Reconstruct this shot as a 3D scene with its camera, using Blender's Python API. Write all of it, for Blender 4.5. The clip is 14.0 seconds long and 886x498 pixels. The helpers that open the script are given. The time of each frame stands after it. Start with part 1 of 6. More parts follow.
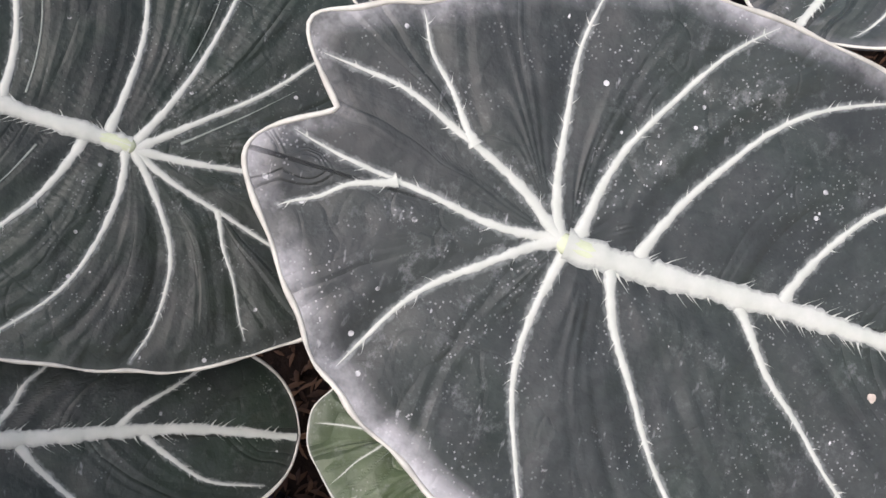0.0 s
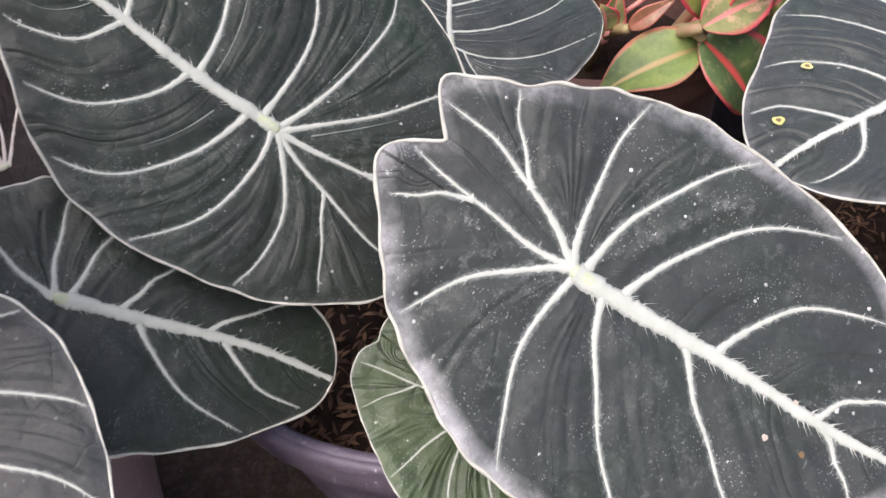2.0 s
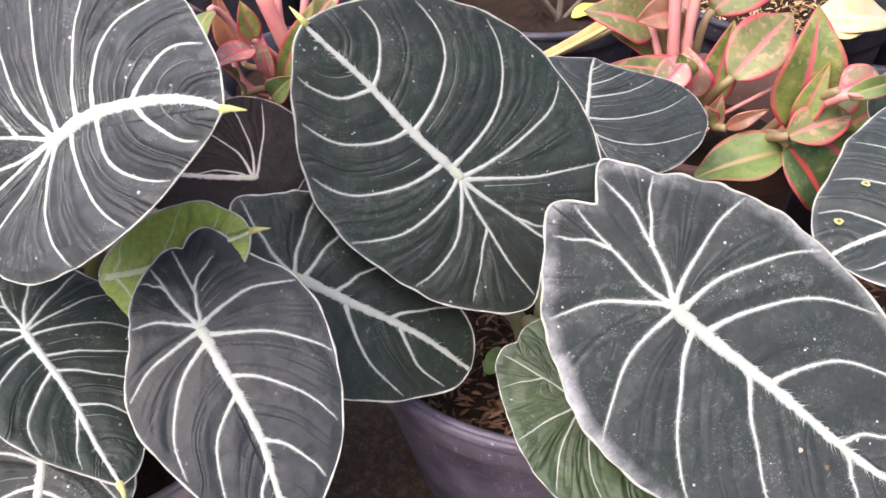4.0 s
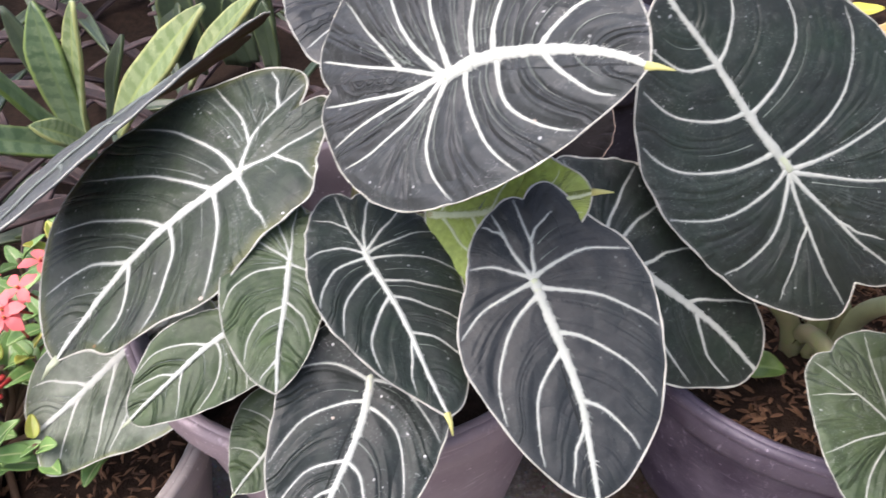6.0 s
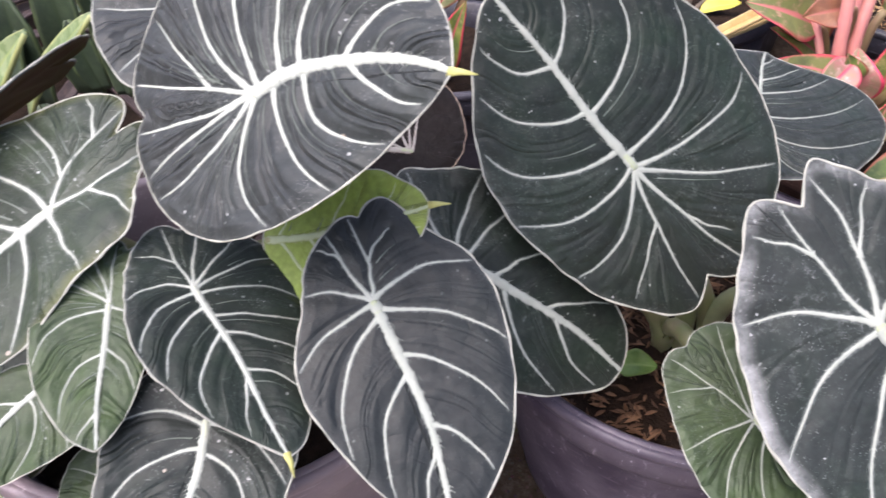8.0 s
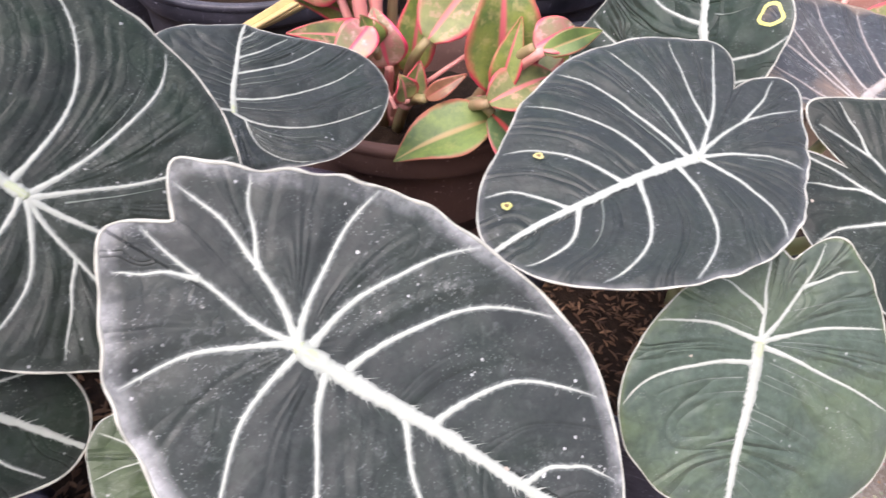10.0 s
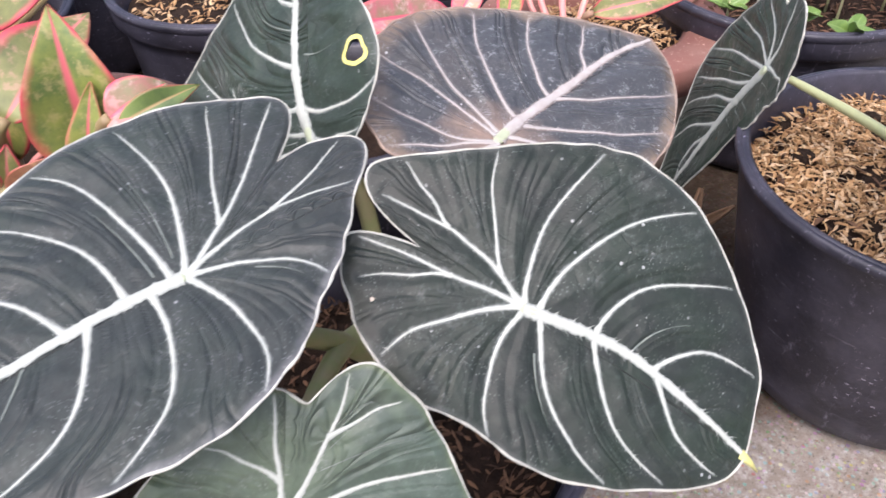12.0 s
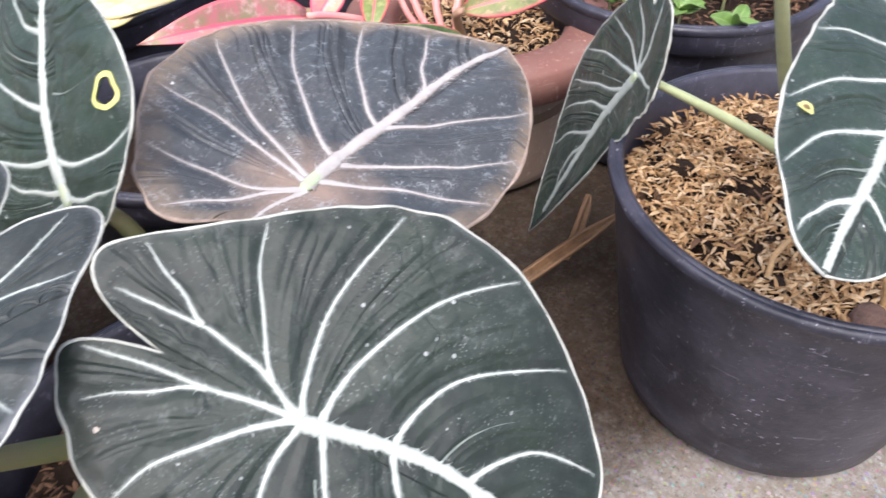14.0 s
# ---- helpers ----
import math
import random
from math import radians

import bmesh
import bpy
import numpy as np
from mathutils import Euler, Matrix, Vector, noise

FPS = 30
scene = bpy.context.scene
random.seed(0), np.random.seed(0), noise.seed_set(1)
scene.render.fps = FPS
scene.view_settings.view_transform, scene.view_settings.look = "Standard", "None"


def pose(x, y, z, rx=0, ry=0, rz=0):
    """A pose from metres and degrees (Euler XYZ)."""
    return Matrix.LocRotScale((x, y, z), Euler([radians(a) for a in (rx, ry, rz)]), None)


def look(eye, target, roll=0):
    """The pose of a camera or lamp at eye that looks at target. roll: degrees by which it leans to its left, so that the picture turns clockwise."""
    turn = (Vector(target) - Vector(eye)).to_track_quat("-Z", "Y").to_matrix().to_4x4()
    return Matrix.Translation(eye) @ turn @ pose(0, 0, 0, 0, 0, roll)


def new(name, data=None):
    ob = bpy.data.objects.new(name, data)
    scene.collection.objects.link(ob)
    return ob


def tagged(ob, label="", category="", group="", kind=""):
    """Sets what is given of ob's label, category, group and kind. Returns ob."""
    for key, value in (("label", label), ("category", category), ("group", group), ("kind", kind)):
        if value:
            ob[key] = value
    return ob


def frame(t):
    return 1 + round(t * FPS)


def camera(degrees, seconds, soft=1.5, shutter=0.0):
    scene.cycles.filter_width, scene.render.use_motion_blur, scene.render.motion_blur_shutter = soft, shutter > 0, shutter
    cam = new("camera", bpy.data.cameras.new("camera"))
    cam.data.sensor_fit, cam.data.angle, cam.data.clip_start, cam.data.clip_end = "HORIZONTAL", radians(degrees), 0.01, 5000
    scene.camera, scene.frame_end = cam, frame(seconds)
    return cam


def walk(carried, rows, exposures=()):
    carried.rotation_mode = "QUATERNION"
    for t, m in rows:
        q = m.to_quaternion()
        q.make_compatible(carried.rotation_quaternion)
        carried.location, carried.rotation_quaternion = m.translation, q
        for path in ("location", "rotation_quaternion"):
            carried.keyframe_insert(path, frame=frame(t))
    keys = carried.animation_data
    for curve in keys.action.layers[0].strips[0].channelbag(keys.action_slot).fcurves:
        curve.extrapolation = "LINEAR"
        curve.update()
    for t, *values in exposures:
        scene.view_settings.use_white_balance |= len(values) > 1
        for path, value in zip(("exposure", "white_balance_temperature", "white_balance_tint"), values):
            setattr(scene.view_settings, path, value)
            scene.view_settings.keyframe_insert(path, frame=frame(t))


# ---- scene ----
cam = camera(60.0, 14.0, shutter=0.25)
walk(cam, [
    (0, pose(0.1023, -0.1071, 0.3030, 41.08, 15.08, -37.49)),
    (0.5, pose(0.0975, -0.1130, 0.3058, 42.21, 13.57, -35.94)),
    (1, pose(0.0925, -0.1181, 0.3133, 44.78, 11.68, -33.14)),
    (1.5, pose(0.0878, -0.1243, 0.3219, 46.36, 8.04, -30.54)),
    (2, pose(0.0754, -0.1429, 0.3356, 46.72, 5.42, -26.47)),
    (2.2, pose(0.0697, -0.1510, 0.3424, 46.04, 4.47, -25.36)),
    (4.3, pose(0.0182, -0.1895, 0.3853, 50.92, 1.55, -16.96)),
    (4.5, pose(0.0131, -0.1878, 0.3855, 50.58, 1.76, -15.79)),
    (5, pose(-0.0024, -0.1895, 0.3906, 51.36, 1.24, -12.98)),
    (5.5, pose(-0.0208, -0.1880, 0.3887, 50.62, 1.50, -8.57)),
    (6, pose(-0.0384, -0.1770, 0.3814, 49.31, 1.33, -4.32)),
    (6.5, pose(-0.0558, -0.1767, 0.3775, 48.83, 1.24, -1.08)),
    (7, pose(-0.0480, -0.1790, 0.3797, 50.71, 0.42, -3.98)),
    (7.5, pose(-0.0321, -0.1735, 0.3780, 50.20, 0.55, -7.50)),
    (8, pose(-0.0113, -0.1692, 0.3748, 50.02, 0.89, -11.85)),
    (8.5, pose(0.0195, -0.1599, 0.3691, 49.21, 0.60, -18.31)),
    (9, pose(0.0502, -0.1547, 0.3590, 49.44, -1.30, -24.89)),
    (9.2, pose(0.0607, -0.1518, 0.3531, 49.23, -1.92, -27.09)),
    (11.3, pose(0.1966, -0.1819, 0.3458, 49.10, 0.84, -38.45)),
    (11.5, pose(0.2097, -0.1805, 0.3418, 49.28, 1.41, -39.65)),
    (12, pose(0.2437, -0.1757, 0.3357, 49.05, 1.48, -42.38)),
    (12.5, pose(0.2793, -0.1692, 0.3305, 48.99, -0.24, -44.87)),
    (13, pose(0.3072, -0.1714, 0.3251, 49.04, -0.59, -49.84)),
    (13.5, pose(0.3203, -0.1736, 0.3250, 48.12, 0.12, -51.59)),
    (14, pose(0.3029, -0.1685, 0.3269, 47.49, 0.32, -47.79)),
], [(0, 0.68, 6270, 18), (2, 0.83, 6320, 18), (4.5, 1.03, 6320, 18), (5.5, 0.98, 6170, 18), (6.5, 0.86, 6170, 17), (7.5, 0.84, 6070, 17), (9, 0.98, 6270, 18), (11.5, 0.96, 6070, 19), (12.5, 0.88, 6020, 16), (14, 1.02, 5870, 12)])
# ---- world and light ----
world = bpy.data.worlds.new("world")
scene.world = world
world.use_nodes = True
_w = world.node_tree
_sky = _w.nodes.new("ShaderNodeTexSky")
_sky.sky_type = "NISHITA"
_sky.sun_disc = False
_sky.sun_elevation = radians(64)
_sky.sun_rotation = radians(243)
_sky.dust_density = 7.0
_w.links.new(_sky.outputs[0], _w.nodes["Background"].inputs[0])
_w.nodes["Background"].inputs[1].default_value = 0.135
_sun = bpy.data.lights.new("sun", "SUN")
_sun.energy = 1.5
_sun.angle = radians(80)
_sun.color = (1.0, 0.985, 0.96)
sun = new("sun", _sun)
sun.matrix_world = look((-0.82, -0.36, 2.0), (0.1, 0.1, 0.0))

# ---- materials ----
def material(name):
    m = bpy.data.materials.new(name)
    m.use_nodes = True
    return m, m.node_tree.nodes, m.node_tree.links, m.node_tree.nodes["Principled BSDF"]


def tex_noise(n, l, scale, detail=4.0, rough=0.55, vec=None):
    t = n.new("ShaderNodeTexNoise")
    t.inputs["Scale"].default_value = scale
    t.inputs["Detail"].default_value = detail
    t.inputs["Roughness"].default_value = rough
    if vec is not None:
        l.new(vec, t.inputs["Vector"])
    return t.outputs["Fac"]


def ramp(n, l, fac, *stops):
    r = n.new("ShaderNodeValToRGB")
    e = r.color_ramp.elements
    while len(e) < len(stops):
        e.new(0.5)
    for el, (p, c) in zip(e, stops):
        el.position = p
        el.color = (*c, 1) if len(c) == 3 else c
    l.new(fac, r.inputs[0])
    return r.outputs[0]


def grey(n, l, fac, a, b):
    return ramp(n, l, fac, (a, (0, 0, 0)), (b, (1, 1, 1)))


def mix(n, l, fac, a, b, mode="MIX"):
    x = n.new("ShaderNodeMix")
    x.data_type = "RGBA"
    x.blend_type = mode
    if isinstance(fac, float):
        x.inputs[0].default_value = fac
    else:
        l.new(fac, x.inputs[0])
    for i, v in ((6, a), (7, b)):
        if isinstance(v, tuple):
            x.inputs[i].default_value = (*v, 1)
        else:
            l.new(v, x.inputs[i])
    return x.outputs[2]


def maths(n, l, op, a, b=0.0):
    x = n.new("ShaderNodeMath")
    x.operation = op
    for i, v in ((0, a), (1, b)):
        if isinstance(v, (int, float)):
            x.inputs[i].default_value = v
        else:
            l.new(v, x.inputs[i])
    return x.outputs[0]


def bump(n, l, b, height, strength, distance):
    x = n.new("ShaderNodeBump")
    x.inputs["Strength"].default_value = strength
    x.inputs["Distance"].default_value = distance
    l.new(height, x.inputs["Height"])
    l.new(x.outputs[0], b.inputs["Normal"])


def attr(n, name):
    a = n.new("ShaderNodeAttribute")
    a.attribute_name = name
    return a.outputs["Fac"]


def objvec(n):
    return n.new("ShaderNodeTexCoord").outputs["Object"]


def blade_material(name, dark, green, green_amount, pale, edge_tint=None, dust=0.5, rimmed=0.4, rim_width=0.3, hub_tint=None, crust=0.0, wrinkle=1.0, gloss=0.38):
    """Velvety leaf blade: dark ground, greener patches, pale haze along the veins, specks of dust."""
    m, n, l, b = material(name)
    v = objvec(n)
    vein, fine, edge = attr(n, "vein"), attr(n, "fine"), attr(n, "edge")
    patch = grey(n, l, tex_noise(n, l, 26, 5, 0.6, v), 0.62 - 0.3 * green_amount, 0.75 - 0.2 * green_amount)
    col = mix(n, l, patch, dark, green)
    grain = tex_noise(n, l, 420, 3, 0.6, v)
    col = mix(n, l, maths(n, l, "MULTIPLY", grey(n, l, grain, 0.35, 0.75), 0.35), col, tuple(min(1, 2.2 * c + 0.01) for c in dark))
    worn = grey(n, l, tex_noise(n, l, 60, 6, 0.7, v), 0.52, 0.72)
    col = mix(n, l, maths(n, l, "MULTIPLY", worn, 0.26 * dust), col, (0.10, 0.112, 0.106))
    broad = grey(n, l, tex_noise(n, l, 11, 3, 0.6, v), 0.42, 0.66)
    col = mix(n, l, maths(n, l, "MULTIPLY", broad, 0.45), col, (dark[0] * 1.14 + 0.002, dark[1] * 1.0 + 0.002, dark[2] * 0.98 + 0.002))
    bloom = grey(n, l, tex_noise(n, l, 17, 5, 0.65, v), 0.45, 0.72)
    col = mix(n, l, maths(n, l, "MULTIPLY", bloom, 0.22), col, tuple(1.6 * c + 0.030 for c in (dark[1] - 0.003, dark[1] + 0.001, dark[1])))
    # fine net of creases, their shade painted in as darker lines
    wv = n.new("ShaderNodeTexNoise")
    wv.inputs["Scale"].default_value = 55
    l.new(v, wv.inputs["Vector"])
    wx = n.new("ShaderNodeMix")
    wx.data_type = "VECTOR"
    wx.inputs[0].default_value = 0.02
    l.new(v, wx.inputs[4])
    l.new(wv.outputs["Color"], wx.inputs[5])
    net = n.new("ShaderNodeTexVoronoi")
    net.feature = "DISTANCE_TO_EDGE"
    net.inputs["Scale"].default_value = 95
    l.new(wx.outputs[1], net.inputs["Vector"])
    line = maths(n, l, "MULTIPLY", maths(n, l, "SUBTRACT", 1.0, grey(n, l, net.outputs["Distance"], 0.0, 0.07)), grey(n, l, tex_noise(n, l, 28, 4, 0.6, v), 0.42, 0.62))
    col = mix(n, l, maths(n, l, "MULTIPLY", line, 0.17), col, tuple(0.4 * c for c in dark))
    # pleats that run with the side veins, branch and die out
    flow = n.new("ShaderNodeAttribute")
    flow.attribute_name = "flow"
    pleat_map = n.new("ShaderNodeMapping")
    pleat_map.inputs["Scale"].default_value = (2.7, 2.6, 1.0)
    l.new(flow.outputs["Vector"], pleat_map.inputs[0])
    wander = n.new("ShaderNodeMix")
    wander.data_type = "VECTOR"
    wander.inputs[0].default_value = 0.16
    l.new(pleat_map.outputs[0], wander.inputs[4])
    l.new(wv.outputs["Color"], wander.inputs[5])
    pleat_noise = tex_noise(n, l, 1.0, 1.2, 0.45, wander.outputs[1])
    fold = maths(n, l, "ABSOLUTE", maths(n, l, "SUBTRACT", pleat_noise, 0.5))
    outer = grey(n, l, attr(n, "hub"), 0.16, 0.50)
    pleat = maths(n, l, "MULTIPLY", grey(n, l, fold, 0.0, 0.15), outer)
    # shade in the pleat bottoms, painted as thin darker lines
    crease_shade = maths(n, l, "MULTIPLY", maths(n, l, "SUBTRACT", 1.0, grey(n, l, fold, 0.0, 0.022)), maths(n, l, "MULTIPLY", outer, grey(n, l, tex_noise(n, l, 36, 4, 0.6, v), 0.40, 0.62)))
    col = mix(n, l, maths(n, l, "MULTIPLY", crease_shade, min(0.32, 0.10 + 0.08 * wrinkle)), col, tuple(0.4 * c for c in dark))
    # haze that frays out from each vein
    fray = maths(n, l, "ADD", vein, maths(n, l, "MULTIPLY", maths(n, l, "SUBTRACT", tex_noise(n, l, 700, 3, 0.6, v), 0.5), 1.1))
    haze = maths(n, l, "SUBTRACT", 1.0, grey(n, l, fray, 0.05, 0.72))
    col = mix(n, l, maths(n, l, "MULTIPLY", haze, 0.55), col, pale)
    if hub_tint:
        hub = maths(n, l, "ADD", attr(n, "hub"), maths(n, l, "MULTIPLY", maths(n, l, "SUBTRACT", tex_noise(n, l, 90, 4, 0.6, v), 0.5), 0.22))
        col = mix(n, l, maths(n, l, "MULTIPLY", maths(n, l, "SUBTRACT", 1.0, grey(n, l, hub, 0.02, 0.19)), 0.85), col, hub_tint)
    rimf = maths(n, l, "SUBTRACT", 1.0, grey(n, l, edge, 0.02, rim_width))
    rimf = maths(n, l, "MULTIPLY", rimf, maths(n, l, "ADD", 0.45 if crust else 0.12, grey(n, l, tex_noise(n, l, 32, 6, 0.75, v), 0.42, 0.66)))
    col = mix(n, l, maths(n, l, "MULTIPLY", rimf, rimmed), col, edge_tint or (0.22, 0.23, 0.22))
    # dust: scattered flecks
    vo = n.new("ShaderNodeTexVoronoi")
    vo.inputs["Scale"].default_value = 420
    warp = n.new("ShaderNodeMapping")
    warp.inputs["Scale"].default_value = (0.55, 1.3, 1.0)
    warp.inputs["Rotation"].default_value = (0, 0, 0.7)
    l.new(v, warp.inputs[0])
    l.new(warp.outputs[0], vo.inputs["Vector"])
    fleck = maths(n, l, "MULTIPLY", maths(n, l, "LESS_THAN", vo.outputs["Distance"], 0.12), grey(n, l, tex_noise(n, l, 130, 3, 0.7, v), 0.62, 0.68))
    v2 = n.new("ShaderNodeTexVoronoi")
    v2.inputs["Scale"].default_value = 1100
    l.new(v, v2.inputs["Vector"])
    fine_dust = maths(n, l, "MULTIPLY", maths(n, l, "LESS_THAN", v2.outputs["Distance"], 0.22), grey(n, l, tex_noise(n, l, 70, 4, 0.7, v), 0.48, 0.66))
    fleck = maths(n, l, "MAXIMUM", fleck, maths(n, l, "MULTIPLY", fine_dust, 0.4))
    col = mix(n, l, maths(n, l, "MULTIPLY", fleck, min(1.0, 1.3 * dust)), col, (0.55, 0.56, 0.55))
    st = n.new("ShaderNodeMapping")
    st.inputs["Scale"].default_value = (1.0, 3.2, 1.0)
    st.inputs["Rotation"].default_value = (0.0, 0.0, -0.5)
    l.new(v, st.inputs[0])
    streak = maths(n, l, "MULTIPLY", grey(n, l, tex_noise(n, l, 190, 3, 0.6, st.outputs[0]), 0.66, 0.72), grey(n, l, tex_noise(n, l, 40, 4, 0.7, v), 0.48, 0.6))
    col = mix(n, l, maths(n, l, "MULTIPLY", streak, 0.7 * dust), col, (0.36, 0.37, 0.365))
    smudge = maths(n, l, "MULTIPLY", grey(n, l, tex_noise(n, l, 260, 6, 0.8, v), 0.53, 0.66), grey(n, l, tex_noise(n, l, 24, 3, 0.6, v), 0.46, 0.62))
    col = mix(n, l, maths(n, l, "MULTIPLY", smudge, 0.5 * dust), col, (0.24, 0.25, 0.245))
    # sparse larger grains of grit
    v3 = n.new("ShaderNodeTexVoronoi")
    v3.inputs["Scale"].default_value = 260
    l.new(v, v3.inputs["Vector"])
    grit = maths(n, l, "MULTIPLY", maths(n, l, "LESS_THAN", v3.outputs["Distance"], 0.13), grey(n, l, tex_noise(n, l, 85, 4, 0.7, v), 0.55, 0.60))
    col = mix(n, l, maths(n, l, "MULTIPLY", grit, min(1.0, 1.1 * dust)), col, (0.55, 0.56, 0.55))
    if crust:
        # broken squiggles of dried scale
        vein_net = n.new("ShaderNodeTexVoronoi")
        vein_net.feature = "DISTANCE_TO_EDGE"
        vein_net.inputs["Scale"].default_value = 620
        l.new(wx.outputs[1], vein_net.inputs["Vector"])
        sq = maths(n, l, "MULTIPLY", maths(n, l, "LESS_THAN", vein_net.outputs["Distance"], 0.10), grey(n, l, tex_noise(n, l, 190, 4, 0.7, v), 0.54, 0.62))
        col = mix(n, l, maths(n, l, "MULTIPLY", sq, crust), col, (0.46, 0.47, 0.48))
    l.new(col, b.inputs["Base Color"])
    b.inputs["Roughness"].default_value = 0.5
    b.inputs["Specular IOR Level"].default_value = gloss
    b.inputs["Sheen Weight"].default_value = 0.06
    b.inputs["Sheen Roughness"].default_value = 0.45
    b.inputs["Sheen Tint"].default_value = (0.85, 0.85, 0.85, 1)
    h = maths(n, l, "ADD", maths(n, l, "MULTIPLY", grey(n, l, fine, 0.0, 1.0), 0.22), maths(n, l, "MULTIPLY", grain, 0.15))
    h = maths(n, l, "ADD", h, maths(n, l, "MULTIPLY", tex_noise(n, l, 120, 4, 0.6, v), 0.5))
    h = maths(n, l, "ADD", h, maths(n, l, "MULTIPLY", tex_noise(n, l, 30, 3, 0.55, v), 1.6))
    h = maths(n, l, "SUBTRACT", h, maths(n, l, "MULTIPLY", line, 0.10))
    h = maths(n, l, "ADD", h, maths(n, l, "MULTIPLY", pleat, 0.85 * wrinkle))
    bump(n, l, b, h, 0.7, 0.0014)
    return m


def plain(name, colour, rough=0.5, vary=0.15, scale=60, bumpy=0.0, spec=0.4, second=None):
    m, n, l, b = material(name)
    v = objvec(n)
    f = tex_noise(n, l, scale, 5, 0.6, v)
    c2 = second or tuple(max(0, c * (1 - 2.2 * vary)) for c in colour)
    l.new(mix(n, l, grey(n, l, f, 0.3, 0.7), c2, colour), b.inputs["Base Color"])
    b.inputs["Roughness"].default_value = rough
    b.inputs["Specular IOR Level"].default_value = spec
    if bumpy:
        bump(n, l, b, tex_noise(n, l, scale * 4, 4, 0.6, v), bumpy, 0.001)
    return m


def vein_material(name, core, second, edge):
    """Pale vein whose colour thins out towards its edges."""
    m, n, l, b = material(name)
    v = objvec(n)
    c = mix(n, l, grey(n, l, tex_noise(n, l, 260, 5, 0.6, v), 0.3, 0.7), second, core)
    mid = maths(n, l, "ADD", attr(n, "core"), maths(n, l, "MULTIPLY", maths(n, l, "SUBTRACT", tex_noise(n, l, 1500, 3, 0.6, v), 0.5), 0.9))
    l.new(mix(n, l, grey(n, l, mid, 0.05, 0.62), edge, c), b.inputs["Base Color"])
    b.inputs["Roughness"].default_value = 0.6
    b.inputs["Specular IOR Level"].default_value = 0.3
    return m


VEIN = vein_material("vein", (0.44, 0.46, 0.415), (0.37, 0.40, 0.35), (0.24, 0.26, 0.24))
VEIN_WHITE = vein_material("vein_white", (0.52, 0.54, 0.49), (0.44, 0.47, 0.41), (0.27, 0.29, 0.265))
VEIN_GREEN = vein_material("vein_green", (0.52, 0.58, 0.38), (0.42, 0.48, 0.28), (0.24, 0.29, 0.08))
VEIN_BROWN = vein_material("vein_brown", (0.46, 0.44, 0.42), (0.39, 0.35, 0.32), (0.16, 0.125, 0.11))
VEIN_FAINT = vein_material("vein_faint", (0.22, 0.25, 0.22), (0.14, 0.16, 0.14), (0.06, 0.07, 0.062))
MARGIN = plain("margin", (0.55, 0.55, 0.48), 0.6, 0.2, 120)
MARGIN_BROWN = plain("margin_brown", (0.38, 0.29, 0.23), 0.7, 0.2, 150)
NODE_GREEN = plain("node_green", (0.45, 0.50, 0.34), 0.55, 0.10, 200)
NODE_WHITE = plain("node_white", (0.60, 0.64, 0.50), 0.55, 0.06, 200)
DRIP = plain("drip_tip", (0.58, 0.56, 0.20), 0.5, 0.12, 200)
PETIOLE = plain("petiole", (0.30, 0.36, 0.14), 0.45, 0.15, 90, second=(0.38, 0.33, 0.2))
PETIOLE_PALE = plain("petiole_pale", (0.50, 0.54, 0.30), 0.45, 0.1, 90)
PALE = (0.36, 0.39, 0.37)
BLACK = blade_material("blade_black", (0.0160, 0.0205, 0.0185), (0.0135, 0.0245, 0.0165), 0.55, PALE, dust=0.8, wrinkle=0.8)
GREY = blade_material("blade_grey", (0.0233, 0.0285, 0.0261), (0.0185, 0.0299, 0.0223), 0.55, PALE, (0.26, 0.26, 0.27), rimmed=0.7, rim_width=0.4, wrinkle=1.0)
MEALY = blade_material("blade_mealy", (0.0192, 0.0240, 0.0222), (0.0150, 0.0262, 0.0182), 0.55, PALE, (0.38, 0.385, 0.39), dust=0.7, rimmed=1.0, rim_width=0.7, wrinkle=0.3)
DEEP = blade_material("blade_deep_green", (0.0112, 0.0155, 0.0120), (0.0110, 0.0235, 0.0120), 0.65, PALE, dust=0.45, wrinkle=0.36)
YELLOWED = blade_material("blade_yellowed", (0.024, 0.033, 0.024), (0.034, 0.055, 0.024), 0.65, PALE, (0.22, 0.22, 0.03), dust=0.8, rimmed=0.4, rim_width=0.6, wrinkle=1.5)
TEAL = blade_material("blade_blue_green", (0.018, 0.029, 0.021), (0.022, 0.042, 0.024), 0.6, PALE, dust=0.6, wrinkle=2.0)
OLIVE = blade_material("blade_olive", (0.034, 0.052, 0.024), (0.056, 0.090, 0.028), 0.7, (0.36, 0.40, 0.32), dust=0.5, wrinkle=1.4)
FADED = blade_material("blade_faded", (0.06, 0.08, 0.05), (0.26, 0.29, 0.23), 0.6, (0.44, 0.47, 0.40), (0.30, 0.32, 0.07), dust=0.9, rimmed=0.7, rim_width=0.4, wrinkle=1.5)
YOUNG = blade_material("blade_young", (0.19, 0.26, 0.045), (0.27, 0.34, 0.065), 0.8, (0.48, 0.54, 0.30), dust=0.05)
AGED = blade_material("blade_aged", (0.042, 0.046, 0.050), (0.066, 0.060, 0.054), 0.4, (0.32, 0.29, 0.27), (0.25, 0.185, 0.13), dust=0.9, rimmed=1.0, rim_width=1.05, hub_tint=(0.30, 0.215, 0.165), crust=0.35, wrinkle=3.0)
SLATE = blade_material("blade_slate", (0.0118, 0.0150, 0.0160), (0.0100, 0.0150, 0.0140), 0.5, PALE, (0.15, 0.16, 0.17), dust=0.12, rimmed=0.35, rim_width=0.3, wrinkle=0.3)
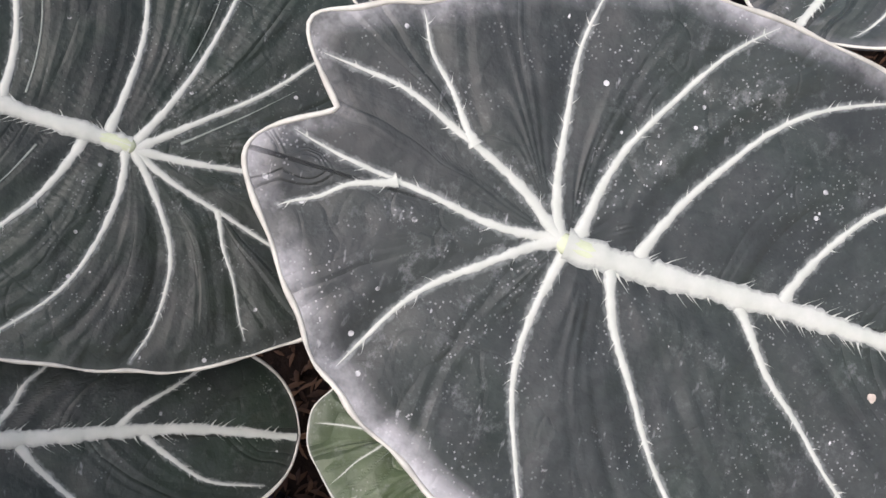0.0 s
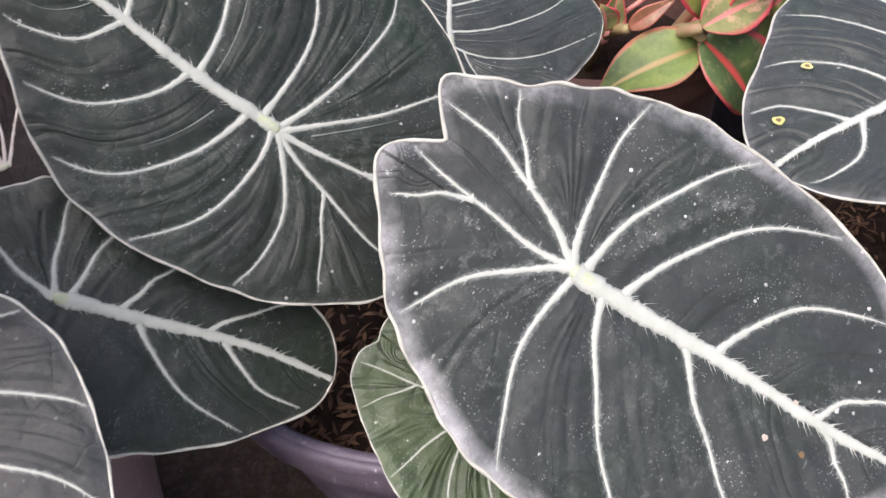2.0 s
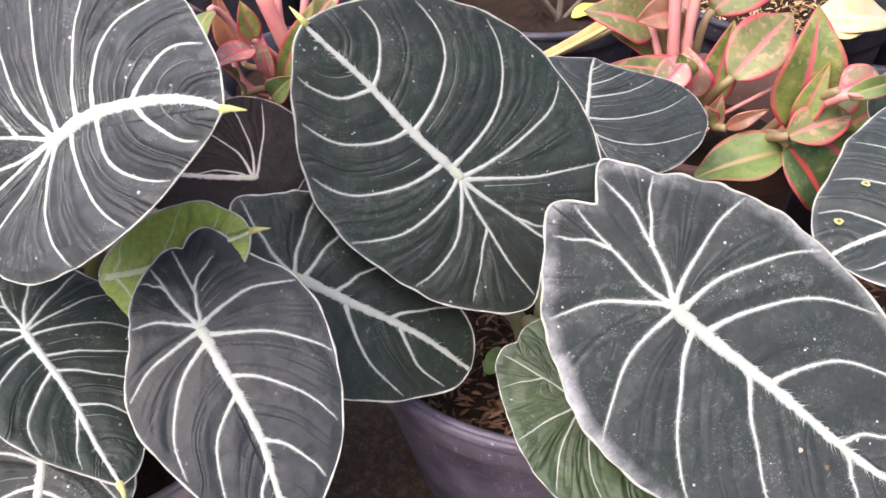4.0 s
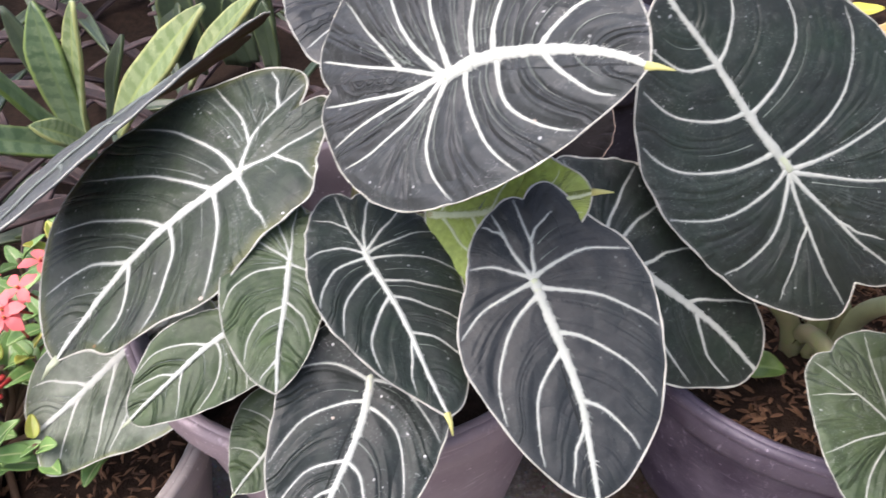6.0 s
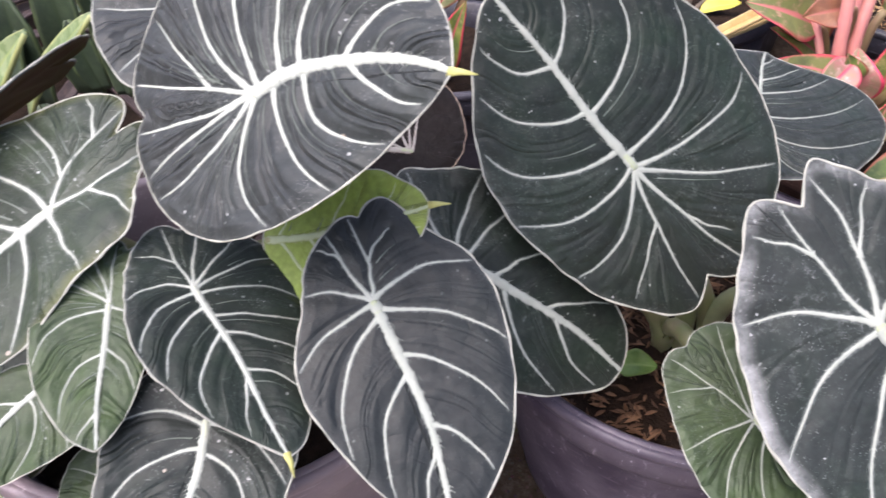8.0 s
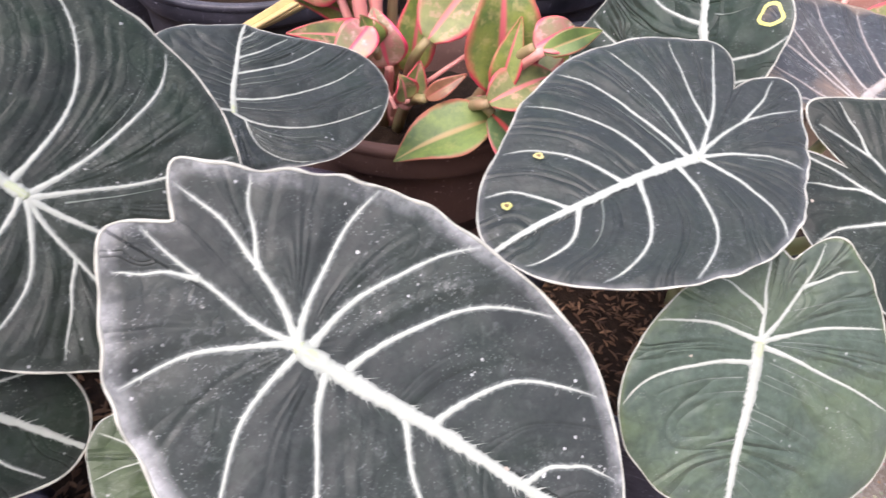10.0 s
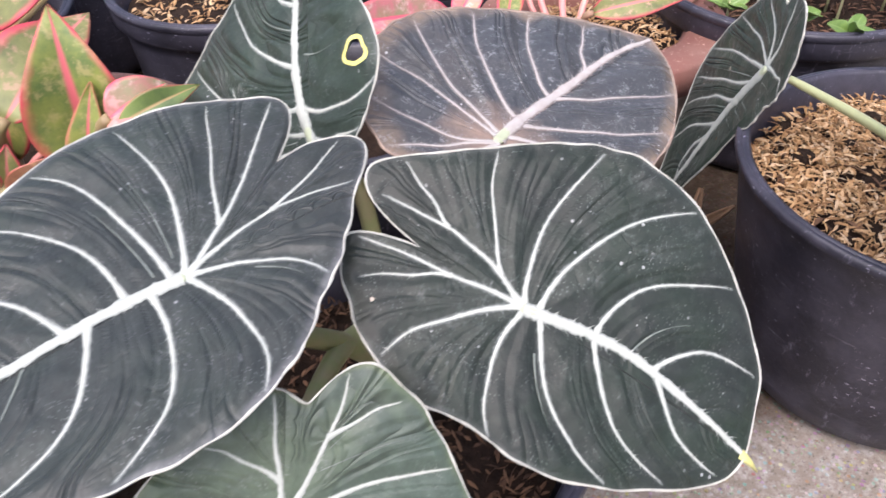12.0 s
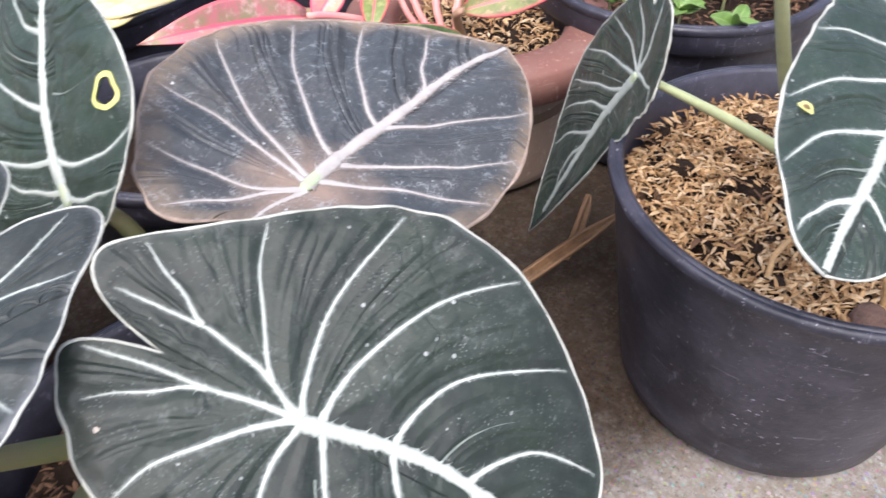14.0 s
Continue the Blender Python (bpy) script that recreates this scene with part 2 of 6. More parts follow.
SILVERY = blade_material("blade_silvery", (0.030, 0.034, 0.035), (0.023, 0.031, 0.028), 0.5, PALE, (0.16, 0.17, 0.17), dust=0.7, rimmed=0.3, wrinkle=1.9)
DUSTY = blade_material("blade_dusty", (0.066, 0.073, 0.072), (0.055, 0.068, 0.060), 0.5, (0.14, 0.15, 0.145), (0.20, 0.20, 0.19), dust=0.6)
BRIGHT = blade_material("blade_bright_green", (0.050, 0.072, 0.054), (0.105, 0.15, 0.075), 0.45, (0.40, 0.44, 0.36), (0.19, 0.22, 0.06), dust=0.4, rimmed=0.45, rim_width=0.4, wrinkle=1.2)
BENEATH = plain("blade_beneath", (0.115, 0.062, 0.040), 0.6, 0.25, 40, 0.3, 0.3, (0.11, 0.095, 0.035))
SCAR_RING = plain("scar_ring", (0.62, 0.55, 0.26), 0.6, 0.2, 300, second=(0.34, 0.36, 0.08))
HOLE_EDGE = plain("hole_edge", (0.66, 0.60, 0.16), 0.6, 0.15, 300, second=(0.62, 0.62, 0.22))
SCAR = plain("scar", (0.24, 0.15, 0.07), 0.7, 0.3, 300)
FLECK = plain("fleck", (0.55, 0.48, 0.40), 0.8, 0.2, 300)
# brown blade with deep shade painted into its colour, gloss lowered to suit
SHADE_BROWN = blade_material("blade_shaded", (0.011, 0.0075, 0.007), (0.014, 0.009, 0.008), 0.5, (0.07, 0.055, 0.045), dust=0.05, rimmed=0.15, gloss=0.1)


# ---- building helpers ----
def empty(name, x=0.0, y=0.0, z=0.0):
    e = new(name)
    e.location = (x, y, z)
    e.empty_display_size = 0.02
    return e


def mesh_object(name, verts, faces, mat, parent=None, smooth=True, label=""):
    me = bpy.data.meshes.new(name)
    me.from_pydata([tuple(v) for v in verts], [], [tuple(f) for f in faces])
    me.update()
    if smooth:
        me.polygons.foreach_set("use_smooth", [True] * len(me.polygons))
    me.materials.append(mat)
    ob = new(name, me)
    if parent is not None:
        ob.parent = parent
    if label:
        tagged(ob, label)
    return ob


def part(name, bm, mat, parent, label=""):
    me = bpy.data.meshes.new(name)
    bm.normal_update()
    bm.to_mesh(me)
    bm.free()
    me.polygons.foreach_set("use_smooth", [True] * len(me.polygons))
    me.materials.append(mat)
    ob = new(name, me)
    ob.parent = parent
    if label:
        tagged(ob, label)
    return ob


def tube(path, radii, sides=8, flat=1.0, ups=None):
    """Vertices and faces of a tapering tube along a path."""
    path = [Vector(p) for p in path]
    verts, faces = [], []
    up = Vector((0.1, 0.05, 1.0)).normalized()
    k = len(path)
    for i, p in enumerate(path):
        t = (path[min(i + 1, k - 1)] - path[max(i - 1, 0)]).normalized()
        u = Vector(ups[i]) if ups is not None else up
        side = t.cross(u)
        if side.length < 1e-5:
            side = t.cross(Vector((1, 0, 0)))
        side.normalize()
        nn = side.cross(t).normalized()
        for j in range(sides):
            a = 2 * math.pi * j / sides
            verts.append(p + radii[i] * (math.cos(a) * side + math.sin(a) * flat * nn))
    for i in range(k - 1):
        for j in range(sides):
            j2 = (j + 1) % sides
            faces.append((i * sides + j, i * sides + j2, (i + 1) * sides + j2, (i + 1) * sides + j))
    faces.append(tuple(range(sides))[::-1])
    faces.append(tuple((k - 1) * sides + j for j in range(sides)))
    return verts, faces


def ribbon(path, radii, rng, height=0.45, ragged=0.13):
    """A low rounded ridge with uneven edges, lying along a path; z is up."""
    p = np.array(path, float)
    t = np.gradient(p[:, :2], axis=0)
    t /= np.maximum(np.hypot(*t.T), 1e-9)[:, None]
    side = np.stack([t[:, 1], -t[:, 0], np.zeros(len(p))], 1)
    r = np.array(radii)
    rough = [1 + ragged * (np.convolve(rng.normal(size=len(p) + 2), (0.3, 0.5, 0.3), "valid") + 0.7 * np.maximum(0, rng.normal(size=len(p)) - 1.2)) for _ in (0, 1)]
    up = np.array((0, 0, 1.0))
    rows = []
    for q, h in ((-1, -0.15), (-0.55, 0.7), (0, 1.0), (0.55, 0.7), (1, -0.15)):
        w = r * q * rough[0 if q < 0 else 1]
        rows.append(p + side * w[:, None] + up * (h * height * r)[:, None])
    verts = np.stack(rows, 1).reshape(-1, 3)
    faces = [(i * 5 + j, i * 5 + j + 1, i * 5 + j + 6, i * 5 + j + 5) for i in range(len(p) - 1) for j in range(4)]
    return verts.tolist(), faces


def lathe(profile, sides=64):
    """A turned body from (radius, height) pairs."""
    verts, faces = [], []
    for r, z in profile:
        for j in range(sides):
            a = 2 * math.pi * j / sides
            verts.append((r * math.cos(a), r * math.sin(a), z))
    for i in range(len(profile) - 1):
        for j in range(sides):
            j2 = (j + 1) % sides
            faces.append((i * sides + j, i * sides + j2, (i + 1) * sides + j2, (i + 1) * sides + j))
    return verts, faces


def bezier(a, b, c, d, k):
    t = np.linspace(0, 1, k)[:, None]
    a, b, c, d = (np.array(v, float) for v in (a, b, c, d))
    return (1 - t) ** 3 * a + 3 * (1 - t) ** 2 * t * b + 3 * (1 - t) * t ** 2 * c + t ** 3 * d


# ---- the alocasia leaf ----
def set_core(ob, values=(0.0, 0.75, 1.0, 0.75, 0.0)):
    at = ob.data.attributes.new("core", "FLOAT", "POINT")
    k = len(ob.data.vertices) // len(values)
    at.data.foreach_set("value", list(values) * k)
    return ob


def smooth_rim(rim):
    """Natural cubic through radii at even angles, pointed at the tip."""
    y = np.array(rim, float)
    n = len(y)
    h = 2 * math.pi / (n - 1)
    a = np.zeros((n, n))
    rhs = np.zeros(n)
    a[0, 0] = a[-1, -1] = 1
    for i in range(1, n - 1):
        a[i, i - 1:i + 2] = (1, 4, 1)
        rhs[i] = 6 * (y[i + 1] - 2 * y[i] + y[i - 1]) / h ** 2
    m = np.linalg.solve(a, rhs)

    def f(q):
        q = np.mod(q, 2 * math.pi)
        i = np.minimum((q / h).astype(int), n - 2)
        c = q / h - i
        b = 1 - c
        return b * y[i] + c * y[i + 1] + ((b ** 3 - b) * m[i] + (c ** 3 - c) * m[i + 1]) * h * h / 6
    return f


def alocasia_leaf(spec, plant, mat, vein_mat, margin_mat, label, foot=None, drip=False, thick=1.0, seed=1, rings=64, spokes=280, hole=None, ringed=0.0, puff=1.0, petiole_mat=None, droop=0.35, between=0.13, stalk_size=1.0, ripple=0.5):
    rng = np.random.default_rng(seed)
    size, (ca, cb, cc) = spec["size"], spec["bend"]
    base = smooth_rim(spec["rim"])

    def rim(q):
        r = base(q)
        if spec["notch"]:
            a, deep = spec["notch"]
            off = np.abs(np.mod(q - math.radians(a) + math.pi, 2 * math.pi) - math.pi)
            r = r * (1 - deep * np.exp(-(off / spec.get("cleft", 0.11)) ** 1.25))
        return r * (1 + 0.003 * np.sin(9 * q + seed) + 0.002 * np.sin(23 * q + 2 * seed))

    # veins as curves on the blade, in lengths of the leaf
    tip = np.array((0.0, 0.985))
    lean = [x0 / (4 * y0 * (1 - y0)) for x0, y0, *_ in spec["veins"] if 0.15 < y0 < 0.85 and abs(x0) < 0.16]
    lean = float(np.clip(np.mean(lean), -0.12, 0.12)) if len(lean) > 2 else 0.0
    along_mid = np.linspace(0, 1, 48)
    midrib = np.stack([lean * 4 * along_mid * (1 - along_mid) + 0.006 * np.sin(along_mid * 9 + seed), along_mid * tip[1]], 1)
    curves = [(midrib, 1.0, True)]
    ends = []

    def add_vein(p0, p2, weight, via=None):
        d = p2 - p0
        ln = np.linalg.norm(d)
        side = np.array((-d[1], d[0])) / max(ln, 1e-6)
        if side[1] > 0:
            side = -side
        bow = ln * (0.24 if p0[1] > 0.07 else 0.05 + 0.19 * min(1, max(0, p2[1] / np.hypot(*p2) + 0.1))) * (1 if weight > 0.5 else 0.6)
        mid = (p0 + p2) / 2 + side * bow if via is None else 2 * np.array(via) - (p0 + p2) / 2
        t = np.linspace(0, 1, 30)[:, None]
        c = (1 - t) ** 2 * p0 + 2 * t * (1 - t) * mid + t ** 2 * p2
        c += 0.005 * np.sin(t * 9 + rng.uniform(0, 6)) * side * (t * (1 - t) * 4)
        r_end = np.hypot(*c.T) / rim(np.arctan2(c[:, 0], c[:, 1]))
        c = c[r_end < 0.975]
        # run on to the margin, bending towards the tip
        if len(c) > 3 and weight > 0.5:
            more, at_, go = [], c[-1], (c[-1] - c[-3]) / max(np.linalg.norm(c[-1] - c[-3]), 1e-6)
            for _ in range(18):
                go = go + 0.07 * np.array((0.0, 1.0 if p2[1] > 0.0 else 0.0))
                go = go / np.linalg.norm(go)
                at_ = at_ + go * 0.014
                if np.hypot(*at_) / rim(np.arctan2(at_[0], at_[1])) > 0.972:
                    break
                more.append(at_)
            if more:
                c = np.concatenate([c, more])
        if len(c) > 3:
            curves.append((c, weight, False))
            ends.append((p0, mid, p2))

    later = []
    for x0, y0, *via, x1, y1 in spec["veins"]:
        p0, p2, via = np.array((x0, y0)), np.array((x1, y1)), via or None
        near_mid = np.hypot(*(midrib - p0).T)
        i = int(np.argmin(near_mid))
        if np.hypot(x0, y0) < 0.13 and not (y0 > 0.05 and near_mid[i] < 0.04):
            add_vein(np.array((0.0, max(-0.01, min(0.05, 0.6 * y0)))), p2, 0.66, via)
        elif near_mid[i] < 0.13 and y0 > 0.02:
            add_vein(midrib[max(i - 1, 0)], p2, 0.62, via)
        else:
            later.append((p0, p2, via))
    for p0, p2, via in later:
        best = min((float(np.min(np.hypot(*(c - p0).T))), k) for k, (c, _, _) in enumerate(curves))
        if best[0] < 0.16:
            c = curves[best[1]][0]
            p0 = c[max(0, int(np.argmin(np.hypot(*(c - p0).T))) - 1)]
        add_vein(p0, p2, 0.46, via)
    # the finer veins between neighbours on one side
    fines = []
    for sgn in (-1, 1):
        row = sorted((e for e in ends if sgn * e[2][0] > 0), key=lambda e: math.atan2(abs(e[2][0]), e[2][1]))
        row = [(tip * 0.93, tip * 0.95, tip)] + row
        for a, b in zip(row, row[1:]):
            gap = np.linalg.norm(a[2] - b[2])
            k = max(2, int(gap / 0.075))
            for i in range(1, k):
                w = (i + rng.uniform(-0.3, 0.3)) / k
                q0, q1, q2 = ((1 - w) * u + w * v for u, v in zip(a, b))
                t = np.linspace(0.0, 0.98, 22)[:, None]
                fines.append((1 - t) ** 2 * q0 + 2 * t * (1 - t) * q1 + t ** 2 * q2)
    # blade: spokes and rings round the node
    q = np.linspace(0, 2 * math.pi, spokes, endpoint=False)
    rho = np.linspace(0, 1, rings) ** 0.9
    rq = rim(q)
    x = (rho[:, None] * rq * np.sin(q)).ravel()
    y = (rho[:, None] * rq * np.cos(q)).ravel()
    pts = np.stack([x, y], 1)

    def distance(lines, pts, taper):
        out = np.full(len(pts), 9.0)
        for c, wd in lines:
            s = np.linspace(1, taper, len(c)) * wd
            dd = np.sqrt(((pts[:, None, :] - c[None]) ** 2).sum(2)) / s
            out = np.minimum(out, dd.min(1))
        return out

    def dense(c, k=3):
        u = np.linspace(0, len(c) - 1, len(c) * k)
        return np.stack([np.interp(u, np.arange(len(c)), c[:, i]) for i in (0, 1)], 1)

    vd = distance([(dense(c), w) for c, w, _ in curves], pts, 0.5)
    grooves = [(dense(c, 2), rng.uniform(0.35, 1.1)) for c in fines if rng.random() < 0.75]
    fd = distance(grooves, pts, 0.8) if grooves else np.full(len(pts), 9.0)
    ed = ((1 - rho)[:, None] * rq).ravel()
    # a coordinate that counts the side veins, and one that runs out from the midrib
    phase = np.zeros(len(pts))
    for sgn in (-1, 1):
        row = sorted((c for c, _, main in curves if not main and sgn * c[-1, 0] > 0), key=lambda c: math.atan2(abs(c[-1, 0]), c[-1, 1]))
        row = [np.stack([np.zeros(4), np.linspace(0.9, 1.0, 4)], 1)] + row + [np.stack([np.zeros(6), np.linspace(-0.6, -0.2, 6)], 1)]
        on = sgn * x >= 0
        near = np.stack([np.sqrt(((pts[on][:, None, :] - c[None]) ** 2).sum(2)).min(1) for c in row], 1)
        wt = 1 / (near + 0.004) ** 3
        phase[on] = (wt * np.arange(len(row))).sum(1) / wt.sum(1) + 20 * sgn
    out_mid = np.sqrt(((pts[:, None, :] - midrib[None]) ** 2).sum(2)).min(1)
    ph = rng.uniform(0, 6, 4)

    def lift(x, y, vd=None, ed=None, fd=None):
        z = ca * x * x + cb * x * y + cc * y * y
        r = np.hypot(x, y)
        z = z + 0.0022 * np.sin(31 * x + 17 * y + ph[2]) * np.sin(23 * y - 11 * x + ph[3]) * np.minimum(1, 6 * r)
        z = z + 0.010 * np.sin(5 * np.arctan2(x, y) + ph[0]) * r ** 2 + 0.003 * np.sin(13 * np.arctan2(x, y) + ph[1]) * r ** 3
        if vd is not None:
            z = z + puff * 0.010 * (1 - np.exp(-(vd / 0.10) ** 2)) * np.minimum(1, ed / 0.06)
            broken = 0.25 + 0.75 * np.clip(0.5 + np.sin(13 * x + 5 * y + ph[1]) * np.sin(11 * y - 6 * x + ph[2]) + 0.3 * np.sin(29 * x + 23 * y), 0, 1.3)
            z = z - 0.0021 * puff * broken * np.exp(-(fd / 0.009) ** 2) * np.minimum(1, ed / 0.05) * np.clip((r - 0.12) / 0.25, 0, 1)
        return z

    z = lift(x, y, vd, ed, fd)
    sway = phase * 2 * math.pi * 3.3 + 2.2 * np.sin(9 * out_mid + 5 * x + ph[0]) + 1.4 * np.sin(17 * y + ph[1])
    z = z + 0.0019 * ripple * np.sin(sway) * (0.5 + 0.5 * np.sin(7 * x - 9 * y + ph[2])) * np.clip(vd / 0.05 - 0.3, 0, 1) * np.minimum(1, ed / 0.04)
    verts = np.stack([x, y, z], 1) * size
    idx = np.arange(rings * spokes).reshape(rings, spokes)
    nxt = np.roll(idx, -1, 1)
    quads = np.stack([idx[1:-1], nxt[1:-1], nxt[2:], idx[2:]], -1).reshape(-1, 4)
    tris = np.stack([np.zeros(spokes, int), idx[1], nxt[1]], -1)[:, ::-1]
    faces = [tuple(f) for f in quads.tolist()] + [tuple(f) for f in tris.tolist()]
    if hole is not None:
        (hx, hy), hr = spec["spots"][0], hole
        cen = np.array([pts[list(f)].mean(0) for f in faces])
        ang = np.arctan2(cen[:, 0] - hx, cen[:, 1] - hy)
        far = np.hypot(cen[:, 0] - hx, cen[:, 1] - hy) > hr * (1 + 0.10 * np.sin(3 * ang + 1))
        faces = [f for f, k in zip(faces, far) if k]
    blade = mesh_object("leaf", verts.tolist(), faces, mat, plant, label=label)
    me = blade.data
    for nm, val in (("vein", vd * 27), ("fine", fd * 30), ("edge", ed * 12), ("hub", np.hypot(x, y))):
        at = me.attributes.new(nm, "FLOAT", "POINT")
        at.data.foreach_set("value", np.clip(val, 0, 4).astype(np.float32))
    at = me.attributes.new("flow", "FLOAT_VECTOR", "POINT")
    at.data.foreach_set("vector", np.stack([phase, out_mid, np.full(len(x), 0.37 * seed)], 1).astype(np.float32).ravel())
    blade.matrix_basis = spec["at"]
    me.materials.append(BENEATH)
    sol = blade.modifiers.new("thickness", "SOLIDIFY")
    sol.thickness, sol.offset, sol.material_offset = 0.0007, -1.0, 1
    # midrib and side veins, each a flattened tube lying on the blade
    wide = 0.0232 * thick
    lets_v, lets_f = [], []
    for c, w, main in curves:
        c = dense(c, 4)
        dd = np.zeros(len(c))
        r_in = 1 - np.hypot(*c.T) / rim(np.arctan2(c[:, 0], c[:, 1]))
        zz = lift(c[:, 0], c[:, 1], dd, np.maximum(r_in, 0) * 0.7, dd + 9)
        along = np.linspace(0, 1, len(c))
        rad = (wide * (1 - 0.62 * along) if main else wide * 0.50 * w * (1 - 0.72 * along)) * size
        rad = rad * (1 + 0.08 * np.sin(along * 40 + seed) + 0.05 * np.sin(along * 93 + 2 * seed))
        if not main:
            rad = rad * (1 + 0.9 * np.exp(-along / 0.09)) * np.minimum(1, (1 - along) * 7 + 0.15)
        path = np.stack([c[:, 0] * size, c[:, 1] * size, zz * size + 0.12 * rad + 0.00012], 1)
        v, f = ribbon(path, rad * 1.12, rng, 0.34 if main else 0.28)
        set_core(mesh_object("midrib" if main else "side_vein", v, f, vein_mat, blade))
        # short veinlets that feather out on both sides
        step = 0.011 if main else 0.030
        run = np.r_[0, np.cumsum(np.hypot(*np.diff(c, axis=0).T))]
        s = 0.02
        while s < run[-1] * 0.95:
            i = int(np.searchsorted(run, s))
            i = min(max(i, 1), len(c) - 2)
            t = c[i + 1] - c[i - 1]
            t = t / np.linalg.norm(t)
            for sg in (-1, 1):
                if rng.random() < 0.7:
                    nn = sg * np.array((t[1], -t[0]))
                    go = nn * 0.8 + t * rng.uniform(0.2, 0.9)
                    ln = (0.027 if main else 0.014) * rng.uniform(0.25, 1.3) ** 1.5 * thick ** 0.5
                    w0 = (0.0036 if main else 0.0024) * rng.uniform(0.5, 1.2)
                    a0 = c[i] + nn * rad[i] / size * 0.75
                    k0 = len(lets_v)
                    for u in (0, 0.4, 1.0):
                        pc = a0 + go * ln * u + t * 0.3 * ln * u * u
                        for e in (-1, 1):
                            pe = pc + e * t * w0 * (1 - u) ** 1.6
                            ze = lift(pe[0], pe[1], np.linalg.norm(pe - c[i]) / w, 0.2, 9.0)
                            lets_v.append((pe[0] * size, pe[1] * size, ze * size + 0.00028 * (1.2 - u)))
                    lets_f += [(k0, k0 + 1, k0 + 3, k0 + 2), (k0 + 2, k0 + 3, k0 + 5, k0 + 4)]
            s += step * rng.uniform(0.4, 1.6)
    ob = set_core(mesh_object("veinlet_fringe", lets_v, lets_f, vein_mat, blade), (0.7, 0.7, 0.55, 0.55, 0.0, 0.0))
    tagged(ob, kind="stuff")
    # a few faint veins that die out between the strong ones
    for c in fines:
        if rng.random() < between:
            c = c[1:int(len(c) * rng.uniform(0.45, 0.92))]
            ins = np.hypot(*c.T) / rim(np.arctan2(c[:, 0], c[:, 1])) < 0.95
            c = c[ins]
            if len(c) < 6:
                continue
            near = distance([(dense(k), w) for k, w, _ in curves], c, 0.5)
            keep = (near > 0.045) | (c[:, 1] > 0.22)
            c, near = c[keep], near[keep]
            if len(c) < 5:
                continue
            zz = lift(c[:, 0], c[:, 1], near, 0.2, 9.0)
            rad = size * 0.0026 * rng.uniform(0.5, 1.1) * np.linspace(1.3, 0.1, len(c))
            path = np.stack([c[:, 0] * size, c[:, 1] * size, zz * size + 0.00012], 1)
            v, f = ribbon(path, rad * 1.3, rng, 0.3, 0.25)
            set_core(mesh_object("faint_vein", v, f, VEIN_FAINT, blade))
    # pale margin
    qm = np.linspace(0, 2 * math.pi, 260)
    rm = rim(qm) * 0.998
    xm, ym = rm * np.sin(qm), rm * np.cos(qm)
    zm = lift(xm, ym) * size
    path = np.stack([xm * size, ym * size, zm], 1)
    rad = size * 0.0046 * (1 + 0.25 * np.sin(qm * 17 + seed) + 0.15 * np.sin(qm * 43))
    v, f = tube(path.tolist(), rad.tolist(), 6, 0.8, [(0, 0, 1)] * len(qm))
    mesh_object("margin", v, f, margin_mat, blade)
    # swelling where the stalk joins
    us = np.linspace(-0.016, 0.15, 15)
    rr = wide * 0.78 * np.clip(np.minimum((us + 0.018) / 0.014, (0.152 - us) / 0.11), 0.03, 1) ** 0.6
    mx = np.interp(us, midrib[:, 1], midrib[:, 0])
    zz = [float(lift(float(m), float(u), 0.0, 0.2, 9.0)) + 0.24 * r for u, r, m in zip(us, rr, mx)]
    v, f = tube([(m * size, u * size, zv * size + 0.0001) for m, u, zv in zip(mx, us, zz)], (rr * size).tolist(), 10, 0.42, [(0, 0, 1)] * len(us))
    mesh_object("node", v, f, NODE_WHITE if vein_mat is VEIN_WHITE else NODE_GREEN if vein_mat in (VEIN, VEIN_BROWN) else PETIOLE, blade)
    for i, (sx, sy) in enumerate(spec.get("spots", ())):
        if hole is not None:
            bits = (("scar_ring", 0.90, 1.26, hole, HOLE_EDGE, 0.0004),)
        elif ringed:
            bits = (("scar_ring", 0.4, 1.0, ringed, SCAR_RING, 0.0011), ("scar", 0.0, 0.45, ringed, SCAR, 0.0012))
        else:
            bits = (("fleck", 0.0, 1.0, 0.008, FLECK if i % 2 == 0 else SCAR, 0.0004),)
        for nm, r0, r1, rr, mt, up in bits:
            vv, ff = [], []
            for ring in (r0, (r0 + r1) / 2, r1):
                for j in range(20):
                    an = 2 * math.pi * j / 20
                    wob = 1 + 0.10 * math.sin(3 * an + i + seed) + 0.06 * math.sin(5 * an + seed)
                    px, py = sx + rr * ring * wob * math.cos(an + i), sy + rr * ring * wob * math.sin(an + i)
                    lim = float(rim(np.array(math.atan2(px, py)))) * 0.985 / max(1e-6, math.hypot(px, py))
                    px, py = px * min(1, lim), py * min(1, lim)
                    near = min(float(np.min(np.hypot(c[:, 0] - px, c[:, 1] - py))) / w for c, w, _ in curves)
                    vv.append((px * size, py * size, float(lift(px, py, near, 0.2, 9.0)) * size + up))
            for a in range(2):
                for j in range(20):
                    j2 = (j + 1) % 20
                    ff.append((a * 20 + j, (a + 1) * 20 + j, (a + 1) * 20 + j2, a * 20 + j2))
            mesh_object(nm, vv, ff, mt, blade)
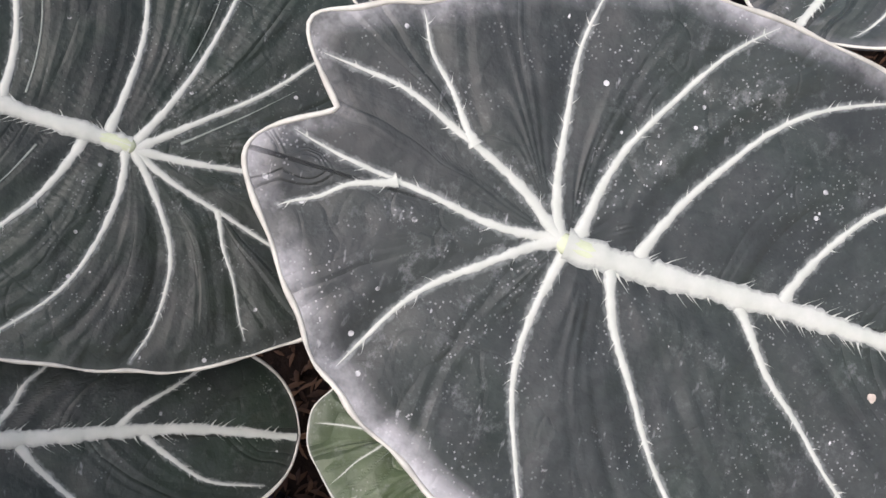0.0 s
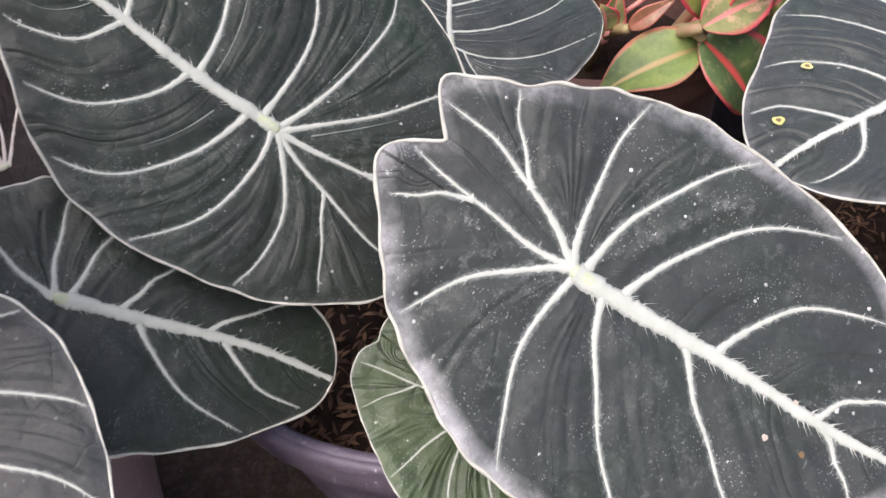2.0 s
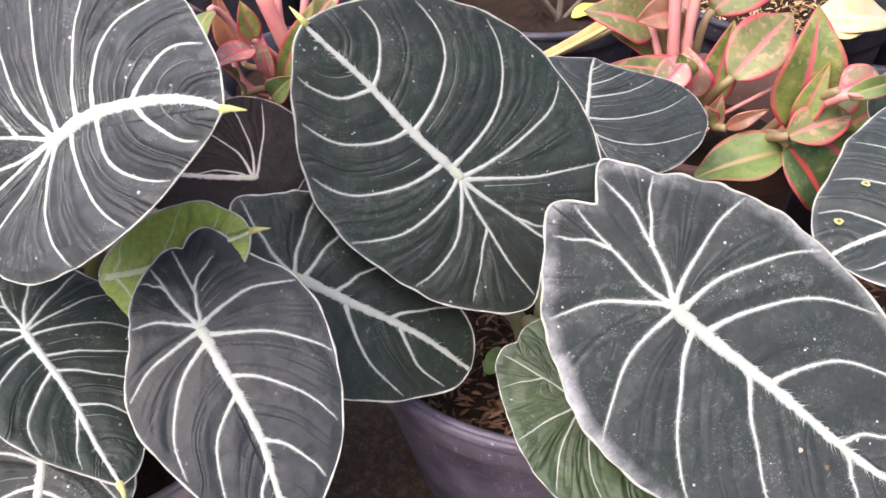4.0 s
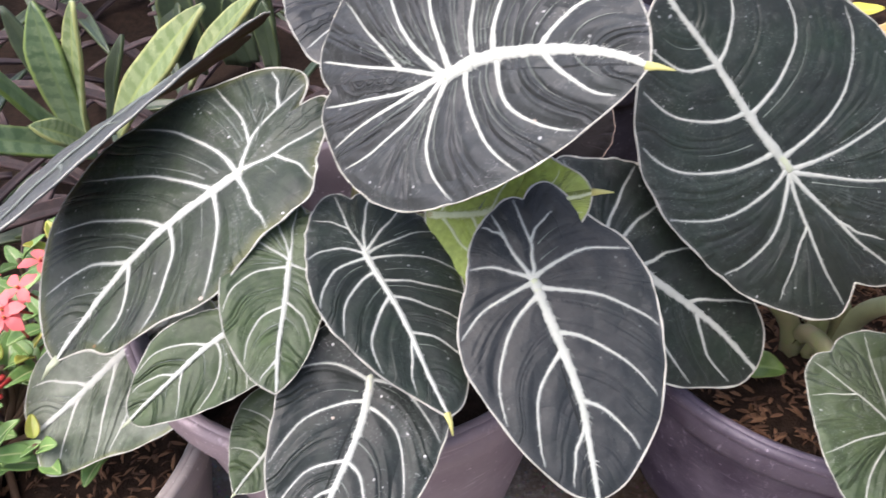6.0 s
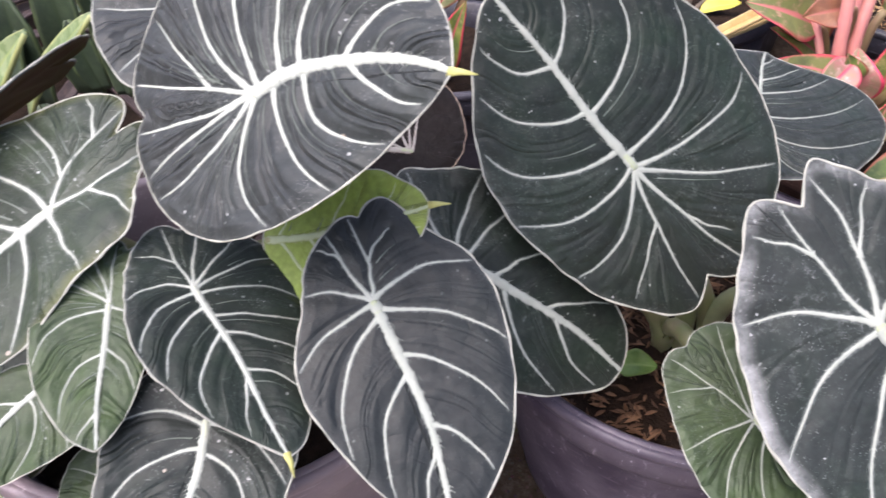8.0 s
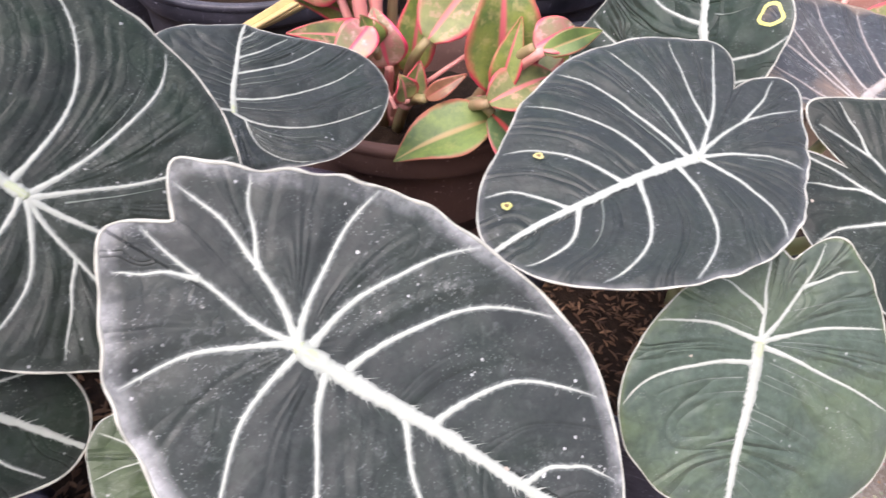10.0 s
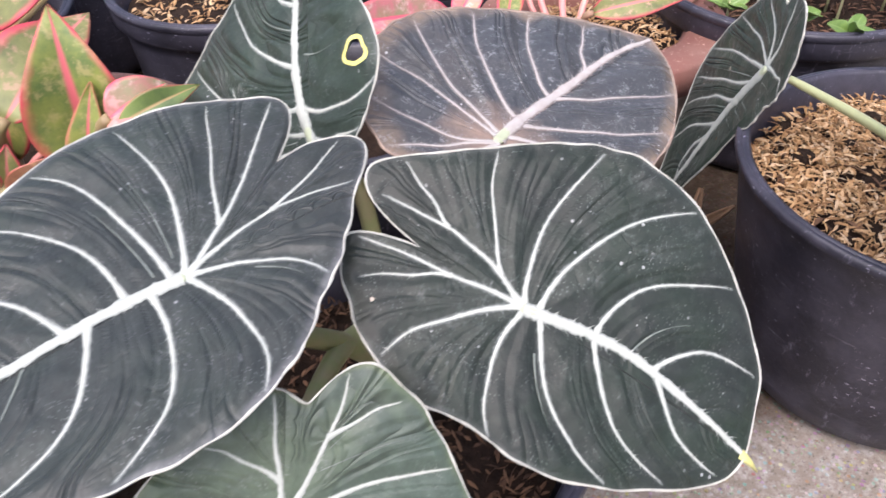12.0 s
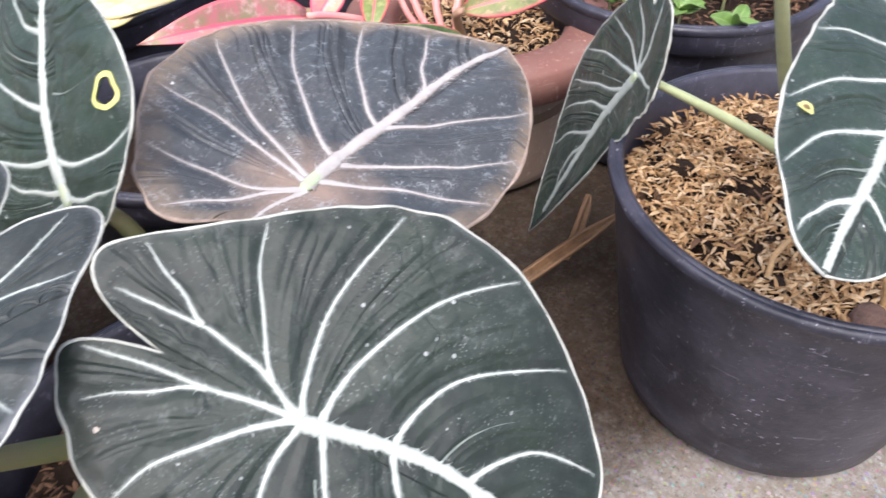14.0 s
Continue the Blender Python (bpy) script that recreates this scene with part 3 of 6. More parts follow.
    if drip:
        z1 = float(lift(np.array(0.0), np.array(1.0)))
        slope = 2 * cc
        p = [(0, 0.98 * size, z1 * size), (0.004 * size, 1.03 * size, (z1 + slope * 0.04) * size), (0.012 * size, 1.09 * size, (z1 + slope * 0.10 - 0.02) * size)]
        v, f = tube(p, [0.022 * size, 0.014 * size, 0.003 * size], 8, 0.6, [(0, 0, 1)] * 3)
        mesh_object("drip_tip", v, f, NODE_GREEN if drip == "pale" else DRIP, blade, label="pale pointed drip tip" if drip == "pale" else "yellow pointed drip tip")
    if foot is not None:
        inv = spec["at"].inverted()
        a = Vector((0, 0, -0.001))
        dn = inv @ Vector(foot)
        away = Vector((0, 0.0, -droop * dn.length))
        top = inv.to_3x3() @ Vector((0, 0, 1))
        p = bezier(a, a + away * 0.7, dn + top * dn.length * (0.45 if droop > 0.1 else 0.12), dn, 18)
        v, f = tube(p.tolist(), (stalk_size * np.linspace(0.0022, 0.0050, 18)).tolist(), 8)
        mesh_object("petiole", v, f, petiole_mat or PETIOLE, blade)
    return blade


LEAF_A = dict(at=pose(0.1503, -0.0359, 0.2047, -37.3, 29.6, -156.3), size=0.0998, bend=(0.007, -0.005, 0.046), notch=(193, 0.13), spots=((0.11, 0.60), (0.10, 0.70), (0.00, 0.63),),
    rim=(1.00, 0.95, 0.90, 0.85, 0.80, 0.76, 0.73, 0.70, 0.67, 0.64, 0.61, 0.59, 0.56, 0.54, 0.52, 0.51, 0.49, 0.48, 0.46, 0.45, 0.45, 0.45, 0.45, 0.46, 0.46, 0.46, 0.47, 0.48, 0.50, 0.53, 0.55, 0.52, 0.50, 0.53, 0.56, 0.52, 0.49, 0.46, 0.45, 0.45, 0.44, 0.44, 0.45, 0.45, 0.46, 0.47, 0.48, 0.50, 0.51, 0.53, 0.56, 0.59, 0.63, 0.68, 0.73, 0.79, 0.84, 0.88, 0.93, 0.97, 1.00),
    veins=((-0.02, -0.02, -0.12, -0.21, -0.17, -0.40), (-0.12, -0.21, -0.21, -0.28, -0.30, -0.34), (0.00, -0.02, 0.00, -0.22, -0.05, -0.50), (-0.01, -0.32, 0.03, -0.39, 0.08, -0.47), (-0.04, -0.03, -0.22, -0.06, -0.46, -0.04), (-0.03, 0.03, -0.26, 0.10, -0.47, 0.27), (-0.03, 0.15, -0.27, 0.29, -0.42, 0.55), (-0.03, 0.41, -0.19, 0.52, -0.29, 0.74), (-0.00, 0.71, -0.08, 0.76, -0.12, 0.85), (0.03, -0.11, 0.13, -0.19, 0.30, -0.31), (0.04, 0.02, 0.23, -0.02, 0.50, 0.07), (0.03, 0.10, 0.22, 0.18, 0.42, 0.34), (0.03, 0.33, 0.15, 0.44, 0.29, 0.59), (0.03, 0.74, 0.07, 0.79, 0.14, 0.86)))
LEAF_B = dict(at=pose(0.1039, 0.0489, 0.2141, 48.5, -23.2, 29.2), size=0.0822, bend=(-0.019, 0.005, 0.033), notch=(186, 0.13),
    rim=(1.00, 0.98, 0.96, 0.94, 0.92, 0.90, 0.88, 0.87, 0.85, 0.84, 0.83, 0.82, 0.81, 0.80, 0.80, 0.79, 0.79, 0.79, 0.79, 0.79, 0.79, 0.79, 0.79, 0.78, 0.77, 0.76, 0.75, 0.75, 0.76, 0.76, 0.73, 0.71, 0.71, 0.72, 0.71, 0.69, 0.66, 0.64, 0.62, 0.61, 0.60, 0.59, 0.58, 0.58, 0.58, 0.58, 0.59, 0.61, 0.63, 0.65, 0.67, 0.70, 0.72, 0.74, 0.77, 0.80, 0.83, 0.88, 0.92, 0.97, 1.00),
    veins=((0.01, 0.60, 0.20, 0.70, 0.25, 0.89), (0.03, 0.33, 0.37, 0.42, 0.48, 0.72), (0.04, 0.08, 0.46, 0.11, 0.68, 0.38), (0.04, -0.00, 0.46, -0.13, 0.74, -0.08), (0.02, -0.06, 0.29, -0.29, 0.56, -0.49), (0.01, 0.60, -0.15, 0.69, -0.20, 0.87), (-0.03, 0.35, -0.24, 0.47, -0.34, 0.73), (-0.02, 0.13, -0.34, 0.25, -0.48, 0.49), (-0.04, 0.02, -0.31, 0.01, -0.59, 0.20), (-0.07, -0.05, -0.25, -0.18, -0.49, -0.18), (-0.04, -0.06, -0.10, -0.29, -0.17, -0.64), (-0.12, -0.27, -0.24, -0.34, -0.40, -0.43), (0.01, -0.07, 0.05, -0.36, 0.11, -0.62), (0.05, -0.37, 0.11, -0.46, 0.18, -0.56)))
LEAF_C = dict(at=pose(-0.0243, 0.0266, 0.2732, 27.0, 42.7, -110.3), size=0.0622, bend=(-0.008, 0.004, -0.070), notch=(179, 0.16), spots=((0.23, 0.53),),
    rim=(1.00, 0.94, 0.88, 0.82, 0.78, 0.74, 0.71, 0.69, 0.67, 0.66, 0.65, 0.64, 0.64, 0.64, 0.65, 0.66, 0.67, 0.68, 0.69, 0.70, 0.72, 0.73, 0.75, 0.77, 0.79, 0.81, 0.84, 0.88, 0.94, 1.01, 1.06, 1.08, 1.08, 1.08, 1.08, 1.07, 1.06, 1.05, 1.05, 1.05, 1.05, 1.03, 1.01, 0.98, 0.95, 0.92, 0.90, 0.88, 0.87, 0.87, 0.87, 0.88, 0.89, 0.90, 0.91, 0.92, 0.93, 0.95, 0.97, 0.99, 1.00),
    veins=((-0.03, 0.02, -0.05, -0.34, -0.16, -0.97), (0.02, 0.00, 0.08, -0.36, 0.11, -0.81), (-0.06, -0.34, -0.30, -0.65, -0.53, -0.93), (-0.05, -0.05, -0.32, -0.41, -0.76, -0.65), (-0.07, 0.05, -0.35, -0.19, -0.77, -0.33), (-0.10, 0.15, -0.36, 0.07, -0.66, 0.11), (-0.13, 0.26, -0.41, 0.27, -0.57, 0.61), (-0.16, 0.51, -0.29, 0.65, -0.29, 0.90), (-0.07, 0.53, 0.07, 0.70, 0.12, 0.91), (-0.04, 0.29, 0.18, 0.41, 0.27, 0.73), (0.01, 0.15, 0.24, 0.22, 0.44, 0.46), (0.06, 0.03, 0.35, -0.04, 0.60, 0.17), (0.06, -0.03, 0.28, -0.27, 0.46, -0.58), (0.06, -0.11, 0.20, -0.46, 0.37, -0.75)))
LEAF_CC = dict(at=pose(-0.0393, 0.1095, 0.2659, 5.6, 19.7, -58.7), size=0.0655, bend=(-0.008, -0.001, -0.053), notch=None,
    rim=(1.00, 0.84, 0.69, 0.58, 0.52, 0.49, 0.47, 0.45, 0.44, 0.42, 0.40, 0.39, 0.39, 0.41, 0.42, 0.44, 0.45, 0.46, 0.48, 0.50, 0.52, 0.55, 0.58, 0.62, 0.66, 0.69, 0.69, 0.69, 0.67, 0.65, 0.64, 0.63, 0.63, 0.62, 0.62, 0.62, 0.62, 0.63, 0.64, 0.65, 0.67, 0.70, 0.74, 0.78, 0.83, 0.88, 0.95, 1.02, 1.10, 1.19, 1.29, 1.37, 1.43, 1.45, 1.41, 1.33, 1.24, 1.15, 1.06, 1.01, 1.00),
    veins=((0.00, 0.00, -0.25, -0.44), (-0.06, -0.04, -0.57, -0.15), (-0.02, -0.07, 0.13, -0.58)))
LEAF_D = dict(at=pose(0.0001, -0.0004, 0.2132, -33.7, 6.9, -171.2), size=0.0697, bend=(-0.001, -0.001, -0.045), notch=(190, 0.17),
    rim=(1.00, 0.95, 0.87, 0.79, 0.72, 0.66, 0.61, 0.57, 0.54, 0.51, 0.48, 0.45, 0.42, 0.39, 0.36, 0.34, 0.32, 0.31, 0.31, 0.31, 0.31, 0.32, 0.33, 0.34, 0.35, 0.36, 0.37, 0.38, 0.39, 0.41, 0.43, 0.46, 0.49, 0.50, 0.50, 0.48, 0.46, 0.44, 0.43, 0.42, 0.42, 0.43, 0.45, 0.47, 0.49, 0.50, 0.52, 0.54, 0.55, 0.57, 0.59, 0.62, 0.65, 0.69, 0.73, 0.78, 0.83, 0.88, 0.93, 0.98, 1.00),
    veins=((-0.01, -0.03, -0.03, -0.11, -0.04, -0.19), (-0.04, -0.19, -0.11, -0.26, -0.18, -0.30), (0.01, -0.06, 0.07, -0.23, 0.10, -0.40), (0.07, -0.25, 0.11, -0.28, 0.16, -0.31), (0.03, -0.04, 0.14, -0.10, 0.30, -0.13), (0.02, 0.01, 0.22, 0.06, 0.39, 0.17), (0.02, 0.09, 0.22, 0.26, 0.30, 0.53), (-0.00, 0.35, 0.13, 0.51, 0.19, 0.77), (-0.02, 0.68, 0.04, 0.78, 0.08, 0.87), (-0.04, -0.02, -0.21, -0.08, -0.42, -0.05), (-0.04, 0.05, -0.30, 0.16, -0.48, 0.33), (-0.05, 0.27, -0.24, 0.39, -0.39, 0.66), (-0.07, 0.59, -0.19, 0.71, -0.23, 0.91)))
LEAF_E = dict(at=pose(0.0333, 0.0338, 0.1962, -36.2, 25.0, -131.0), size=0.0820, bend=(-0.004, -0.004, -0.119), notch=(196, 0.27),
    rim=(1.00, 0.97, 0.89, 0.81, 0.75, 0.69, 0.64, 0.60, 0.56, 0.54, 0.51, 0.49, 0.47, 0.45, 0.43, 0.41, 0.39, 0.37, 0.36, 0.35, 0.34, 0.34, 0.34, 0.34, 0.35, 0.36, 0.37, 0.38, 0.39, 0.41, 0.43, 0.45, 0.46, 0.47, 0.47, 0.46, 0.44, 0.42, 0.41, 0.41, 0.41, 0.42, 0.42, 0.43, 0.43, 0.43, 0.42, 0.42, 0.41, 0.41, 0.42, 0.43, 0.45, 0.48, 0.54, 0.62, 0.72, 0.83, 0.93, 0.98, 1.00),
    veins=((-0.03, -0.03, -0.08, -0.17, -0.15, -0.28), (-0.04, -0.02, -0.16, -0.05, -0.32, -0.07), (-0.04, 0.05, -0.18, 0.07, -0.30, 0.11), (-0.04, 0.21, -0.12, 0.25, -0.20, 0.31), (-0.02, 0.51, -0.14, 0.62, -0.25, 0.83), (-0.01, 0.28, 0.17, 0.43, 0.27, 0.69), (0.01, 0.56, 0.10, 0.70, 0.14, 0.89)))
LEAF_F = dict(at=pose(-0.0535, 0.0189, 0.2129, -16.4, -14.5, -151.3), size=0.0618, bend=(-0.008, 0.006, -0.068), notch=(194, 0.14),
    rim=(1.00, 0.90, 0.82, 0.76, 0.70, 0.65, 0.60, 0.57, 0.53, 0.50, 0.47, 0.44, 0.41, 0.39, 0.37, 0.35, 0.34, 0.34, 0.33, 0.33, 0.33, 0.34, 0.34, 0.35, 0.36, 0.38, 0.39, 0.41, 0.43, 0.45, 0.47, 0.48, 0.48, 0.49, 0.49, 0.50, 0.50, 0.50, 0.51, 0.51, 0.50, 0.50, 0.50, 0.49, 0.50, 0.50, 0.51, 0.52, 0.53, 0.55, 0.56, 0.58, 0.60, 0.62, 0.65, 0.68, 0.74, 0.81, 0.90, 0.98, 1.00),
    veins=((-0.00, -0.04, 0.01, -0.21, -0.01, -0.40), (0.02, -0.20, 0.09, -0.25, 0.19, -0.29), (-0.04, -0.05, -0.09, -0.21, -0.18, -0.35), (-0.06, -0.07, -0.20, -0.16, -0.35, -0.26), (-0.04, 0.01, -0.28, -0.07, -0.52, -0.05), (-0.02, 0.07, -0.31, 0.09, -0.52, 0.29), (-0.02, 0.21, -0.23, 0.26, -0.45, 0.39), (-0.01, 0.32, -0.18, 0.39, -0.34, 0.55), (-0.04, 0.55, -0.17, 0.63, -0.25, 0.81), (0.04, 0.00, 0.15, -0.07, 0.30, -0.05), (0.03, 0.05, 0.19, 0.06, 0.33, 0.17), (0.02, 0.15, 0.21, 0.24, 0.34, 0.46), (0.04, 0.31, 0.18, 0.47, 0.23, 0.65), (0.00, 0.58, 0.07, 0.71, 0.11, 0.86)))
LEAF_G = dict(at=pose(-0.0784, 0.0163, 0.2136, -21.0, -4.3, 176.1), size=0.0446, bend=(0.000, -0.000, -0.027), notch=(190, 0.16),
    rim=(1.00, 0.96, 0.91, 0.85, 0.79, 0.74, 0.70, 0.65, 0.62, 0.59, 0.56, 0.54, 0.52, 0.51, 0.49, 0.48, 0.48, 0.47, 0.47, 0.46, 0.46, 0.47, 0.47, 0.48, 0.49, 0.50, 0.51, 0.52, 0.53, 0.54, 0.53, 0.53, 0.51, 0.49, 0.47, 0.45, 0.42, 0.39, 0.37, 0.34, 0.32, 0.30, 0.29, 0.29, 0.29, 0.29, 0.30, 0.30, 0.31, 0.31, 0.33, 0.35, 0.38, 0.42, 0.47, 0.53, 0.60, 0.70, 0.81, 0.91, 1.00),
    veins=((-0.00, -0.07, 0.01, -0.24, 0.00, -0.40), (0.03, -0.09, 0.09, -0.25, 0.17, -0.38), (0.06, -0.04, 0.23, -0.15, 0.38, -0.17), (0.07, 0.06, 0.29, 0.12, 0.42, 0.30), (0.03, 0.37, 0.19, 0.49, 0.24, 0.73), (-0.03, 0.03, -0.12, 0.06, -0.19, 0.13), (-0.01, 0.34, -0.12, 0.42, -0.19, 0.56), (0.01, 0.77, 0.09, 0.86, 0.12, 0.95)))
LEAF_H = dict(at=pose(-0.0539, -0.0153, 0.1899, -24.5, -15.5, 159.5), size=0.0606, bend=(-0.000, 0.000, -0.043), notch=(137, 0.47), spots=((0.10, 0.27),),
    rim=(1.00, 0.93, 0.86, 0.79, 0.73, 0.67, 0.61, 0.57, 0.53, 0.51, 0.49, 0.47, 0.45, 0.43, 0.41, 0.40, 0.39, 0.39, 0.39, 0.38, 0.38, 0.37, 0.35, 0.33, 0.31, 0.29, 0.26, 0.24, 0.22, 0.21, 0.20, 0.20, 0.20, 0.21, 0.23, 0.25, 0.27, 0.30, 0.32, 0.35, 0.37, 0.40, 0.42, 0.43, 0.45, 0.46, 0.48, 0.49, 0.51, 0.53, 0.56, 0.59, 0.63, 0.67, 0.71, 0.76, 0.81, 0.86, 0.91, 0.95, 1.00),
    veins=((0.02, 0.03, 0.26, 0.02, 0.41, 0.16), (-0.00, 0.15, 0.19, 0.27, 0.30, 0.52), (-0.02, 0.45, 0.12, 0.57, 0.19, 0.79), (-0.03, 0.02, -0.24, 0.02, -0.49, 0.21), (-0.05, 0.16, -0.26, 0.25, -0.40, 0.56), (-0.07, 0.46, -0.17, 0.52, -0.23, 0.67), (-0.03, 0.60, 0.04, 0.69, 0.07, 0.82)))
LEAF_I = dict(at=pose(-0.0961, 0.0502, 0.2283, -24.5, -7.1, 125.1), size=0.0920, bend=(-0.002, 0.007, -0.103), notch=(169, 0.28), spots=((-0.33, 0.41), (-0.11, 0.83),), cleft=0.09,
    rim=(1.00, 1.00, 0.98, 0.95, 0.92, 0.89, 0.86, 0.83, 0.79, 0.75, 0.71, 0.66, 0.62, 0.59, 0.57, 0.55, 0.53, 0.51, 0.49, 0.49, 0.49, 0.50, 0.51, 0.51, 0.51, 0.51, 0.50, 0.49, 0.48, 0.47, 0.45, 0.42, 0.40, 0.37, 0.35, 0.33, 0.32, 0.31, 0.32, 0.32, 0.33, 0.34, 0.34, 0.33, 0.32, 0.32, 0.32, 0.32, 0.33, 0.35, 0.38, 0.42, 0.48, 0.53, 0.57, 0.60, 0.65, 0.74, 0.83, 0.87, 1.00),
    veins=((0.04, -0.00, 0.10, -0.14, 0.14, -0.36), (0.09, -0.11, 0.28, -0.15, 0.52, -0.15), (0.13, -0.29, 0.23, -0.34, 0.32, -0.37), (-0.01, 0.00, -0.05, -0.15, -0.09, -0.32), (-0.06, -0.14, -0.17, -0.17, -0.27, -0.17), (-0.02, 0.03, -0.14, 0.05, -0.24, 0.06), (0.06, 0.03, 0.31, 0.05, 0.61, 0.23), (0.06, 0.15, 0.29, 0.27, 0.62, 0.56), (0.06, 0.37, 0.28, 0.50, 0.46, 0.73), (0.08, 0.57, 0.20, 0.70, 0.26, 0.89), (-0.02, 0.15, -0.19, 0.25, -0.34, 0.42), (0.04, 0.57, -0.09, 0.68, -0.10, 0.86), (0.01, 0.35, -0.12, 0.44, -0.22, 0.62)))
LEAF_J = dict(at=pose(-0.1409, 0.0587, 0.1530, -23.7, -16.0, 129.3), size=0.0748, bend=(-0.000, 0.000, -0.055), notch=None,
    rim=(1.00, 0.98, 0.94, 0.89, 0.83, 0.72, 0.61, 0.52, 0.46, 0.41, 0.37, 0.34, 0.31, 0.29, 0.27, 0.26, 0.25, 0.24, 0.24, 0.23, 0.23, 0.22, 0.22, 0.21, 0.21, 0.20, 0.20, 0.20, 0.20, 0.20, 0.20, 0.21, 0.21, 0.22, 0.23, 0.25, 0.26, 0.28, 0.29, 0.31, 0.32, 0.35, 0.37, 0.41, 0.45, 0.50, 0.55, 0.59, 0.61, 0.62, 0.63, 0.66, 0.69, 0.73, 0.77, 0.81, 0.88, 0.98, 1.06, 1.03, 1.00),
    veins=((0.04, 0.60, 0.14, 0.69, 0.22, 0.79), (0.03, 0.63, -0.08, 0.77, -0.25, 0.97), (-0.04, 0.21, -0.20, 0.36, -0.37, 0.69), (-0.00, 0.39, -0.17, 0.58, -0.35, 0.79)))
LEAF_K = dict(at=pose(-0.1004, 0.0005, 0.1988, -25.0, -24.1, 133.8), size=0.0411, bend=(0.000, 0.000, -0.036), notch=None,
    rim=(1.00, 0.95, 0.87, 0.79, 0.72, 0.66, 0.61, 0.55, 0.49, 0.43, 0.39, 0.35, 0.31, 0.29, 0.27, 0.25, 0.24, 0.22, 0.22, 0.21, 0.21, 0.21, 0.21, 0.21, 0.21, 0.22, 0.22, 0.23, 0.24, 0.24, 0.25, 0.26, 0.26, 0.27, 0.28, 0.30, 0.32, 0.33, 0.35, 0.38, 0.40, 0.42, 0.44, 0.46, 0.48, 0.50, 0.50, 0.49, 0.49, 0.50, 0.51, 0.53, 0.55, 0.58, 0.61, 0.66, 0.71, 0.78, 0.86, 0.96, 1.00),
    veins=((0.03, 0.18, 0.24, 0.43, 0.24, 0.73), (0.02, 0.53, 0.13, 0.65, 0.16, 0.83), (0.00, 0.12, -0.20, 0.23, -0.32, 0.57), (0.00, 0.46, -0.09, 0.55, -0.24, 0.71), (0.02, 0.02, -0.28, 0.06, -0.44, 0.15)))
LEAF_Ls = dict(at=pose(-0.0848, -0.0153, 0.1679, -27.0, -15.1, 141.6), size=0.0272, bend=(0.000, 0.000, -0.022), notch=None,
    rim=(1.00, 0.94, 0.89, 0.84, 0.79, 0.76, 0.73, 0.71, 0.69, 0.68, 0.67, 0.66, 0.65, 0.65, 0.64, 0.63, 0.62, 0.61, 0.60, 0.58, 0.57, 0.55, 0.54, 0.52, 0.51, 0.49, 0.47, 0.45, 0.44, 0.42, 0.40, 0.38, 0.36, 0.35, 0.33, 0.32, 0.30, 0.30, 0.29, 0.29, 0.29, 0.30, 0.31, 0.33, 0.34, 0.37, 0.39, 0.42, 0.45, 0.48, 0.51, 0.55, 0.59, 0.62, 0.66, 0.70, 0.75, 0.81, 0.87, 0.93, 1.00),
    veins=((0.03, 0.51, 0.38, 0.60), (-0.00, 0.44, -0.30, 0.67), (-0.01, 0.12, 0.62, 0.17)))
LEAF_M = dict(at=pose(-0.1228, 0.1192, 0.2353, -0.5, 35.8, 147.7), size=0.1155, bend=(0.015, 0.157, -0.109), notch=(180, 0.25),
    rim=(1.00, 0.98, 0.88, 0.77, 0.70, 0.64, 0.60, 0.56, 0.53, 0.52, 0.50, 0.50, 0.49, 0.48, 0.48, 0.48, 0.48, 0.48, 0.47, 0.48, 0.47, 0.46, 0.46, 0.45, 0.45, 0.44, 0.42, 0.40, 0.39, 0.37, 0.35, 0.35, 0.35, 0.34, 0.34, 0.34, 0.33, 0.32, 0.32, 0.31, 0.31, 0.31, 0.30, 0.30, 0.30, 0.30, 0.30, 0.30, 0.31, 0.32, 0.33, 0.35, 0.37, 0.40, 0.44, 0.49, 0.56, 0.65, 0.78, 0.92, 1.00),
    veins=((0, .05, .42, .2), (0, .25, .45, .45), (0, .45, .36, .68), (0, .65, .2, .86), (0, .05, -.42, .2), (0, .25, -.45, .45), (0, .45, -.36, .68), (0, .65, -.2, .86), (0, -.02, .25, -.42), (0, -.02, -.25, -.42)))
LEAF_N = dict(at=pose(-0.0308, 0.0409, 0.2102, 28.5, 39.5, -93.1), size=0.0614, bend=(0.000, -0.000, -0.034), notch=None,
    rim=(0.99, 0.96, 0.90, 0.84, 0.79, 0.75, 0.71, 0.68, 0.65, 0.61, 0.55, 0.44, 0.31, 0.21, 0.16, 0.13, 0.11, 0.09, 0.07, 0.06, 0.05, 0.05, 0.04, 0.04, 0.04, 0.03, 0.03, 0.03, 0.03, 0.03, 0.03, 0.03, 0.03, 0.03, 0.03, 0.03, 0.03, 0.04, 0.04, 0.04, 0.05, 0.05, 0.06, 0.06, 0.07, 0.08, 0.09, 0.10, 0.12, 0.14, 0.17, 0.21, 0.26, 0.33, 0.44, 0.55, 0.66, 0.78, 0.85, 0.94, 0.99),
    veins=((0.01, 0.11, 0.16, 0.18, 0.27, 0.28), (0.02, 0.30, 0.16, 0.33, 0.29, 0.39), (0.03, 0.52, 0.16, 0.58, 0.27, 0.61), (0.03, 0.80, 0.08, 0.84, 0.10, 0.91), (0.00, 0.09, -0.06, 0.12, -0.12, 0.14), (0.02, 0.39, -0.07, 0.46, -0.18, 0.53), (0.02, 0.71, -0.08, 0.77, -0.16, 0.81)))
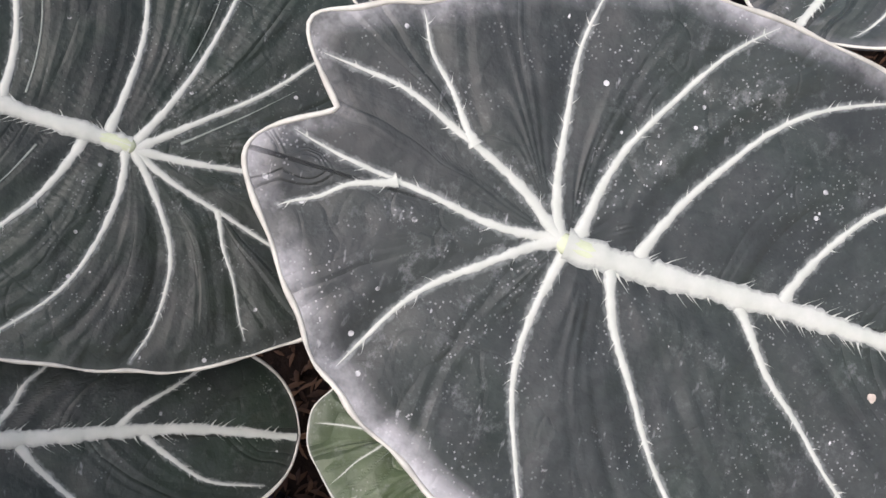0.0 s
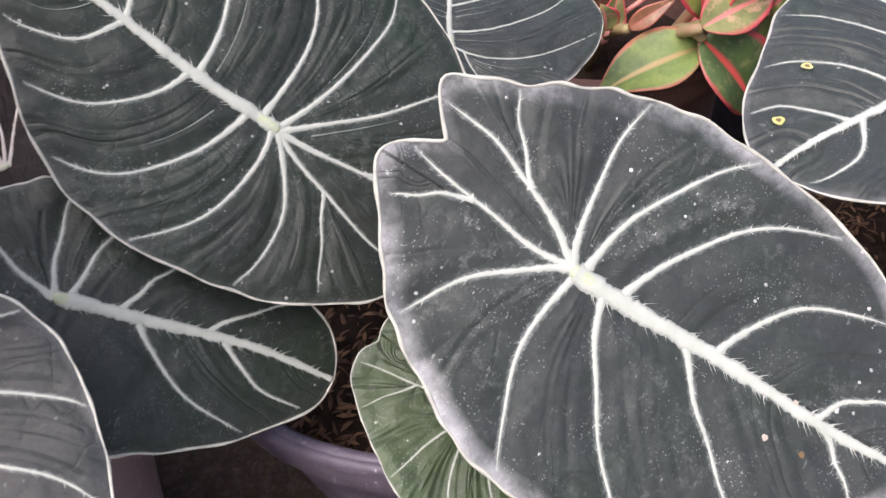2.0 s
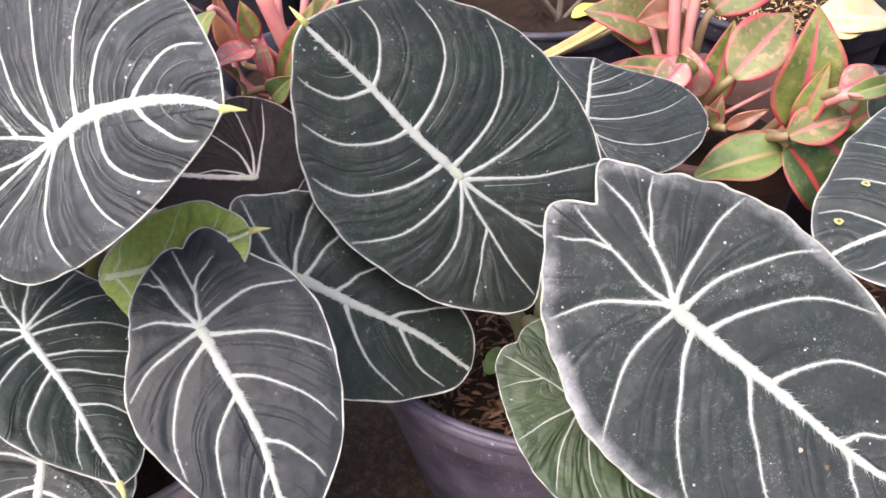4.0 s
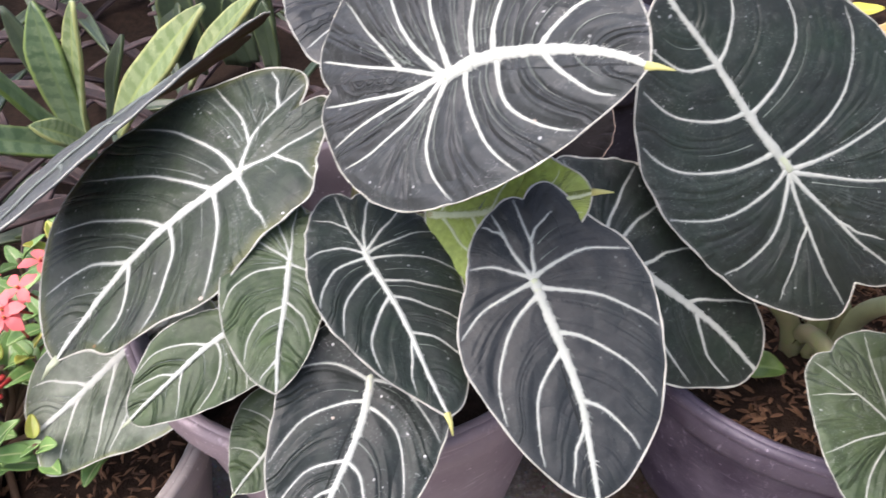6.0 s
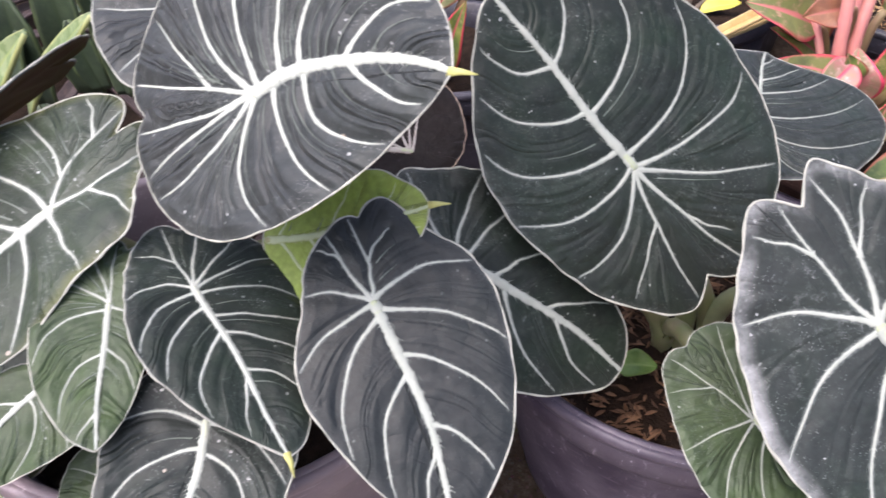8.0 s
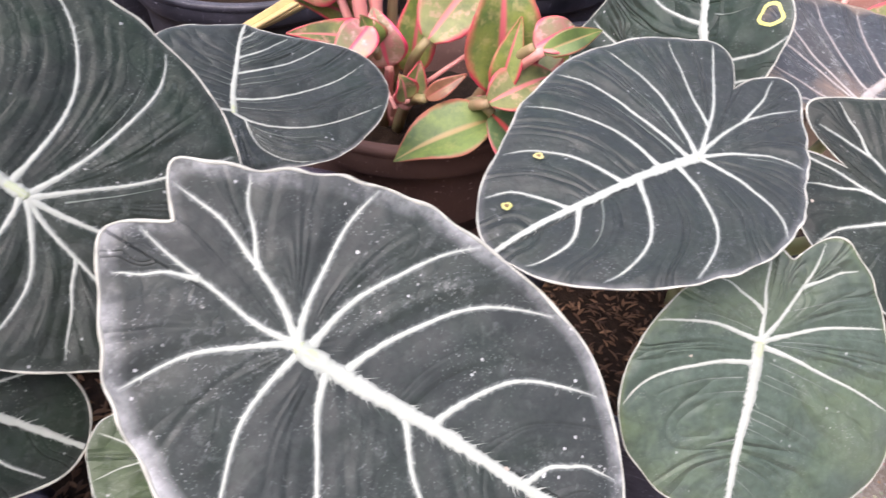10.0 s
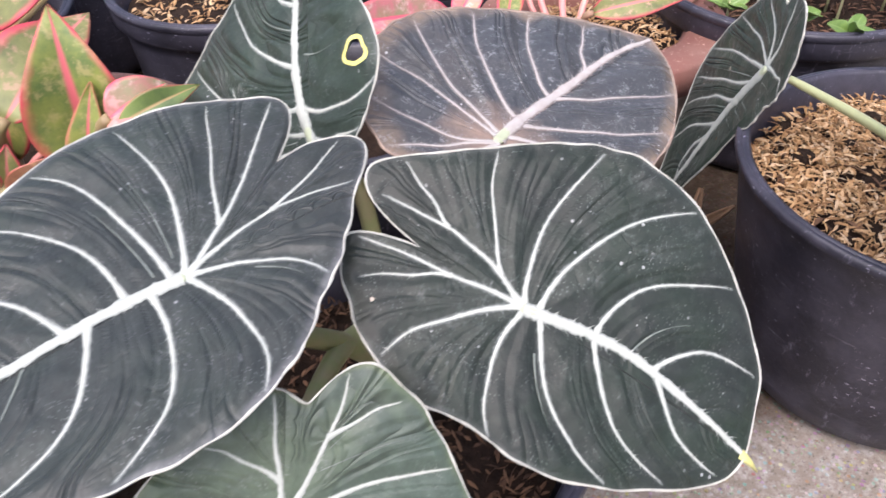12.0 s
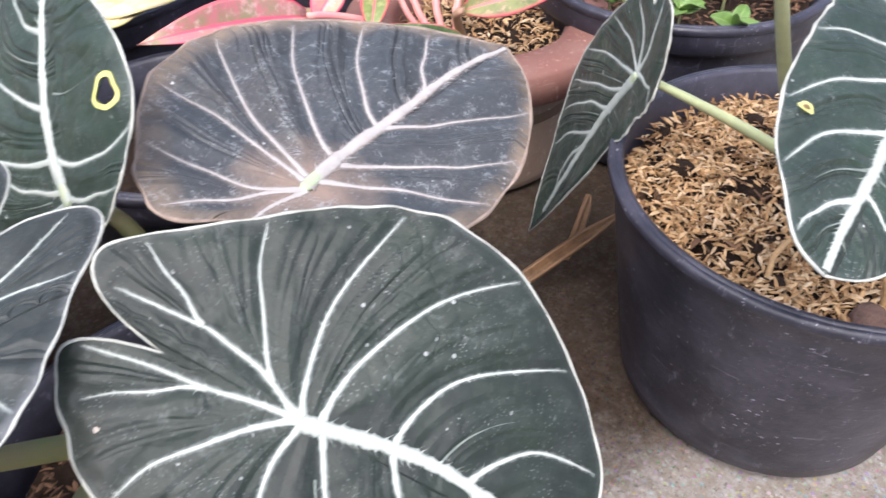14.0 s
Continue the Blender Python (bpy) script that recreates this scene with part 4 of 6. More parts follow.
LEAF_O = dict(at=pose(0.0277, 0.0930, 0.2047, 10.9, -18.5, 74.7), size=0.0618, bend=(0.000, 0.000, -0.049), notch=None,
    rim=(1.00, 0.96, 0.92, 0.88, 0.84, 0.81, 0.78, 0.76, 0.74, 0.73, 0.73, 0.74, 0.75, 0.76, 0.75, 0.74, 0.72, 0.69, 0.66, 0.62, 0.58, 0.54, 0.50, 0.47, 0.44, 0.42, 0.39, 0.37, 0.36, 0.34, 0.32, 0.31, 0.30, 0.28, 0.27, 0.25, 0.24, 0.22, 0.21, 0.20, 0.19, 0.18, 0.18, 0.17, 0.16, 0.16, 0.18, 0.21, 0.24, 0.29, 0.33, 0.37, 0.42, 0.48, 0.54, 0.61, 0.68, 0.75, 0.82, 0.91, 1.00),
    veins=((0.03, 0.02, 0.37, 0.35), (0.05, 0.01, 0.64, 0.22), (0.05, -0.01, 0.68, -0.00), (0.01, 0.06, 0.03, 0.34)))
LEAF_P = dict(at=pose(0.1777, 0.0837, 0.2017, 19.2, 18.5, -23.3), size=0.0472, bend=(0.020, 0.001, -0.040), notch=None,
    rim=(1.00, 0.99, 1.00, 1.03, 1.09, 1.17, 1.25, 1.33, 1.38, 1.41, 1.40, 1.36, 1.29, 1.21, 1.12, 1.04, 0.97, 0.90, 0.84, 0.77, 0.72, 0.67, 0.63, 0.60, 0.58, 0.57, 0.57, 0.58, 0.59, 0.61, 0.63, 0.65, 0.68, 0.70, 0.72, 0.74, 0.75, 0.76, 0.77, 0.77, 0.76, 0.75, 0.74, 0.73, 0.72, 0.71, 0.72, 0.73, 0.75, 0.79, 0.82, 0.86, 0.90, 0.92, 0.93, 0.93, 0.92, 0.91, 0.92, 0.95, 1.00),
    veins=((-0.02, 0.59, 0.16, 0.73, 0.34, 0.92), (-0.02, 0.41, 0.35, 0.63, 0.66, 0.94), (0.02, 0.15, 0.55, 0.37, 1.01, 0.81), (0.03, -0.02, 0.51, -0.02, 1.22, 0.41), (0.08, -0.21, 0.30, -0.33, 0.65, -0.32), (-0.04, 0.79, 0.05, 0.88, 0.11, 0.96), (-0.03, 0.02, -0.59, 0.05)))
LEAF_Q = dict(at=pose(0.1204, -0.0333, 0.1639, -23.4, 10.2, -159.6), size=0.0410, bend=(-0.001, -0.000, -0.037), notch=(177, 0.07),
    rim=(1.00, 0.98, 0.96, 0.94, 0.92, 0.91, 0.89, 0.87, 0.86, 0.84, 0.82, 0.79, 0.76, 0.74, 0.71, 0.69, 0.68, 0.67, 0.66, 0.66, 0.67, 0.68, 0.70, 0.72, 0.75, 0.79, 0.83, 0.85, 0.86, 0.85, 0.85, 0.86, 0.87, 0.87, 0.87, 0.85, 0.84, 0.83, 0.82, 0.81, 0.80, 0.79, 0.79, 0.78, 0.77, 0.77, 0.77, 0.77, 0.78, 0.79, 0.80, 0.82, 0.84, 0.86, 0.89, 0.91, 0.94, 0.96, 0.98, 0.99, 1.00),
    veins=((-0.01, -0.08, 0.21, -0.74), (0.16, -0.41, 0.46, -0.57), (-0.04, -0.11, -0.29, -0.75), (0.06, -0.04, 0.66, -0.13), (0.09, 0.02, 0.64, 0.35), (-0.00, 0.16, 0.42, 0.71), (-0.05, -0.02, -0.55, 0.22)))
LEAF_R = dict(at=pose(0.2841, -0.0376, 0.2158, -2.1, -6.4, 88.4), size=0.0754, bend=(0.048, 0.011, -0.060), notch=(150, 0.34), spots=((0.15, 0.84), (0.31, 0.58)), cleft=0.08,
    rim=(1.00, 0.99, 0.96, 0.92, 0.88, 0.83, 0.80, 0.78, 0.77, 0.77, 0.76, 0.76, 0.77, 0.78, 0.79, 0.80, 0.81, 0.82, 0.84, 0.86, 0.88, 0.90, 0.93, 0.98, 0.98, 0.93, 0.88, 0.90, 0.85, 0.74, 0.65, 0.60, 0.56, 0.52, 0.50, 0.48, 0.46, 0.45, 0.44, 0.44, 0.45, 0.46, 0.47, 0.49, 0.50, 0.52, 0.54, 0.56, 0.58, 0.60, 0.63, 0.65, 0.69, 0.72, 0.76, 0.80, 0.85, 0.90, 0.94, 0.97, 1.00),
    veins=((0.02, -0.04, 0.20, -0.28, 0.57, -0.65), (0.17, -0.20, 0.46, -0.35, 0.72, -0.48), (-0.01, -0.05, 0.09, -0.36, 0.04, -0.74), (0.10, -0.40, 0.19, -0.60, 0.30, -0.80), (0.01, -0.07, -0.11, -0.27, -0.30, -0.37), (-0.05, -0.02, -0.29, -0.07, -0.50, 0.01), (-0.03, 0.13, -0.31, 0.19, -0.49, 0.45), (-0.03, 0.31, -0.27, 0.49, -0.33, 0.77), (-0.00, 0.61, -0.12, 0.75, -0.11, 0.94), (0.05, -0.03, 0.41, -0.15, 0.80, -0.13), (0.05, 0.04, 0.50, 0.06, 0.75, 0.22), (0.04, 0.18, 0.39, 0.23, 0.61, 0.47), (0.05, 0.37, 0.31, 0.50, 0.40, 0.75), (0.05, 0.65, 0.19, 0.74, 0.25, 0.89)))
LEAF_S = dict(at=pose(0.3523, -0.0828, 0.1918, -29.8, 24.5, -167.5), size=0.0737, bend=(0.015, -0.003, -0.091), notch=(178, 0.39), spots=((0.27, -0.47),), cleft=0.07,
    rim=(1.00, 0.98, 0.91, 0.84, 0.77, 0.72, 0.67, 0.63, 0.60, 0.57, 0.54, 0.52, 0.49, 0.47, 0.46, 0.46, 0.47, 0.49, 0.51, 0.52, 0.54, 0.55, 0.57, 0.59, 0.61, 0.62, 0.65, 0.67, 0.70, 0.71, 0.71, 0.74, 0.76, 0.72, 0.68, 0.65, 0.63, 0.62, 0.61, 0.61, 0.62, 0.63, 0.65, 0.67, 0.70, 0.72, 0.75, 0.76, 0.78, 0.80, 0.82, 0.83, 0.84, 0.86, 0.88, 0.91, 0.94, 0.97, 0.98, 0.99, 1.00),
    veins=((-0.04, -0.04, -0.08, -0.22, -0.10, -0.39), (-0.10, -0.39, -0.17, -0.51, -0.23, -0.64), (-0.08, -0.13, -0.27, -0.29, -0.47, -0.38), (-0.07, 0.00, -0.30, -0.08, -0.71, -0.02), (-0.06, 0.09, -0.37, 0.12, -0.68, 0.38), (-0.08, 0.29, -0.31, 0.36, -0.53, 0.68), (-0.10, 0.55, -0.23, 0.66, -0.28, 0.90), (0.00, -0.03, 0.04, -0.29, 0.09, -0.59), (0.06, -0.29, 0.12, -0.41, 0.22, -0.55), (0.04, -0.08, 0.20, -0.23, 0.37, -0.33), (0.04, 0.01, 0.25, 0.00, 0.45, 0.11), (0.02, 0.10, 0.24, 0.25, 0.36, 0.50), (-0.01, 0.30, 0.18, 0.49, 0.26, 0.80), (-0.04, 0.57, 0.09, 0.74, 0.12, 0.95)))
LEAF_T = dict(at=pose(0.2742, -0.0841, 0.1806, -55.4, -10.2, 148.2), size=0.0573, bend=(0.006, 0.003, -0.022), notch=(192, 0.08), spots=((0.37, 0.11),),
    rim=(1.00, 0.99, 0.97, 0.95, 0.94, 0.92, 0.90, 0.89, 0.87, 0.84, 0.81, 0.77, 0.73, 0.69, 0.65, 0.62, 0.59, 0.56, 0.54, 0.52, 0.50, 0.48, 0.46, 0.44, 0.44, 0.44, 0.46, 0.49, 0.52, 0.53, 0.52, 0.50, 0.51, 0.58, 0.66, 0.70, 0.70, 0.69, 0.69, 0.69, 0.68, 0.69, 0.70, 0.71, 0.73, 0.76, 0.79, 0.83, 0.87, 0.93, 0.98, 1.02, 1.05, 1.06, 1.05, 1.04, 1.03, 1.01, 1.01, 1.00, 1.00),
    veins=((-0.02, -0.04, 0.02, -0.23, 0.03, -0.44), (-0.05, -0.04, -0.17, -0.31, -0.25, -0.57), (-0.21, -0.33, -0.34, -0.41, -0.46, -0.45), (0.03, -0.18, 0.16, -0.26, 0.29, -0.31), (-0.10, -0.04, -0.38, -0.13, -0.69, -0.16), (-0.09, 0.02, -0.40, 0.12, -0.81, 0.28), (0.01, -0.02, 0.29, -0.07, 0.56, -0.05), (-0.00, 0.12, 0.31, 0.15, 0.56, 0.26)))
LEAF_U = dict(at=pose(0.3533, 0.0133, 0.1977, 53.9, -23.2, -67.5), size=0.0842, bend=(-0.001, 0.024, -0.078), notch=None, spots=((0.25, 0.31),),
    rim=(1.00, 0.80, 0.68, 0.63, 0.59, 0.56, 0.53, 0.50, 0.47, 0.43, 0.38, 0.33, 0.30, 0.27, 0.25, 0.23, 0.22, 0.21, 0.20, 0.19, 0.18, 0.18, 0.17, 0.17, 0.16, 0.16, 0.16, 0.16, 0.16, 0.16, 0.16, 0.16, 0.16, 0.17, 0.17, 0.18, 0.19, 0.20, 0.22, 0.25, 0.29, 0.33, 0.38, 0.46, 0.56, 0.67, 0.77, 0.84, 0.87, 0.88, 0.85, 0.83, 0.82, 0.81, 0.82, 0.84, 0.87, 0.92, 0.97, 1.00, 1.00),
    veins=((-0.08, 0.33, -0.43, 0.62), (-0.05, 0.16, -0.68, 0.39), (-0.03, 0.07, -0.31, 0.10), (-0.08, 0.58, -0.23, 0.71), (-0.10, 0.72, -0.29, 0.83), (-0.03, 0.17, 0.28, 0.17), (-0.01, 0.02, 0.22, 0.02), (-0.00, -0.01, 0.09, -0.12), (-0.02, 0.00, -0.41, -0.06)))
LEAF_V = dict(at=pose(0.4060, -0.0211, 0.1899, -6.5, 17.8, -79.9), size=0.1306, bend=(0.028, 0.003, -0.010), notch=(195, 0.13),
    rim=(1.00, 0.94, 0.85, 0.76, 0.68, 0.61, 0.55, 0.49, 0.45, 0.41, 0.37, 0.34, 0.31, 0.28, 0.26, 0.24, 0.22, 0.21, 0.21, 0.20, 0.20, 0.20, 0.20, 0.20, 0.20, 0.20, 0.20, 0.21, 0.22, 0.23, 0.22, 0.21, 0.23, 0.28, 0.32, 0.34, 0.34, 0.35, 0.36, 0.36, 0.37, 0.38, 0.40, 0.42, 0.44, 0.47, 0.49, 0.51, 0.54, 0.56, 0.59, 0.61, 0.64, 0.67, 0.70, 0.73, 0.77, 0.81, 0.86, 0.93, 1.00),
    veins=((-0.03, 0.01, -0.19, 0.02, -0.40, 0.00), (-0.05, 0.04, -0.26, 0.10, -0.47, 0.22), (-0.02, 0.15, -0.22, 0.25, -0.42, 0.46), (-0.04, 0.33, -0.16, 0.42, -0.30, 0.62), (-0.04, 0.57, -0.10, 0.65, -0.17, 0.78), (-0.00, 0.33, 0.09, 0.50, 0.21, 0.75), (0.02, 0.13, 0.15, 0.30, 0.28, 0.51), (0.03, 0.06, 0.18, 0.19, 0.33, 0.31), (-0.02, -0.01, -0.10, -0.10, -0.24, -0.15), (-0.01, -0.01, -0.08, -0.14, -0.15, -0.25), (-0.01, -0.04, -0.02, -0.15, -0.04, -0.22)))
LEAF_W = dict(at=pose(0.5783, -0.0307, 0.1570, -76.9, -17.5, 41.1), size=0.1154, bend=(-0.013, -0.009, 0.040), notch=(141, 0.17), spots=((0.23, 0.24), (-0.04, 0.42),),
    rim=(1.18, 1.06, 0.97, 0.89, 0.83, 0.78, 0.74, 0.71, 0.67, 0.62, 0.57, 0.53, 0.48, 0.45, 0.42, 0.39, 0.38, 0.36, 0.35, 0.34, 0.33, 0.32, 0.32, 0.31, 0.31, 0.31, 0.31, 0.31, 0.31, 0.31, 0.30, 0.29, 0.28, 0.27, 0.25, 0.24, 0.23, 0.22, 0.21, 0.21, 0.21, 0.21, 0.20, 0.20, 0.20, 0.19, 0.19, 0.18, 0.18, 0.19, 0.20, 0.22, 0.23, 0.25, 0.26, 0.28, 0.32, 0.40, 0.54, 0.74, 1.18),
    veins=((0.02, 0.02, 0.24, 0.16, 0.49, 0.37), (0.03, 0.13, 0.20, 0.29, 0.41, 0.49), (0.06, 0.26, 0.19, 0.39, 0.31, 0.54), (0.05, 0.45, 0.20, 0.62, 0.27, 0.80), (0.04, -0.01, 0.18, 0.01, 0.45, 0.12), (0.02, -0.03, 0.10, -0.09, 0.22, -0.11), (-0.02, -0.04, 0.03, -0.14, 0.10, -0.25), (-0.04, -0.02, -0.10, -0.06, -0.14, -0.07), (-0.00, 0.52, 0.09, 0.67, 0.06, 0.79)))
LEAF_X = dict(at=pose(0.5547, -0.1353, 0.2127, -4.3, -27.2, 100.5), size=0.1010, bend=(0.006, -0.005, -0.050), notch=(169, 0.31), spots=((0.24, 0.59),),
    rim=(1.00, 0.97, 0.88, 0.80, 0.71, 0.63, 0.55, 0.49, 0.44, 0.41, 0.38, 0.36, 0.34, 0.34, 0.33, 0.33, 0.33, 0.33, 0.33, 0.33, 0.33, 0.34, 0.35, 0.37, 0.41, 0.45, 0.50, 0.56, 0.62, 0.67, 0.72, 0.75, 0.75, 0.71, 0.64, 0.56, 0.49, 0.44, 0.40, 0.38, 0.37, 0.37, 0.36, 0.36, 0.36, 0.36, 0.36, 0.37, 0.37, 0.38, 0.40, 0.42, 0.44, 0.48, 0.52, 0.57, 0.64, 0.72, 0.81, 0.93, 1.00),
    veins=((0.04, 0.07, 0.18, 0.12, 0.32, 0.25), (0.05, -0.02, 0.14, -0.10, 0.26, -0.10), (0.03, 0.23, 0.16, 0.33, 0.29, 0.58), (0.02, 0.46, 0.14, 0.58, 0.21, 0.77), (0.03, 0.76, 0.09, 0.85, 0.10, 0.95), (-0.02, 0.71, -0.09, 0.74, -0.13, 0.83), (-0.03, 0.46, -0.11, 0.45, -0.22, 0.52), (-0.00, 0.18, -0.07, 0.11, -0.17, 0.11), (0.02, -0.06, 0.04, -0.23, 0.07, -0.41)))

# ---- ground ----
def ground_material():
    m, n, l, b = material("concrete")
    v = objvec(n)
    c = mix(n, l, grey(n, l, tex_noise(n, l, 5, 6, 0.65, v), 0.35, 0.7), (0.165, 0.136, 0.110), (0.28, 0.240, 0.200))
    c = mix(n, l, grey(n, l, tex_noise(n, l, 170, 4, 0.7, v), 0.45, 0.7), c, (0.36, 0.335, 0.305))
    c = mix(n, l, maths(n, l, "MULTIPLY", grey(n, l, tex_noise(n, l, 420, 2, 0.6, v), 0.6, 0.7), 0.6), c, (0.09, 0.08, 0.07))
    grit = n.new("ShaderNodeTexVoronoi")
    grit.inputs["Scale"].default_value = 330
    l.new(v, grit.inputs["Vector"])
    stone = maths(n, l, "MULTIPLY", maths(n, l, "LESS_THAN", grit.outputs["Distance"], 0.34), 0.45)
    c = mix(n, l, stone, c, grit.outputs["Color"], "SOFT_LIGHT")
    c = mix(n, l, maths(n, l, "MULTIPLY", stone, grey(n, l, tex_noise(n, l, 120, 3, 0.6, v), 0.5, 0.65)), c, (0.55, 0.50, 0.43))
    # damp brown earth washed out from the pots, plus shade round them painted in
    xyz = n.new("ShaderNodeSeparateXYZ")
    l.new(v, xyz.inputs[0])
    damp_shade = maths(n, l, "ADD", maths(n, l, "MULTIPLY", xyz.outputs[1], 5.0), tex_noise(n, l, 9, 5, 0.6, v))
    # shade of the gap between two pots, painted as a round dark patch
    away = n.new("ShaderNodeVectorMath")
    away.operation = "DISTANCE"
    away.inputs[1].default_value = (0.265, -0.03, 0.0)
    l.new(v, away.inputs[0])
    gap_shade = maths(n, l, "MAXIMUM", maths(n, l, "SUBTRACT", 0.9, maths(n, l, "MULTIPLY", away.outputs["Value"], 7.5)), 0.0)
    damp_shade = maths(n, l, "ADD", damp_shade, gap_shade)
    # brown floor beside the husk pot, its deep shade painted in too
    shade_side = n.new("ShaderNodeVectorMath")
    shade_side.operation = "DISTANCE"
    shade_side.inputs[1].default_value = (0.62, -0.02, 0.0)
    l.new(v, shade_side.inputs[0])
    damp_shade = maths(n, l, "ADD", damp_shade, maths(n, l, "MAXIMUM", maths(n, l, "SUBTRACT", 1.35, maths(n, l, "MULTIPLY", shade_side.outputs["Value"], 8.0)), 0.0))
    # holds the darkening back at low x, where the lit concrete stays pale
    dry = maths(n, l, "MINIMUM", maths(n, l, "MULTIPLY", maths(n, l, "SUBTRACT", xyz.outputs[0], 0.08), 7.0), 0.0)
    damp_shade = maths(n, l, "ADD", damp_shade, maths(n, l, "MAXIMUM", dry, -1.2))
    c = mix(n, l, maths(n, l, "MULTIPLY", grey(n, l, damp_shade, 0.12, 0.52), 0.95), c, (0.17, 0.13, 0.10), "MULTIPLY")
    l.new(c, b.inputs["Base Color"])
    b.inputs["Roughness"].default_value = 0.9
    b.inputs["Specular IOR Level"].default_value = 0.12
    h = maths(n, l, "ADD", tex_noise(n, l, 260, 5, 0.7, v), maths(n, l, "MULTIPLY", tex_noise(n, l, 30, 3, 0.6, v), 1.5))
    bump(n, l, b, h, 0.6, 0.0025)
    return m


def build_ground():
    k = 60
    xs = np.concatenate([[-40, -8, -2], np.linspace(-0.8, 1.6, k), [3, 9, 41]])
    ys = np.concatenate([[-40, -8, -2], np.linspace(-0.8, 1.6, k), [3, 9, 41]])
    verts = [(x, y, 0.002 * math.sin(9 * x + 4 * y) * math.exp(-x * x - y * y) - 0.002) for y in ys for x in xs]
    w = len(xs)
    faces = [(j * w + i, j * w + i + 1, (j + 1) * w + i + 1, (j + 1) * w + i) for j in range(len(ys) - 1) for i in range(w - 1)]
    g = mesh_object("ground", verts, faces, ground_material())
    tagged(g, "grey-brown rough concrete yard floor with grit", "ground", kind="structure")


build_ground()


# ---- pots ----
def pot_material(name, colour, scuff, rough=0.45, amount=0.5):
    m, n, l, b = material(name)
    v = objvec(n)
    mp = n.new("ShaderNodeMapping")
    mp.inputs["Scale"].default_value = (1, 1, 0.35)
    l.new(v, mp.inputs[0])
    c = mix(n, l, maths(n, l, "MULTIPLY", grey(n, l, tex_noise(n, l, 14, 6, 0.7, v), 0.4, 0.7), amount), colour, scuff)
    sc = grey(n, l, tex_noise(n, l, 190, 5, 0.75, mp.outputs[0]), 0.6, 0.72)
    c = mix(n, l, maths(n, l, "MULTIPLY", sc, amount), c, tuple(min(1, 1.6 * s + 0.03) for s in scuff))
    nick = maths(n, l, "MULTIPLY", grey(n, l, tex_noise(n, l, 520, 3, 0.6, v), 0.66, 0.72), grey(n, l, tex_noise(n, l, 20, 3, 0.6, v), 0.42, 0.6))
    c = mix(n, l, maths(n, l, "MULTIPLY", nick, 0.8), c, tuple(min(1, 2.2 * s + 0.1) for s in scuff))
    chip = n.new("ShaderNodeTexVoronoi")
    chip.inputs["Scale"].default_value = 230
    flat = n.new("ShaderNodeMapping")
    flat.inputs["Scale"].default_value = (0.6, 0.6, 1.5)
    l.new(v, flat.inputs[0])
    l.new(flat.outputs[0], chip.inputs["Vector"])
    chips = maths(n, l, "MULTIPLY", maths(n, l, "LESS_THAN", chip.outputs["Distance"], 0.15), grey(n, l, tex_noise(n, l, 60, 4, 0.7, v), 0.52, 0.60))
    c = mix(n, l, maths(n, l, "MULTIPLY", chips, 0.75), c, tuple(min(1, 2.2 * s + 0.10) for s in scuff))
    band = n.new("ShaderNodeMapping")
    band.inputs["Scale"].default_value = (1, 1, 9)
    band.inputs["Rotation"].default_value = (0.06, -0.05, 0)
    l.new(v, band.inputs[0])
    scratch = maths(n, l, "MULTIPLY", grey(n, l, tex_noise(n, l, 34, 5, 0.7, band.outputs[0]), 0.60, 0.68), grey(n, l, tex_noise(n, l, 26, 3, 0.6, v), 0.46, 0.6))
    c = mix(n, l, maths(n, l, "MULTIPLY", scratch, 0.5), c, tuple(min(1, 1.5 * s + 0.05) for s in scuff))
    l.new(c, b.inputs["Base Color"])
    l.new(maths(n, l, "ADD", maths(n, l, "MULTIPLY", tex_noise(n, l, 40, 4, 0.6, v), 0.3), rough - 0.15), b.inputs["Roughness"])
    bump(n, l, b, tex_noise(n, l, 220, 4, 0.7, v), 0.25, 0.0008)
    return m


POT_BLACK = pot_material("pot_black", (0.019, 0.018, 0.026), (0.105, 0.098, 0.128), 0.42, 0.62)
POT_PURPLE = pot_material("pot_purple", (0.050, 0.038, 0.062), (0.19, 0.16, 0.20), 0.42, 0.85)
POT_MAUVE = pot_material("pot_mauve", (0.22, 0.17, 0.19), (0.34, 0.28, 0.30), 0.55)
POT_PALE = pot_material("pot_pale", (0.30, 0.27, 0.26), (0.42, 0.38, 0.36), 0.6)
POT_TAN = pot_material("pot_tan", (0.26, 0.18, 0.13), (0.36, 0.28, 0.22), 0.8)
POT_CLAY = pot_material("pot_clay", (0.10, 0.048, 0.038), (0.16, 0.085, 0.065), 0.8)
POT_LIP = pot_material("pot_lip", (0.19, 0.078, 0.058), (0.23, 0.145, 0.115), 0.8, 0.8)
SOIL = plain("soil", (0.038, 0.024, 0.017), 0.95, 0.25, 180, 0.9, 0.1, (0.016, 0.011, 0.008))
def husk_material(name, *tones):
    """Dry scraps whose tone differs from piece to piece."""
    m, n, l, b = material(name)
    piece = n.new("ShaderNodeNewGeometry").outputs["Random Per Island"]
    c = ramp(n, l, piece, *tones)
    c = mix(n, l, maths(n, l, "MULTIPLY", grey(n, l, tex_noise(n, l, 420, 4, 0.6, objvec(n)), 0.35, 0.7), 0.45), c, (0.16, 0.085, 0.04))
    l.new(c, b.inputs["Base Color"])
    b.inputs["Roughness"].default_value = 0.75
    b.inputs["Specular IOR Level"].default_value = 0.25
    return m


